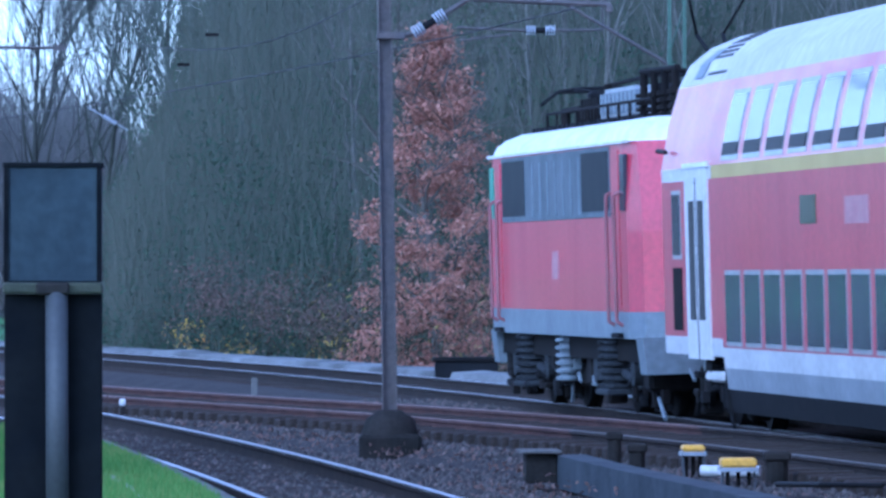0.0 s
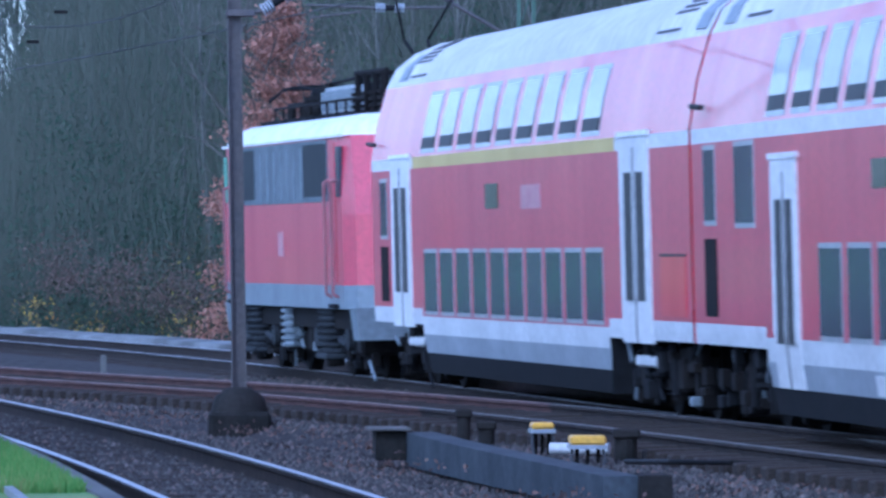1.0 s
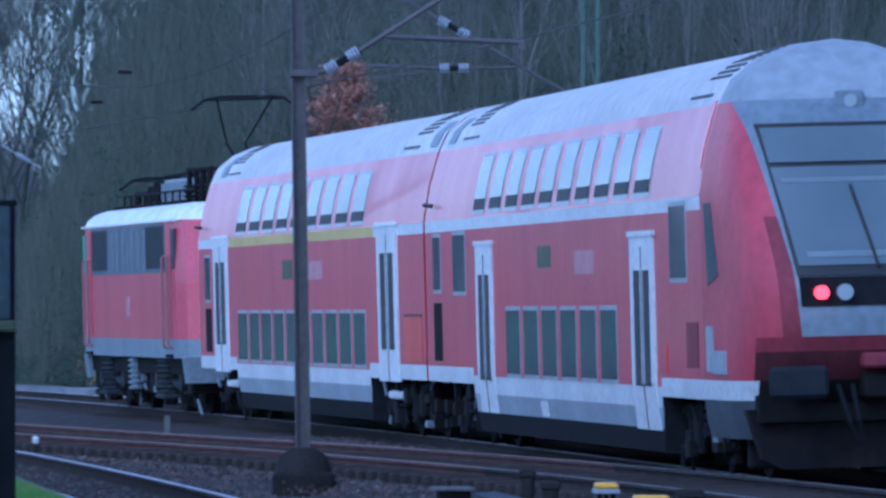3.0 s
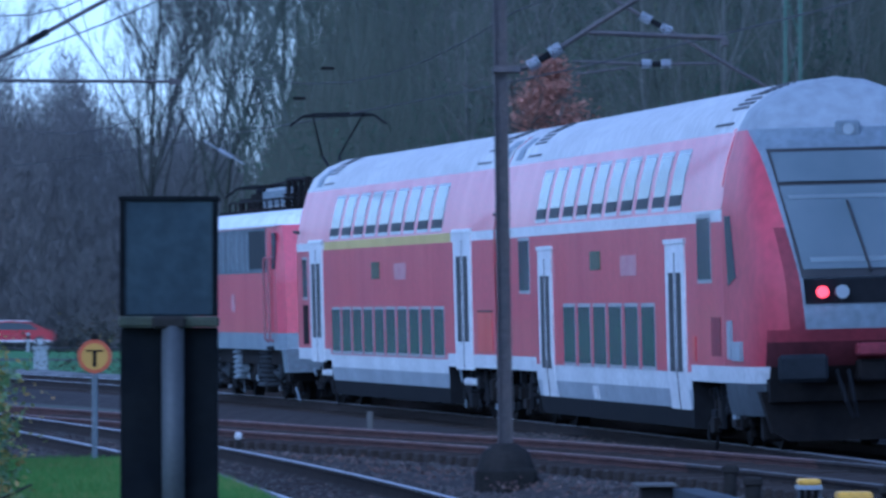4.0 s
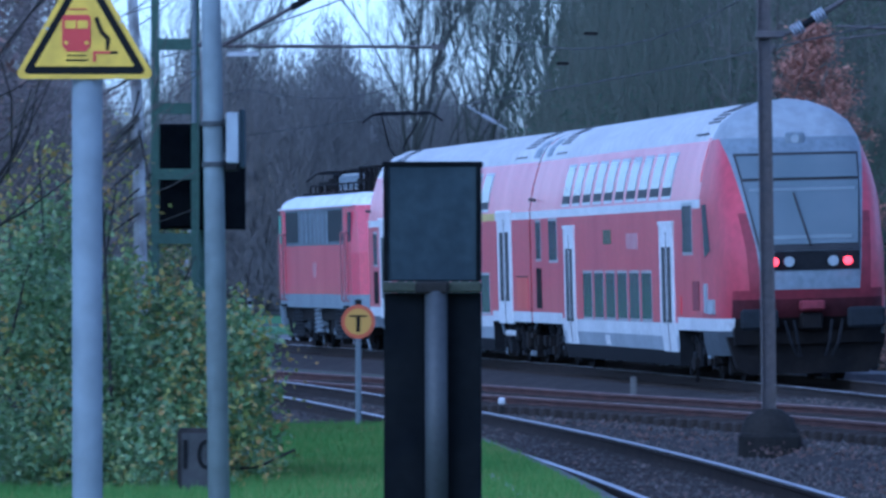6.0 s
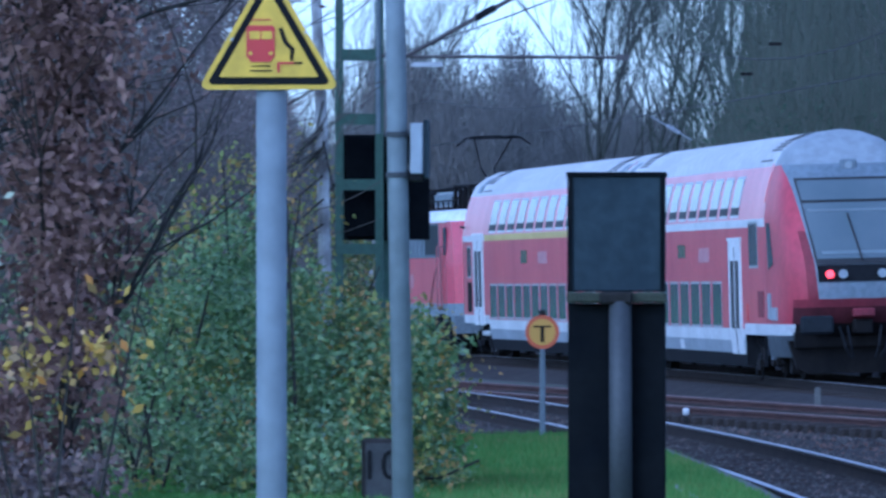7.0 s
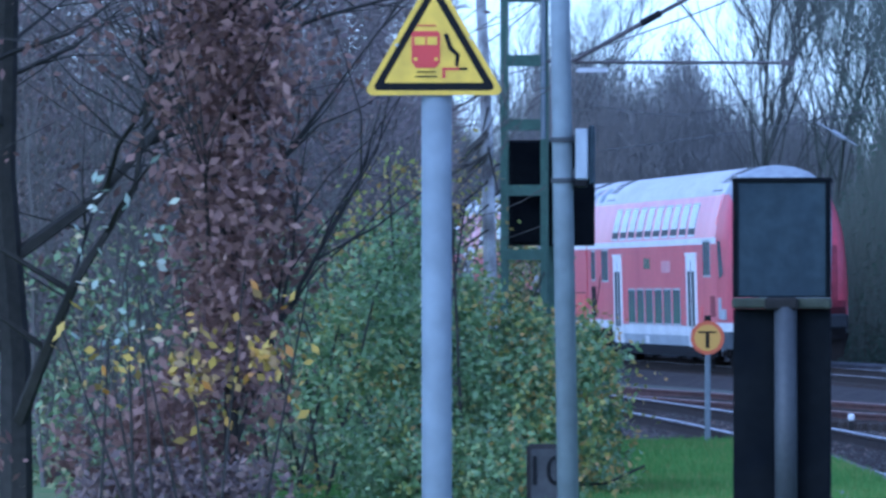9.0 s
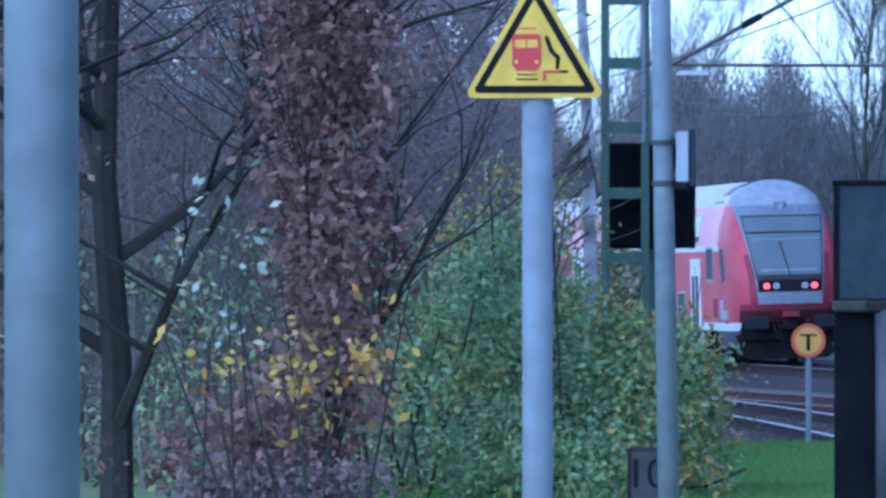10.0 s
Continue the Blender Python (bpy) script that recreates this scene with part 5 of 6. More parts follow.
def far_mast():
    """Mast beyond the train's track, its bracket reaching back over the line."""
    d = 125.0
    x = 7.613
    ob = thing("catenary_mast", "slim steel lattice overhead line mast behind the train", "mast", pose(x, d, -0.45))
    for sg in (-1, 1):
        part("leg", box(B(), sg * 0.12 - 0.03, sg * 0.12 + 0.03, -0.04, 0.04, 0, 9.5), GREENS, ob)
    for k in range(12):
        part("strut", rod(B(), (-0.12 if k % 2 else 0.12, 0, 0.5 + k * 0.75), (0.12 if k % 2 else -0.12, 0, 1.25 + k * 0.75), 0.016, 6), GREENS, ob)
    g = lambda X_, Z_: (X_ - x, 0.0, Z_ + 0.45)
    a = g(7.359, 5.192)
    b = g(5.653, 6.187)
    c = g(5.164, 6.449)
    e = g(4.367, 6.920)
    part("bracket_tube", pipe(B(), [(-0.1, 0, a[2] - 0.12), a, b], 0.03, 8), MAST, ob, "slanting bracket tube")
    insulator(b, c, ob)
    part("bracket_tube", pipe(B(), [c, e], 0.03, 8), MAST, ob)
    s0, s1 = g(6.433, 5.672), g(5.653, 5.662)
    s2, s3 = g(5.182, 5.662), g(4.077, 5.708)
    part("steady_arm", pipe(B(), [s0, s1], 0.022, 8), MAST, ob)
    insulator(s1, s2, ob)
    part("steady_arm", pipe(B(), [s2, s3], 0.022, 8), MAST, ob)
    part("steady_arm", pipe(B(), [g(4.956, 5.599), g(4.141, 5.500)], 0.018, 8), MAST, ob)
    part("hanger", pipe(B(), [s0, g(6.415, 6.079)], 0.012, 6), MAST, ob)


def lattice_mast():
    d = 75.0
    xl, xr = -4.121, -3.675
    xm, w = (xl + xr) / 2, (xr - xl) / 2
    ob = thing("lattice_mast", "green painted steel lattice mast behind a hedge", "mast", pose(xm, d, -0.4))
    for sx in (-1, 1):
        for sy in (-1, 1):
            part("leg", box(B(), *sorted((sx * w, sx * (w - 0.06))), *sorted((sy * 0.2, sy * 0.15)), 0, 8.5), GREENS, ob)
    for py in (2.064, 2.683, 3.312, 3.931, 4.550, 5.168):
        for y in (-0.2, 0.2):
            part("cross_plate", box(B(), -w + 0.002, w - 0.002, y - 0.012, y + 0.006, py + 0.4 - 0.05, py + 0.4 + 0.05), GREENS, ob)
    part("conduit", rod(B(), (w - 0.03, -0.25, 3.171 + 0.4), (w - 0.03, -0.25, 8.0), 0.022, 10), GALV, ob, "pale conduit")
    # bracket over the near track
    t = lambda X_, Z_: (X_ - xm, 0.0, Z_ + 0.4)
    a, b, c = t(-3.620, 3.822), t(-2.778, 4.284), t(-2.587, 4.387)
    part("bracket_tube", pipe(B(), [a, b], 0.022, 8), MAST, ob)
    part("insulator_core", pipe(B(), [b, c], 0.035, 8), UNDER, ob)
    part("bracket_tube", pipe(B(), [c, t(-1.990, 4.712)], 0.022, 8), MAST, ob)
    part("number_plate", box(B(), t(-3.403, 0)[0], t(-3.098, 0)[0], -0.02, 0.0, 3.817 + 0.4, 3.860 + 0.4), WHITE, ob, "thin pale plate")
    s = t(-3.403, 3.915)
    e = t(-1.366, 3.904)
    part("steady_arm", pipe(B(), [(w - 0.02, 0, s[2] + 0.01), s, e], 0.016, 8), MAST, ob, "long horizontal steady arm")
    part("steady_clip", box(B(), e[0] - 0.06, e[0] + 0.06, -0.03, 0.03, e[2] - 0.03, e[2] + 0.03), MAST, ob)
    return ob


def signal_head():
    d = 75.6
    x0, x1 = -4.099, -3.249
    z0, z1 = 2.154, 3.177
    xm = (x0 + x1) / 2
    ob = thing("signal_head", "black signal housing with mossy streaks seen from behind", "signal", pose(xm, d, -0.4))
    w = (x1 - x0) / 2
    part("back_board", box(B(), -w, w, 0.0, 0.06, z0 + 0.4, z1 + 0.4, 0.01), BOXD, ob, "black back board")
    mid = (z0 + z1) / 2 + 0.4
    for lo, hi in ((z0 + 0.42, mid - 0.03), (mid + 0.03, z1 + 0.38)):
        part("lamp_housing", box(B(), -w + 0.05, -w + 0.42, -0.28, 0.0, lo, hi, 0.015), BOXD, ob, "black lamp housing")
    part("cover", box(B(), -w + 0.44, w - 0.3, -0.1, 0.0, z0 + 0.41, z1 + 0.39, 0.01), GREENS, ob, "dull green cover")
    part("post", box(B(), -0.09, 0.09, 0.08, 0.2, 0, z1 + 0.35), GREENS, ob)


DCONC2 = mat("grimy grey stone face", (0.05, 0.05, 0.049), (0.032, 0.033, 0.032), 6, 0.9, fine=25)


def distance_stone():
    d = 50.0
    x0, x1 = -2.584, -2.279
    zt = 0.728
    xm, w = (x0 + x1) / 2, (x1 - x0) / 2
    ob = thing("distance_stone", "grey concrete distance stone with black numerals beside the hedge", "marker stone", pose(xm, d, 0.26))
    h = zt - 0.26
    part("stone", box(B(), -w, w, -0.07, 0.07, -0.1, h, 0.02), DCONC, ob, "weathered concrete block")
    part("face", box(B(), -w + 0.03, w - 0.03, -0.074, -0.06, 0.02, h - 0.03), DCONC2, ob, "grey worn face")
    for txt, z in (("10", h - 0.26), ("8", h - 0.56)):
        cu = bpy.data.curves.new("numeral", "FONT")
        cu.body, cu.size, cu.extrude, cu.align_x = txt, 0.27, 0.004, "CENTER"
        tmp = new("numeral", cu)
        me = bpy.data.meshes.new_from_object(tmp)
        bpy.data.objects.remove(tmp)
        me.materials.append(BLACK)
        n = new("numeral", me)
        n.matrix_world = pose(-0.03, -0.078, z, 90, 0, 0)
        n.parent = ob
        n["label"] = "black painted numerals"


def point_machine():
    """Concrete edge beams with the capped boxes of the point heating behind."""
    pts = [(3.45, 76.2), (3.62, 73.0), (3.86, 69.6), (4.14, 66.0), (4.42, 62.4)]
    ob = thing("concrete_beam", "row of dark concrete edge beams half sunk in ballast", "edging")
    for (xa, ya), (xb, yb) in zip(pts, pts[1:]):
        bm = B()
        t = 0.30
        lo = [(xa, ya), (xb, yb + 0.03), (xb + t, yb + 0.03), (xa + t, ya)]
        v0 = [bm.verts.new((x, y, -0.35)) for x, y in lo]
        v1 = [bm.verts.new((x, y, -0.03 - 0.012 * (76 - y) / 4)) for x, y in lo]
        bm.faces.new(v0)
        bm.faces.new(v1[::-1])
        for i in range(4):
            bm.faces.new((v0[i], v0[(i + 1) % 4], v1[(i + 1) % 4], v1[i]))
        part("beam", bm, CONCRETE2, ob, "blue-grey concrete beam")
    part("end_block", box(B(), 4.70, 4.96, 62.2, 63.0, -0.3, -0.06, 0.01), DCONC, ob, "dark end block")
    part("end_block", box(B(), 3.16, 3.46, 76.0, 76.8, -0.3, -0.01, 0.01), DCONC, ob, "dark end block")
    part("end_plate", box(B(), 3.10, 3.50, 75.9, 76.9, -0.01, 0.015, 0.004), CONCRETE, ob)

    def capped(x, y, w, cap, z, label, legs=True):
        c = thing("point_heating_box", label, "junction box", pose(x, y, -0.25))
        part("cap", box(B(), -w / 2, w / 2, -0.2, 0.2, z, z + cap, 0.02), YCAP, c, "yellow plastic cap")
        part("plate", box(B(), -w / 2 - 0.01, w / 2 + 0.01, -0.22, 0.22, z - 0.04, z), LGREY if legs else DCONC, c)
        for sx in (-0.3, 0.0, 0.3):
            part("leg", rod(B(), (sx * w, -0.05, 0), (sx * w, -0.05, z - 0.03), 0.02, 8), DARK, c)
        for sx in (-0.45, 0.42):
            part("cable", pipe(B(), [(sx * w, -0.15, z - 0.04), (sx * w * 1.1, -0.22, z - 0.14), (sx * w * 0.9, -0.3, 0.0)], 0.014, 6), GPIPE, c)
    capped(4.95, 72.0, 0.33, 0.085, 0.20, "yellow-capped heating box on short legs in the ballast")
    capped(4.72, 75.0, 0.22, 0.06, 0.28, "yellow-capped heating box on short legs in the ballast")
    for x, y, w, z in ((4.23, 80.0, 0.17, 0.28), (4.35, 78.0, 0.2, 0.2), (5.35, 72.6, 0.26, 0.24)):
        c = thing("junction_post", "dark mushroom-capped junction post in the ballast", "junction box", pose(x, y, -0.22))
        part("stem", rod(B(), (0, 0, 0), (0, 0, z), w * 0.42, 12), DCONC, c)
        part("cap", box(B(), -w / 2, w / 2, -w / 2, w / 2, z - 0.03, z + 0.06, 0.02), DCONC, c, "dull cap")
    c = thing("cable_drum", "white plastic sleeve lying by the heating boxes", "sleeve", pose(4.82, 73.4, -0.15))
    part("sleeve", rod(B(), (-0.12, 0, 0.03), (0.42, -0.2, 0.03), 0.055, 14), WHITE, c, "white plastic sleeve")
    pts = [(5.2, 70.5, -0.17), (5.5, 69.2, -0.14), (6.0, 68.6, -0.13), (6.6, 68.6, -0.16)]
    c = thing("loose_cable", "black cable lying over the ballast", "cable")
    part("cable", pipe(B(), pts, 0.025, 8), BLACK, c)


CONCRETE2 = mat("blue grey concrete", (0.07, 0.08, 0.09), (0.045, 0.052, 0.062), 2.0, 0.9, fine=18, bump=0.3, spec=0.12)


def small_markers():
    for x, y, s in ((0.000, 111.0, 0.062),):
        c = thing("white_stone", "round white-painted marker stone by the rusty rail", "marker stone", pose(x, y, -0.14))
        bm = B()
        bmesh.ops.create_icosphere(bm, subdivisions=2, radius=s)
        for v in bm.verts:
            v.co *= 1 + 0.18 * noise.noise(v.co * 9)
            v.co.z *= 0.75
        part("stone", bm, PALE, c, "white-painted stone", True)
    c = thing("marker_post", "short marker post with a white cap", "marker post", pose(-1.074, 106.0, -0.30))
    part("post", box(B(), -0.035, 0.035, -0.035, 0.035, 0, 0.26, 0.008), DCONC, c)
    part("cap", box(B(), -0.045, 0.045, -0.045, 0.045, 0.26, 0.36, 0.02), WHITE, c, "white cap")
    c = thing("marker_post", "short grey marker post beside the running line", "marker post", pose(0.860, 128.0, -0.3))
    part("post", box(B(), -0.05, 0.05, -0.05, 0.05, 0, 0.36, 0.01), CONCRETE, c)
    # beyond the running line
    c = thing("cable_trough_box", "dark cable trough box beyond the running line", "cabinet", pose(4.742, 140.0, -0.42))
    part("body", box(B(), -0.56, 0.56, -0.3, 0.3, 0, 0.198 + 0.42, 0.02), UNDER, c)
    part("lid", box(B(), -0.60, 0.60, -0.34, 0.34, 0.198 + 0.42, 0.279 + 0.42, 0.015), DARK, c)
    c = thing("electric_cabinet", "pale grey electric cabinet at the meadow's edge", "cabinet", pose(-8.352, 236.0, -0.42))
    part("body", box(B(), -0.22, 0.22, -0.15, 0.15, 0, 0.545 + 0.42, 0.01), PALE, c)
    part("lid", box(B(), -0.25, 0.25, -0.18, 0.18, 0.545 + 0.42, 0.648 + 0.42, 0.01), PALE, c)
    for px in (-14.996, -17.177):
        c = thing("road_post", "white reflector post beside the road", "marker post", pose(px, 405.0, -0.4))
        part("post", box(B(), -0.09, 0.09, -0.09, 0.09, 0, 1.0, 0.02), PALE, c)
        part("band", box(B(), -0.095, 0.095, -0.095, 0.095, 0.65, 0.85), BLACK, c)


PATHM = mat("crushed pale stone", (0.25, 0.26, 0.265), (0.07, 0.07, 0.068), 0.22, 0.95, fine=10, spec=0.1)


def pale_strip():
    """Pale crushed-stone path on the far shoulder of the running line."""
    st = np.arange(10, 150, 1.5)
    v, f = [], []
    for i, s in enumerate(st):
        x, y, a = line3(s)
        b = 0.03 * noise.noise((s * 0.22, 1, 2)) + 0.05 * max(0, noise.noise((s * 0.09, 5, 2)))
        for o, z in ((2.2, -0.3), (2.35, 0.0 + b), (2.9, 0.03 + b), (3.1, -0.4)):
            v.append((x + o * math.cos(a), y + o * math.sin(a), z))
    f = [(j * 4 + i, j * 4 + i + 1, (j + 1) * 4 + i + 1, (j + 1) * 4 + i) for j in range(len(st) - 1) for i in range(3)]
    tagged(raw("path", v, f, PATHM), "pale crushed-stone path on the far shoulder", "path", kind="structure")


def wires():
    def run_line(name, label, line, st, dx, zc, zm, side, r=0.012):
        ob = thing(name, label, "overhead line")
        contact, carrier = [], []
        n = len(st)
        for i, s in enumerate(st):
            x, y, a = line(s)
            span = (s % 44) / 44.0
            contact.append((x + dx, y, zc))
            carrier.append((x + dx, y, zm - 0.75 * math.sin(math.pi * span)))
            if i % 3 == 1:
                part("dropper", rod(B(), contact[-1], carrier[-1], 0.006, 5), WIRE, ob)
        part("contact_wire", pipe(B(), contact, r, 5), WIRE, ob)
        part("carrier_wire", pipe(B(), carrier, r, 5), WIRE, ob)
    run_line("overhead_line", "overhead wires with droppers above the running line", line3, np.arange(-90, 300, 5.5), 0.1, 5.55, 6.9, 1)
    run_line("overhead_line", "overhead wires with droppers above the near track", line1, np.arange(-20, 170, 5.5), 0.0, 5.6, 6.8, 1)
    # small insulators out on the wires
    for x, z, d in ((-0.382, 6.199, 165), (0.195, 6.365, 150)):
        c = thing("wire_clamp", "small dark clamp hanging on the overhead wire", "clamp", pose(x, d, z))
        part("clamp", box(B(), -0.13, 0.13, -0.04, 0.04, -0.03, 0.035, 0.01), DARK, c)
    c = thing("section_insulator", "pale ribbed insulator on the overhead wire", "insulator", pose(-1.756, 150, 4.726, 0, 30, 0))
    bm = B()
    for k in range(5):
        rod(bm, (-0.15 + k * 0.06, 0, 0), (-0.11 + k * 0.06, 0, 0), 0.045, 10)
    rod(bm, (-0.5, 0, 0), (0.4, 0, 0), 0.012, 6)
    part("insulator", bm, CERAM, c)


def car():
    ob = thing("car", "dark red estate car driving on the road", "car")
    bm = B()
    prof = [(-2.1, 0.35), (-2.12, 0.75), (-1.95, 0.95), (-1.5, 1.0), (-0.85, 1.40), (0.3, 1.46), (1.5, 1.38), (1.98, 0.95), (2.1, 0.8), (2.1, 0.35)]
    slab(bm, prof, 1, -0.85, 0.85)
    bmesh.ops.bevel(bm, geom=list(bm.edges), offset=0.06, segments=2, affect="EDGES")
    part("body", bm, CARRED, ob, "dark red car body")
    for sg in (-1, 1):
        part("side_window", slab(B(), [(-1.25, 0.98), (-0.8, 1.33), (0.3, 1.39), (1.35, 1.31), (1.65, 0.98)], 1, sg * 0.84, sg * 0.87), GLASS, ob, "dark side windows")
        for x in (-1.3, 1.3):
            w = part("wheel", rod(B(), (x, sg * 0.70, 0.32), (x, sg * 0.88, 0.32), 0.32, 20), RUBBER, ob)
            part("rim", rod(B(), (x, sg * 0.86, 0.32), (x, sg * 0.89, 0.32), 0.2, 14), FRAME, w)
        part("sill", box(B(), -1.9, 1.9, *sorted((sg * 0.80, sg * 0.87)), 0.3, 0.42, 0.01), WHITE, ob, "pale sill")
    part("roof_panel", box(B(), -0.8, 1.4, -0.7, 0.7, 1.42, 1.49, 0.03), WHITE, ob, "pale roof")
    return ob


box_on_post()
warning_sign()
round_sign()
lamp_pole()
platform_pole()
catenary_mast()
far_mast()
lattice_mast()
signal_head()
distance_stone()
point_machine()
small_markers()
pale_strip()
wires()
CAR = car()

# ---- trees, hedges and woods ----
def tree_mesh(seed, h=20.0, r=0.22, levels=4, spread=0.55, first=0.2, kids=(9, 6, 5, 4), up=0.25, droop=0.0):
    """Trunk and limbs of a bare tree as tapered tubes; returns vertices, faces and the twig ends."""
    rng = np.random.default_rng(seed)
    V, F, ends = [], [], []
    lvl = []

    def limb(p, d, length, rad, lev):
        n = (6, 4, 3, 2, 2)[lev]
        sides = (7, 5, 4, 3, 3)[lev]
        pts = [np.array(p, float)]
        dirs = [np.array(d, float)]
        for i in range(n):
            d = d + rng.normal(0, 0.07 if lev == 0 else 0.16, 3)
            d[2] += up * 0.12 * (lev > 0) - droop * 0.1 * (lev > 1)
            d = d / np.linalg.norm(d)
            pts.append(pts[-1] + d * length / n)
            dirs.append(d)
        start = len(V)
        for i, q in enumerate(pts):
            rr = max(rad * (1 - 0.8 * i / n), 0.004)
            a = np.cross(dirs[i], (0.3, 0.9, 0.1))
            a /= np.linalg.norm(a)
            b = np.cross(dirs[i], a)
            for k in range(sides):
                t = 2 * math.pi * k / sides
                V.append(q + rr * (a * math.cos(t) + b * math.sin(t)))
        for i in range(n):
            for k in range(sides):
                o = start + i * sides
                F.append((o + k, o + (k + 1) % sides, o + sides + (k + 1) % sides, o + sides + k))
                lvl.append(lev)
        if lev + 1 < levels:
            for j in range(kids[lev]):
                f = first + (1 - first) * (j + rng.random()) / kids[lev] if lev == 0 else 0.25 + 0.75 * rng.random()
                i = min(int(f * n), n - 1)
                q = pts[i] + (pts[i + 1] - pts[i]) * (f * n - i)
                az = rng.random() * 6.283
                side = np.array((math.cos(az), math.sin(az), 0.15))
                nd = dirs[i] * (1 - spread) + side * spread
                nd /= np.linalg.norm(nd)
                limb(q, nd, length * (0.42 if lev == 0 else 0.55) * rng.uniform(0.7, 1.2) * (1.15 - 0.55 * f if lev == 0 else 1), rad * (0.42 if lev == 0 else 0.5) * (1.1 - 0.5 * f), lev + 1)
        else:
            ends.append(pts[-1])
            ends.append(pts[n // 2])

    limb((0, 0, 0), np.array((0.0, 0.0, 1.0)), h, r, 0)
    LEVELS[seed] = lvl
    return V, F, np.array(ends)


LEVELS = {}


def split_mesh(seed, V, F, material):
    """The trunk and, apart from it, all its limbs."""
    out = []
    for nm, want in (("trunk", True), ("crown", False)):
        fs = [f for f, l in zip(F, LEVELS[seed]) if (l == 0) == want]
        ids = sorted({i for f in fs for i in f})
        at = {i: k for k, i in enumerate(ids)}
        me = bpy.data.meshes.new(nm)
        me.from_pydata([tuple(V[i]) for i in ids], [], [tuple(at[i] for i in f) for f in fs])
        me.materials.append(material)
        out.append((nm, me))
    return out


def grow(seed, V, F, material, parent):
    for nm, me in split_mesh(seed, V, F, material):
        o = new(nm, me)
        o.parent = parent


def leaves(centres, n, spread, size, rng, flat=0.0):
    """n leaf quads scattered round the centres."""
    c = np.asarray(centres)[rng.integers(0, len(centres), n)] + rng.normal(0, 1, (n, 3)) * spread
    a = rng.normal(0, 1, (n, 3))
    a /= np.linalg.norm(a, axis=1)[:, None]
    b = np.cross(a, rng.normal(0, 1, (n, 3)))
    b /= np.linalg.norm(b, axis=1)[:, None]
    s = rng.uniform(0.6, 1.3, (n, 1)) * size
    return np.stack([c - a * s, c + b * s * 0.55, c + a * s, c - b * s * 0.55], 1)


def bare_wood():
    """Bare deciduous trees standing on the bank and beyond the meadow, and one added for reflections."""
    rng = np.random.default_rng(21)
    kinds = []
    for i in range(5):
        V, F, _ = tree_mesh(30 + i, rng.uniform(17, 24), rng.uniform(0.13, 0.2), 4, 0.42, 0.2, (15, 8, 6, 4), 0.7)
        kinds.append(split_mesh(30 + i, V, F, HAZEBARK))
    for i in range(3):
        V, F, _ = tree_mesh(60 + i, 15.0, 0.13, 5, 0.34, 0.25, (15, 7, 5, 4), 1.2)
        kinds.append(split_mesh(60 + i, V, F, FANBARK))
    for i in range(2):
        V, F, _ = tree_mesh(65 + i, 16.0, 0.075, 3, 0.30, 0.35, (12, 6, 3), 0.8)
        kinds.append(split_mesh(65 + i, V, F, PALEBARK))

    # the same five forms in the damp bank's greener bark, no haze painted in
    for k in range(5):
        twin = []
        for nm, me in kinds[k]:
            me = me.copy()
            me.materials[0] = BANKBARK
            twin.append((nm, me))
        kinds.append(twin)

    def plant(x, y, s, k, lab, group):
        ob = thing("tree", lab, "tree", group=group)
        for nm, me in kinds[k]:
            new(nm, me).parent = ob
        ob.matrix_world = Matrix.LocRotScale((x, y, height(x, y) - 0.1), Euler((0, 0, rng.random() * 6.28)), (s, s, s))
    for i in range(64):
        y = rng.uniform(196, 290)
        b = rng.uniform(-0.008, 0.135)
        if b < 0.006 or b < 0.03 and i % 2:
            continue
        # Trees furthest left wear the haze-paled bark, the rest the greener one.
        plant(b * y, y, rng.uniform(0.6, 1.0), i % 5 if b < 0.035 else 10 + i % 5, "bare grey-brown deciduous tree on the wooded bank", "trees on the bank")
    for k, (b, y, s) in enumerate(((-0.007, 285, 0.62), (-0.004, 250, 0.55), (-0.001, 230, 0.6), (0.001, 270, 0.75), (0.004, 215, 0.6), (0.006, 255, 0.7), (0.009, 225, 0.65), (0.012, 240, 0.7), (0.016, 210, 0.7), (-0.010, 300, 0.6))):
        plant(b * y, y, s, 10 + k % 5, "bare grey-brown deciduous tree on the wooded bank", "trees on the bank")
    for i in range(26):
        y = rng.uniform(440, 480)
        b = rng.uniform(-0.17, -0.012)
        gap = -0.046 < b
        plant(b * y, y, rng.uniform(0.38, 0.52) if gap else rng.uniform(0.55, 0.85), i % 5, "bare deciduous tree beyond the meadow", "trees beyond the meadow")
    for i in range(24):
        y = rng.uniform(184, 200)
        plant(rng.uniform(0.002, 0.13) * y, y, rng.uniform(0.7, 1.0), 8 + i % 2, "slender pale-stemmed young tree in the wood", "young trees")
    # The last entry is a mostly unseen helper, giving upper windows branches to reflect.
    for k, (bx, y, s) in enumerate(((-0.0192, 300, 1.12), (-0.0125, 310, 1.1), (-0.0245, 330, 1.1), (-0.0065, 300, 1.1), (-0.0175, 420, 1.5), (-0.052, 445, 1.2), (-0.066, 184, 2.0))):
        plant(bx * y, y, s, 5 + k % 3, "tall bare tree with fine twigs against the sky", "trees on the bank")


def slivers(base, d, L, w):
    """Thin triangles: each from its base along d, L long and twice w wide at the foot."""
    d = d / np.linalg.norm(d, axis=1)[:, None]
    side = np.cross(d, (0, 1, 0.01))
    side /= np.linalg.norm(side, axis=1)[:, None]
    return np.stack([base - side * w[:, None], base + side * w[:, None], base + d * L[:, None]], 1)


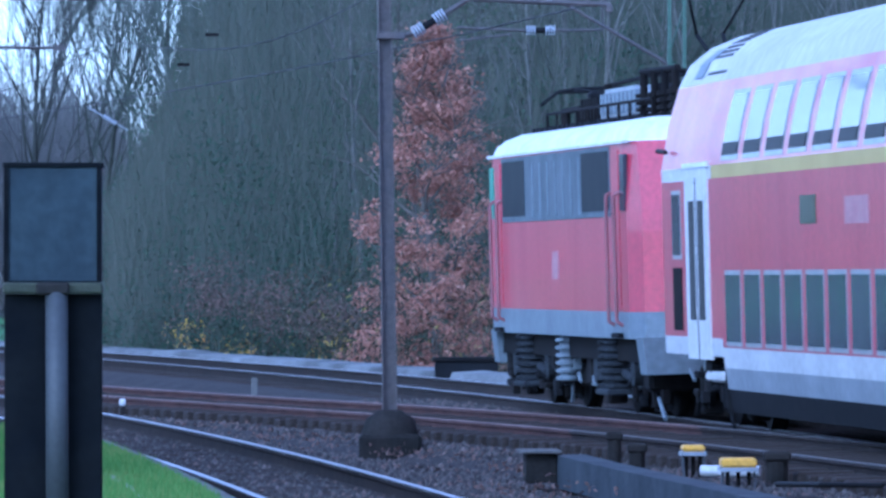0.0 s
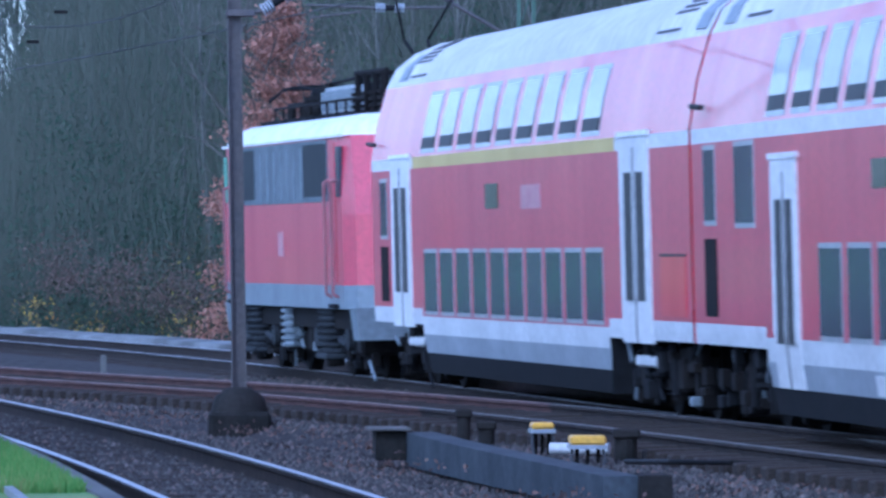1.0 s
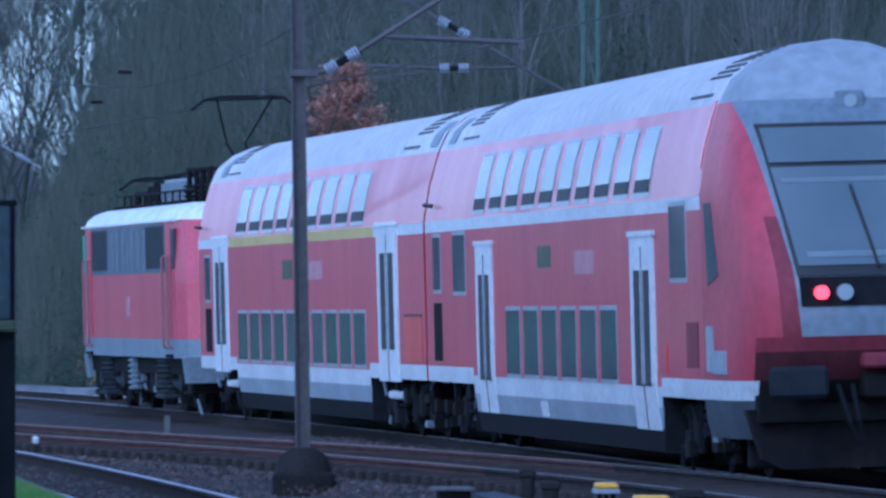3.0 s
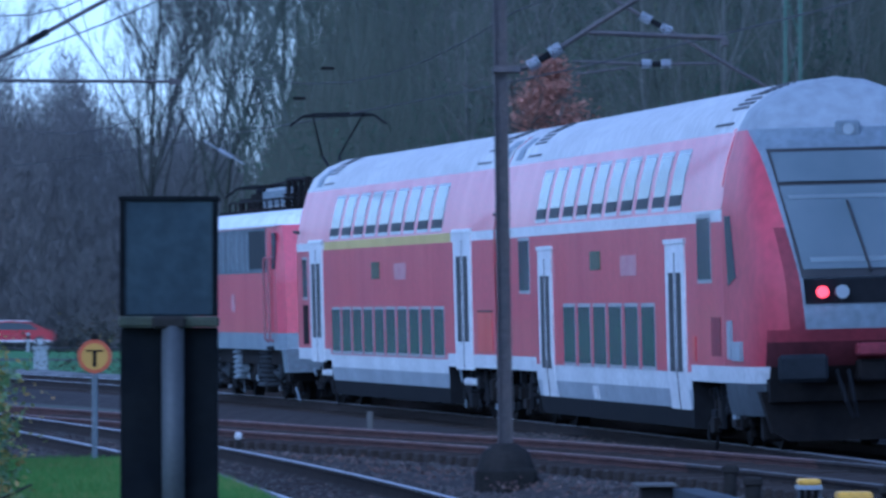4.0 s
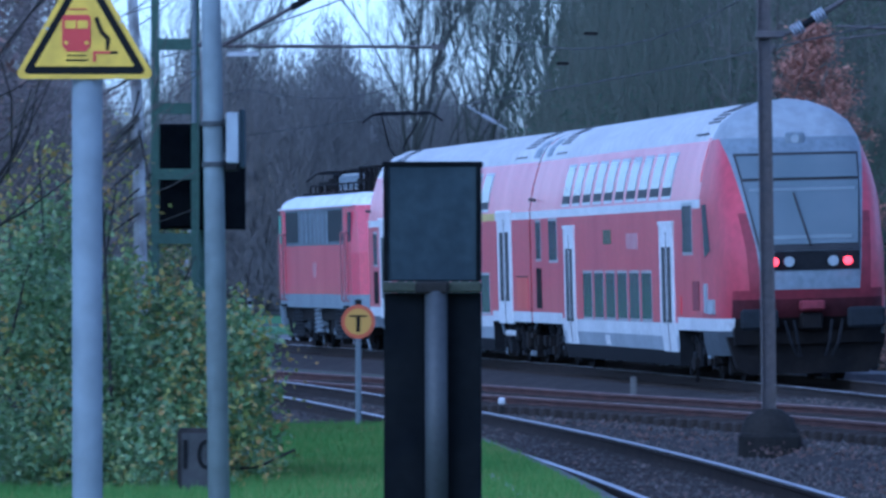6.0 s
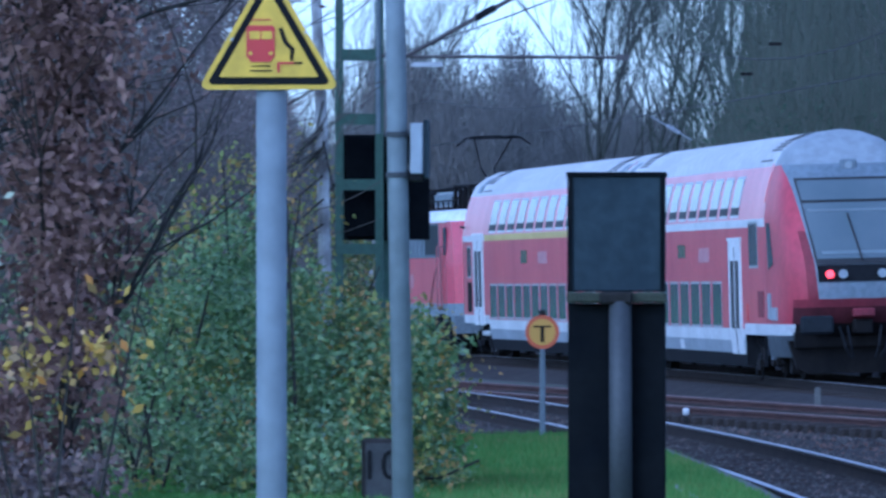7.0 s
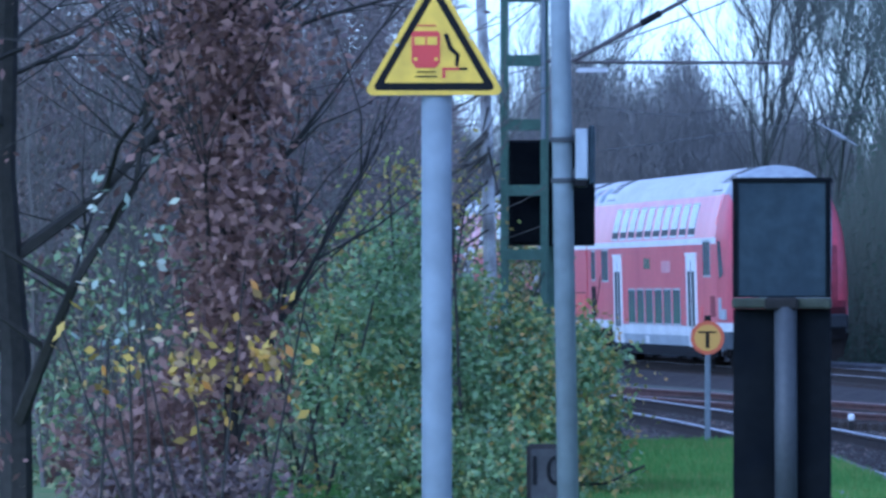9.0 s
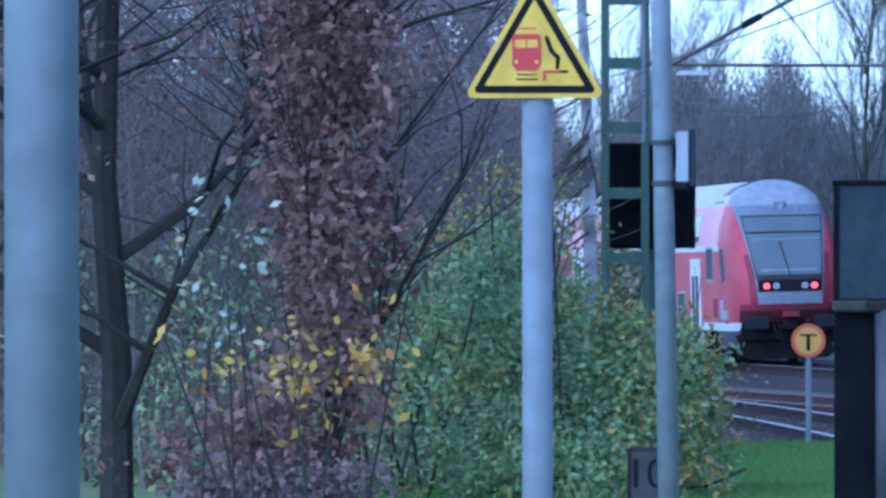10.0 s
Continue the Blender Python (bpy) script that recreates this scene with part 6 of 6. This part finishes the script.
def leaf_tris(centres, n, spread, size, rng):
    """n three-cornered leaves scattered round the centres."""
    return leaves(centres, n, spread, size, rng)[:, :3] + 0


def understory():
    """Thin stems, twigs and ivy of the wood, too many to count."""
    rng = np.random.default_rng(5)
    n = 120000
    y = 186 + 90 * rng.random(n)
    b = -0.012 + 0.15 * rng.random(n)
    x = b * y
    gx, gy = np.linspace(-6, 42, 97), np.linspace(180, 282, 69)
    grid = np.array([[height(float(p), float(q)) for p in gx] for q in gy])
    g = grid[np.clip(((y - 180) / 1.5).round().astype(int), 0, 68), np.clip(((x + 6) / 0.5).round().astype(int), 0, 96)]
    low = np.clip((b + 0.014) / 0.018, 0, 1)
    z = g + 9.0 * (0.3 + 0.7 * low) * rng.random(n) ** 1.1
    d = rng.normal(0, 0.22, (n, 3))
    d[:, 2] = rng.uniform(0.6, 1.2, n)
    tagged(quads("twig_thicket", slivers(np.stack([x, y, z], 1), d, rng.uniform(0.4, 2.2, n), rng.uniform(0.005, 0.014, n)), MOSSTWIG, 3), "tangle of bare brown twigs in the wood", "undergrowth", kind="stuff")
    # ivy and evergreen masses: rounded clumps heaped on one another
    cs = []
    for i in range(620):
        yy = 187 + 70 * rng.random()
        bb = -0.012 + 0.15 * rng.random()
        xx = bb * yy
        hh = height(xx, yy)
        top = (1.2 + 9.0 * rng.random() ** 2.0) * (0.35 + 0.65 * smooth(-0.016, 0.008, bb))
        rad = rng.uniform(0.6, 1.5)
        for k in range(int(top * 5) + 6):
            f = rng.random()
            q = rng.normal(0, 1, 2) * rad * (0.35 + 0.65 * math.sin(math.pi * min(f + 0.15, 1.0)))
            cs.append((xx + q[0], yy + q[1], hh - 0.1 + top * f))
    cs = np.array(cs)
    tagged(quads("ivy_mass", leaf_tris(cs, 470000, 0.36, 0.085, rng), IVY, 3), "dark green ivy and holly in the wood", "undergrowth", kind="stuff")
    # last yellowing leaves high on the bank, withered shrubs at its foot
    cs = np.stack([10.4 + rng.normal(0, 1.6, 90), 230 + rng.normal(0, 1.5, 90), 10.2 + rng.normal(0, 1.2, 90)], 1)
    tagged(quads("yellowing_foliage", leaf_tris(cs, 2600, 0.3, 0.07, rng), YGREEN2, 3), "sparse yellowing leaves on a tree of the bank", "foliage", kind="stuff")
    cs = []
    for xx, yy, zz, w, hh in ((1.9, 184.5, 1.0, 0.8, 0.55), (3.1, 184.5, 0.7, 0.7, 0.45), (0.3, 186, 1.3, 0.9, 0.6)):
        cs += [(xx + rng.normal(0, w * 0.6), yy + rng.normal(0, 0.5), zz + rng.normal(0, hh * 0.6)) for k in range(60)]
    tagged(quads("withered_shrubs", leaf_tris(np.array(cs), 5000, 0.15, 0.055, rng), BROWNL2, 3), "withered reddish-brown shrubs at the foot of the bank", "undergrowth", kind="stuff")
    cs = [(xx + rng.normal(0, 0.22), 182 + rng.normal(0, 0.3), zz + rng.normal(0, 0.2)) for xx, zz in ((-0.25, 0.35), (0.9, 0.1), (2.9, -0.1), (3.5, 0.05), (12.5, 0.4)) for k in range(12)]
    tagged(quads("yellow_leaves", leaf_tris(np.array(cs), 420, 0.12, 0.06, rng), YELLOWL, 3), "yellow leaves low along the wood's edge", "foliage", kind="stuff")
    # bushes along the foot of the bank
    cs = []
    for i in range(240):
        s = rng.uniform(10, 150)
        xx, yy, a = line3(s)
        o = 5.0 + 9 * rng.random()
        for k in range(5):
            cs.append((xx + o + rng.normal(0, 0.5), yy + rng.normal(0, 0.7), -0.3 + 1.9 * rng.random() ** 1.5 * (0.5 + o / 12)))
    cs = np.array(cs)
    tagged(quads("bramble_bank", leaf_tris(cs, 48000, 0.3, 0.075, rng), IVY2, 3), "brambles and withered shrubs along the bank", "undergrowth", kind="stuff")
    # thicket beyond the meadow: fine grey twigs, paled for haze, that thin out upwards
    n = 330000
    yy = rng.uniform(436, 470, n)
    az = rng.uniform(-0.17, 0.002, n)
    xx = az * yy
    top = 11.5 + 1.6 * np.sin(xx * 0.31) + 1.2 * np.sin(xx * 0.83 + 1.0) + 0.7 * np.sin(xx * 2.1) + rng.normal(0, 1.3, n)
    top += np.where(np.abs(az + 0.045) < 0.006, 2.5, 0.0)
    z = -0.4 + top * rng.random(n) ** 0.85
    d = rng.normal(0, 0.35, (n, 3))
    d[:, 2] = rng.uniform(0.4, 1.2, n)
    tagged(quads("far_thicket", slivers(np.stack([xx, yy, z], 1), d, rng.uniform(0.4, 1.6, n), rng.uniform(0.012, 0.032, n)), HAZETWIG, 3), "grey leafless thicket beyond the meadow, paled for haze", "undergrowth", kind="stuff")


MOSSTWIG = leafy("mossy twigs", [(0, (0.060, 0.068, 0.054)), (0.6, (0.085, 0.094, 0.074)), (1, (0.12, 0.122, 0.10))], 0.85, 0.1, 0, 0.6, 0.12)
YGREEN2 = leafy("pale yellow green leaves", [(0, (0.12, 0.14, 0.06)), (0.6, (0.20, 0.21, 0.08)), (1, (0.28, 0.25, 0.10))], 0.6, 0.2, 0.3)
BROWNL2 = leafy("faded reddish leaves", [(0, (0.10, 0.075, 0.065)), (0.6, (0.17, 0.12, 0.10)), (1, (0.24, 0.17, 0.14))], 0.8, 0.1, 0.3)
FANBARK = mat("grey olive bark", (0.072, 0.074, 0.068), (0.048, 0.050, 0.046), 1.2, 0.9, fine=12, spec=0.1, streak=(1, 1, 0.25))
IVY2 = leafy("bramble leaves", [(0, (0.022, 0.028, 0.016)), (0.4, (0.034, 0.04, 0.022)), (0.7, (0.055, 0.044, 0.03)), (0.95, (0.12, 0.09, 0.055)), (1, (0.26, 0.22, 0.06))])
# Paler than bare twigs: the far haze is mixed into this colour.
HAZETWIG = leafy("grey purple twigs paled for haze", [(0, (0.11, 0.112, 0.115)), (0.5, (0.155, 0.152, 0.15)), (0.85, (0.19, 0.178, 0.165)), (1, (0.26, 0.20, 0.135))], 0.9, 0.1, 0.2, 0.7, 0.06)


def leafy_tree(name, label, x, y, z, h, r, rng, shape, n, size, leaf, bark, seed, clump=0.14):
    ob = thing(name, label, "tree", pose(x, y, z))
    V, F, ends = tree_mesh(seed, h, r, 3, 0.6, 0.1, (26, 6, 3), 0.1)
    ends = np.array([e for e in ends if abs(e[0]) < shape(e[2] / h) * 1.3])
    grow(seed, V, F, bark, ob)
    cs = []
    for k in range(300):
        f = rng.random() ** 1.15
        w = shape(f)
        a = rng.random() * 6.283
        q = w * math.sqrt(rng.random())
        cs.append((q * math.cos(a), q * math.sin(a), h * f))
    cs = np.array(cs)
    quads("foliage", leaves(cs, n, (clump, clump, clump * 0.55), size, rng), leaf, 4, ob)
    return ob


def russet_tree():
    rng = np.random.default_rng(12)
    x, d = 5.021, 168.0
    h = 7.047 + 0.4
    leafy_tree("russet_tree", "slender tree full of withered russet leaves beside the line", x, d, -0.4, h, 0.1, rng,
               lambda f: 1.95 * (1 - f) ** 0.6 * min(1, 0.8 + f * 3) * (1 + 0.16 * math.sin(f * 31)) + 0.05, 30000, 0.045, ORANGEL, BARK, 77, 0.17)


def hedge():
    """Broad evergreen hedge in front of the lattice mast."""
    rng = np.random.default_rng(9)
    ob = thing("hedge", "green hedge with yellowing leaves beside the grass", "hedge", pose(-3.420, 54.0, 0.26))
    x0, x1 = -4.284 - -3.420, -2.214 - -3.420
    cs = []
    for k in range(1900):
        x = x0 + (x1 - x0) * rng.random()
        f = (x - x0) / (x1 - x0)
        if rng.random() > 0.12 + f / 0.3:
            continue
        top = float(np.interp(f, [0, 0.2, 0.42, 0.6, 0.8, 0.95, 1.0], [1.0, 1.8, 1.75, 1.36, 1.25, 1.12, 0.85])) + 0.35 * noise.noise((x * 2.2, 0, 1)) + rng.normal(0, 0.12)
        y = rng.uniform(-3.6, 1.3)
        if y < -2.2:
            top = 0.55 * top - 0.12
        z = -0.25 + (top + 0.25) * rng.random() ** 0.9
        if noise.noise((x * 3.1, y * 0.8, z * 2.4)) < -0.1 + 0.22 * max(0.0, 0.9 - z) * (1.2 - f):
            continue
        cs.append((x + rng.normal(0, 0.06), y * math.sqrt(max(0.1, 1 - abs(z / max(top, 0.1)) ** 3)), z))
    cs = np.array(cs)
    quads("foliage", leaves(cs[::2], 42000, 0.075, 0.028, rng), HEDGE, 4, ob)["label"] = "small green leaves"
    sel = cs[(cs[:, 0] > x0 + 0.72 * (x1 - x0)) | (np.sin(cs[:, 0] * 7 + cs[:, 2] * 4) > 0.55)]
    quads("yellow_foliage", leaves(sel, 8500, 0.13, 0.026, rng), YGREEN, 4, ob)["label"] = "yellowing leaves"
    high = np.stack([rng.uniform(x0 + 0.25, x0 + 1.0, 30), rng.uniform(-1.0, 0.8, 30), rng.uniform(1.75, 2.3, 30)], 1)
    quads("yellow_foliage", leaves(high, 380, 0.07, 0.026, rng), YGREEN, 4, ob)["label"] = "pale yellow sprays above the hedge"
    for k in range(22):
        x = x0 - 0.3 + (x1 - x0) * 0.75 * rng.random()
        a = np.array((x, rng.uniform(-2.2, 0.6), 0.0))
        b = a + np.array((rng.normal(0, 0.35), rng.normal(0, 0.3), rng.uniform(1.2, 2.4)))
        part("stem", rod(B(), a, b, 0.016, 5, 0.006), DBARK, ob)
    part("stem", pipe(B(), [(x1 - 0.5, -1.65, 0.372 - 0.26), (x1 + 0.05, -1.65, 0.421 - 0.26), (x1 + 0.3, -1.65, 0.538 - 0.26)], 0.010, 5), DBARK, ob, "bare twig sticking out")


YGREEN = leafy("yellowing hedge leaves", [(0, (0.22, 0.28, 0.07)), (0.5, (0.33, 0.32, 0.08)), (0.8, (0.38, 0.24, 0.07)), (1, (0.42, 0.32, 0.12))])


def thin_shrub(name, label, x, y, z, h, rng, n, w, bark, seed, leafm=None, nl=0, ls=0.03):
    """A multi-stemmed shrub of slender bare stems."""
    ob = thing(name, label, "shrub", pose(x, y, z))
    for k in range(n):
        V, F, ends = tree_mesh(seed + k, h * rng.uniform(0.7, 1.1), 0.022, 3, 0.45, 0.15, (10, 5, 3), 0.2)
        lean = rng.normal(0, 0.16, 2)
        off = rng.normal(0, w, 2)
        V = np.array(V)
        V[:, 0] += off[0] + lean[0] * V[:, 2]
        V[:, 1] += off[1] + lean[1] * V[:, 2]
        raw("stem", V, F, bark, ob)
        if leafm and nl:
            e = ends.copy()
            e[:, 0] += off[0] + lean[0] * e[:, 2]
            e[:, 1] += off[1] + lean[1] * e[:, 2]
            quads("foliage", leaves(e, nl // n, 0.10, ls, rng), leafm, 4, ob)
    return ob


def left_thicket():
    rng = np.random.default_rng(33)
    # gnarled bare tree
    x = -6.119
    V, F, ends = tree_mesh(53, 7.5, 0.125, 4, 0.62, 0.1, (20, 8, 5, 3), 0.05, 0.3)
    ob = thing("gnarled_tree", "dark gnarled bare tree with crooked limbs in the thicket", "tree", pose(x, 52.0, 0.0))
    grow(53, V, F, DBARK, ob)
    quads("foliage", leaves(ends, 1500, 0.12, 0.04, rng), BROWNL, 4, ob)["label"] = "few withered leaves"
    # brown beech
    x = -4.495
    ob = thing("beech_shrub", "beech shrub hung with withered dark brown leaves", "shrub", pose(x, 50.0, 0.1))
    V, F, ends = tree_mesh(71, 4.6, 0.055, 3, 0.28, 0.1, (16, 6, 4), 0.4)
    grow(71, V, F, DBARK, ob)
    cs = []
    for k in range(520):
        f = rng.random()
        z = 0.2 + 4.6 * f
        w = float(np.interp(z, [0, 0.7, 1.2, 2.0, 3.2, 4.6], [0.6, 0.55, 0.26, 0.34, 0.42, 0.38]))
        cx = float(np.interp(z, [0, 0.7, 1.2, 2.0, 3.2, 4.6], [-0.55, -0.45, 0.0, 0.02, 0.0, -0.2]))
        cs.append((cx + w * rng.normal(0, 0.62), rng.normal(0, 0.4), z))
    quads("foliage", leaves(cs, 10500, (0.08, 0.08, 0.10), 0.042, rng), BROWNL, 4, ob)["label"] = "withered dark brown leaves"
    # yellow and pale leaves low in the thicket
    x0 = -4.894
    ob = thing("maple_shrub", "low shrub with bright yellow and orange autumn leaves", "shrub", pose(x0, 48.0, 0.1))
    cs = []
    for k in range(120):
        f = rng.random()
        cs.append((-0.45 + 1.5 * f, rng.normal(-0.3, 0.3), 1.119 - 0.1 + rng.normal(0.06 * f, 0.20)))
    cs = np.array(cs)
    quads("foliage", leaves(cs[:30], 180, 0.10, 0.042, rng), YELLOWL, 4, ob)["label"] = "yellow and orange leaves"
    quads("foliage", leaves(np.array([(-4.070 - x0, -0.4, 1.293 - 0.1), (-4.491 - x0, -0.4, 1.154 - 0.1)]), 46, 0.06, 0.052, rng), YELLOWL, 4, ob)
    pale = np.array([(-5.209 - x0 + 0.5 * rng.random(), rng.normal(-0.3, 0.3), 1.293 - 0.1 + 1.15 * rng.random()) for k in range(30)])
    quads("pale_foliage", leaves(pale, 55, 0.08, 0.036, rng), PALEL, 4, ob)["label"] = "pale faded green leaves"
    for k in range(9):
        a = (-0.4 + 1.4 * rng.random(), rng.normal(0, 0.3), 0)
        b = (a[0] + rng.normal(0, 0.3), a[1], 1.3 + rng.random() * 0.5)
        part("stem", rod(B(), a, b, 0.012, 5, 0.005), DBARK, ob)
    # slender shrubs and green undergrowth
    for px, d, h, seed in ((-4.475, 58.0, 2.7, 200), (-5.054, 62.0, 3.0, 220), (-5.996, 56.0, 3.6, 240), (-5.561, 57.0, 3.8, 260), (-6.643, 60.0, 4.2, 280), (-7.187, 58.0, 4.2, 300), (-5.241, 72.0, 3.6, 320), (-6.356, 74.0, 4.6, 340), (-7.830, 60.0, 4.4, 360)):
        thin_shrub("bare_shrub", "bare multi-stemmed shrub with grey-brown twigs", px, d, 0.0, h, rng, 5, 0.22, BARK, seed)
    cs = []
    for k in range(700):
        xx = -4.367 - (-4.367 - -7.522) * rng.random() ** 2.2
        cs.append((xx, 58 + rng.normal(0, 2.0), 0.1 + 2.0 * rng.random() ** 1.4))
    tagged(quads("green_undergrowth", leaves(cs, 13000, 0.12, 0.036, rng), HEDGE2), "green and brown undergrowth between the shrubs", "undergrowth", kind="stuff")
    cs = []
    for k in range(500):
        xx = -8.775 + (-4.751 - -8.775) * rng.random() ** 1.2
        cs.append((xx, 63 + rng.normal(0, 1.5), 0.1 + 5.2 * rng.random()))
    tagged(quads("brown_undergrowth", leaves(cs, 24000, 0.22, 0.04, rng), TWIGL2), "withered brown leaves and twigs in the thicket", "undergrowth", kind="stuff")
    # heap of withered stalks in front of the shrubs
    cs = []
    for k in range(260):
        xx = -5.390 + (-4.209 - -5.390) * rng.random()
        cs.append((xx, 49.3 + rng.normal(0, 0.35), -0.05 + 0.62 * rng.random()))
    tagged(quads("withered_heap", leaves(cs, 5200, (0.09, 0.09, 0.07), 0.034, rng), TWIGL2), "heap of withered purple-brown stalks and leaves", "undergrowth", kind="stuff")
    n = 62000
    x = np.array(rng.uniform(-9.050, -4.05, n))
    y = rng.uniform(62, 84, n)
    z = 0.0 + 6.5 * rng.random(n) ** 0.9
    L = rng.uniform(0.15, 0.6, n)
    d = rng.normal(0, 0.8, (n, 3))
    d[:, 2] = rng.uniform(-0.2, 1.0, n)
    d /= np.linalg.norm(d, axis=1)[:, None]
    base = np.stack([x * y / 66, y, z], 1)
    side = np.cross(d, (0, 1, 0.01))
    side /= np.linalg.norm(side, axis=1)[:, None]
    w = rng.uniform(0.003, 0.009, n)[:, None]
    tagged(quads("twig_tangle", np.stack([base - side * w, base + side * w, base + d * L[:, None]], 1), PTWIG, 3), "tangle of bare purple-brown twigs", "undergrowth", kind="stuff")


PTWIG = leafy("purple brown twigs", [(0, (0.11, 0.094, 0.094)), (0.6, (0.20, 0.168, 0.162)), (1, (0.29, 0.245, 0.225))], 0.85, 0.1, 0, 0.5, 0.5)
PALEL = leafy("pale faded leaves", [(0, (0.24, 0.30, 0.22)), (0.5, (0.36, 0.42, 0.33)), (0.85, (0.42, 0.42, 0.28)), (1, (0.48, 0.50, 0.44))])
HEDGE2 = leafy("mixed undergrowth leaves", [(0, (0.09, 0.085, 0.06)), (0.35, (0.16, 0.22, 0.10)), (0.7, (0.24, 0.33, 0.16)), (0.9, (0.36, 0.33, 0.16)), (1, (0.46, 0.38, 0.20))])
TWIGL2 = leafy("brown thicket leaves", [(0, (0.10, 0.08, 0.08)), (0.5, (0.17, 0.13, 0.12)), (0.9, (0.24, 0.17, 0.145)), (1, (0.30, 0.22, 0.16))], 0.85)


def mast_shrub():
    """Loose yellowing shrub round the foot of the lattice mast."""
    rng = np.random.default_rng(61)
    ob = thing("mast_shrub", "loose shrub with green and yellowing leaves round the mast", "shrub", pose(-4.02, 77.0, -0.4))
    cs = []
    for k in range(150):
        z = 2.5 * rng.random() ** 0.8
        w = 0.42 * (1.0 - 0.25 * z / 2.5)
        cs.append((rng.uniform(-w, w), rng.normal(0, 0.35), z))
    cs = np.array(cs)
    quads("foliage", leaves(cs, 5200, 0.09, 0.032, rng), HEDGE2, 4, ob)["label"] = "dull green leaves"
    quads("yellow_foliage", leaves(cs[cs[:, 2] > 0.9], 1500, 0.1, 0.032, rng), YGREEN, 4, ob)["label"] = "yellowing leaves"
    for k in range(12):
        a = rng.normal(0, 0.2, 2)
        part("stem", rod(B(), (a[0], a[1], 0), (a[0] * 1.8, a[1] * 1.5, rng.uniform(1.6, 2.6)), 0.014, 5, 0.005), DBARK, ob)


def fallen_leaves():
    """Drifts of fallen leaves on the ballast between the near track and the crossover."""
    rng = np.random.default_rng(44)
    cs = []
    while len(cs) < 260:
        yy = rng.uniform(56, 104)
        a, b = line1(yy)[0], line2(yy)[0]
        xx = a + 0.9 + (b - a - 2.2) * rng.random()
        if noise.noise((xx * 0.9, yy * 0.22, 2)) > 0.08:
            cs.append((xx, yy, -0.215))
    q = leaves(cs, 1500, (0.35, 0.8, 0.01), 0.026, rng)
    tagged(quads("fallen_leaves", q, LITTER), "drifts of fallen reddish-brown leaves on the ballast", "leaves", kind="stuff")


LITTER = leafy("fallen leaves", [(0, (0.075, 0.052, 0.046)), (0.5, (0.12, 0.078, 0.066)), (0.9, (0.17, 0.108, 0.088)), (1, (0.24, 0.18, 0.14))], 0.85)


def birch():
    """Slim birches: white stems with dark knots, dark twigs and a few last leaves."""
    for k, (px, d, s, seed) in enumerate(((-4.02, 71.0, 0.8, 91), (-4.36, 84.0, 0.9, 93))):
        V, F, ends = tree_mesh(seed, 13.0, 0.095, 4, 0.35, 0.5, (14, 6, 4, 3), 0.2, 0.5)
        ob = thing("birch_tree", "white-barked birch tree with dark knots, nearly bare", "tree", pose(px, d, -0.3))
        for nm, me in split_mesh(seed, np.array(V) * s, F, BIRCH):
            if nm == "crown":
                me.materials[0] = DBARK
            new(nm, me).parent = ob
        rng = np.random.default_rng(3 + k)
        low = np.stack([rng.normal(-0.45, 0.16, 40), rng.normal(0, 0.4, 40), rng.uniform(2.0, 3.4, 40)], 1)
        for e in low[:14]:
            part("twig", rod(B(), (0, 0, e[2] + 0.5), e, 0.012, 5, 0.004), DBARK, ob)
        quads("foliage", leaves(low, 420, 0.16, 0.035, rng), YGREEN, 4, ob)["label"] = "last yellow leaves"


bare_wood()
understory()
russet_tree()
hedge()
left_thicket()
birch()
mast_shrub()
fallen_leaves()


# ---- what moves ----
def motions():
    for ob, u, half in COACHES:
        walk(ob, [(k / 2, vehicle_pose(k / 2, u, half)) for k in range(21)])

    walk(CAR, [(t, pose(-19.2 + 13.6 * (t - 3.8), 427.5, -0.28, 0, 0, 180)) for t in (0, 3, 6, 10)])


motions()
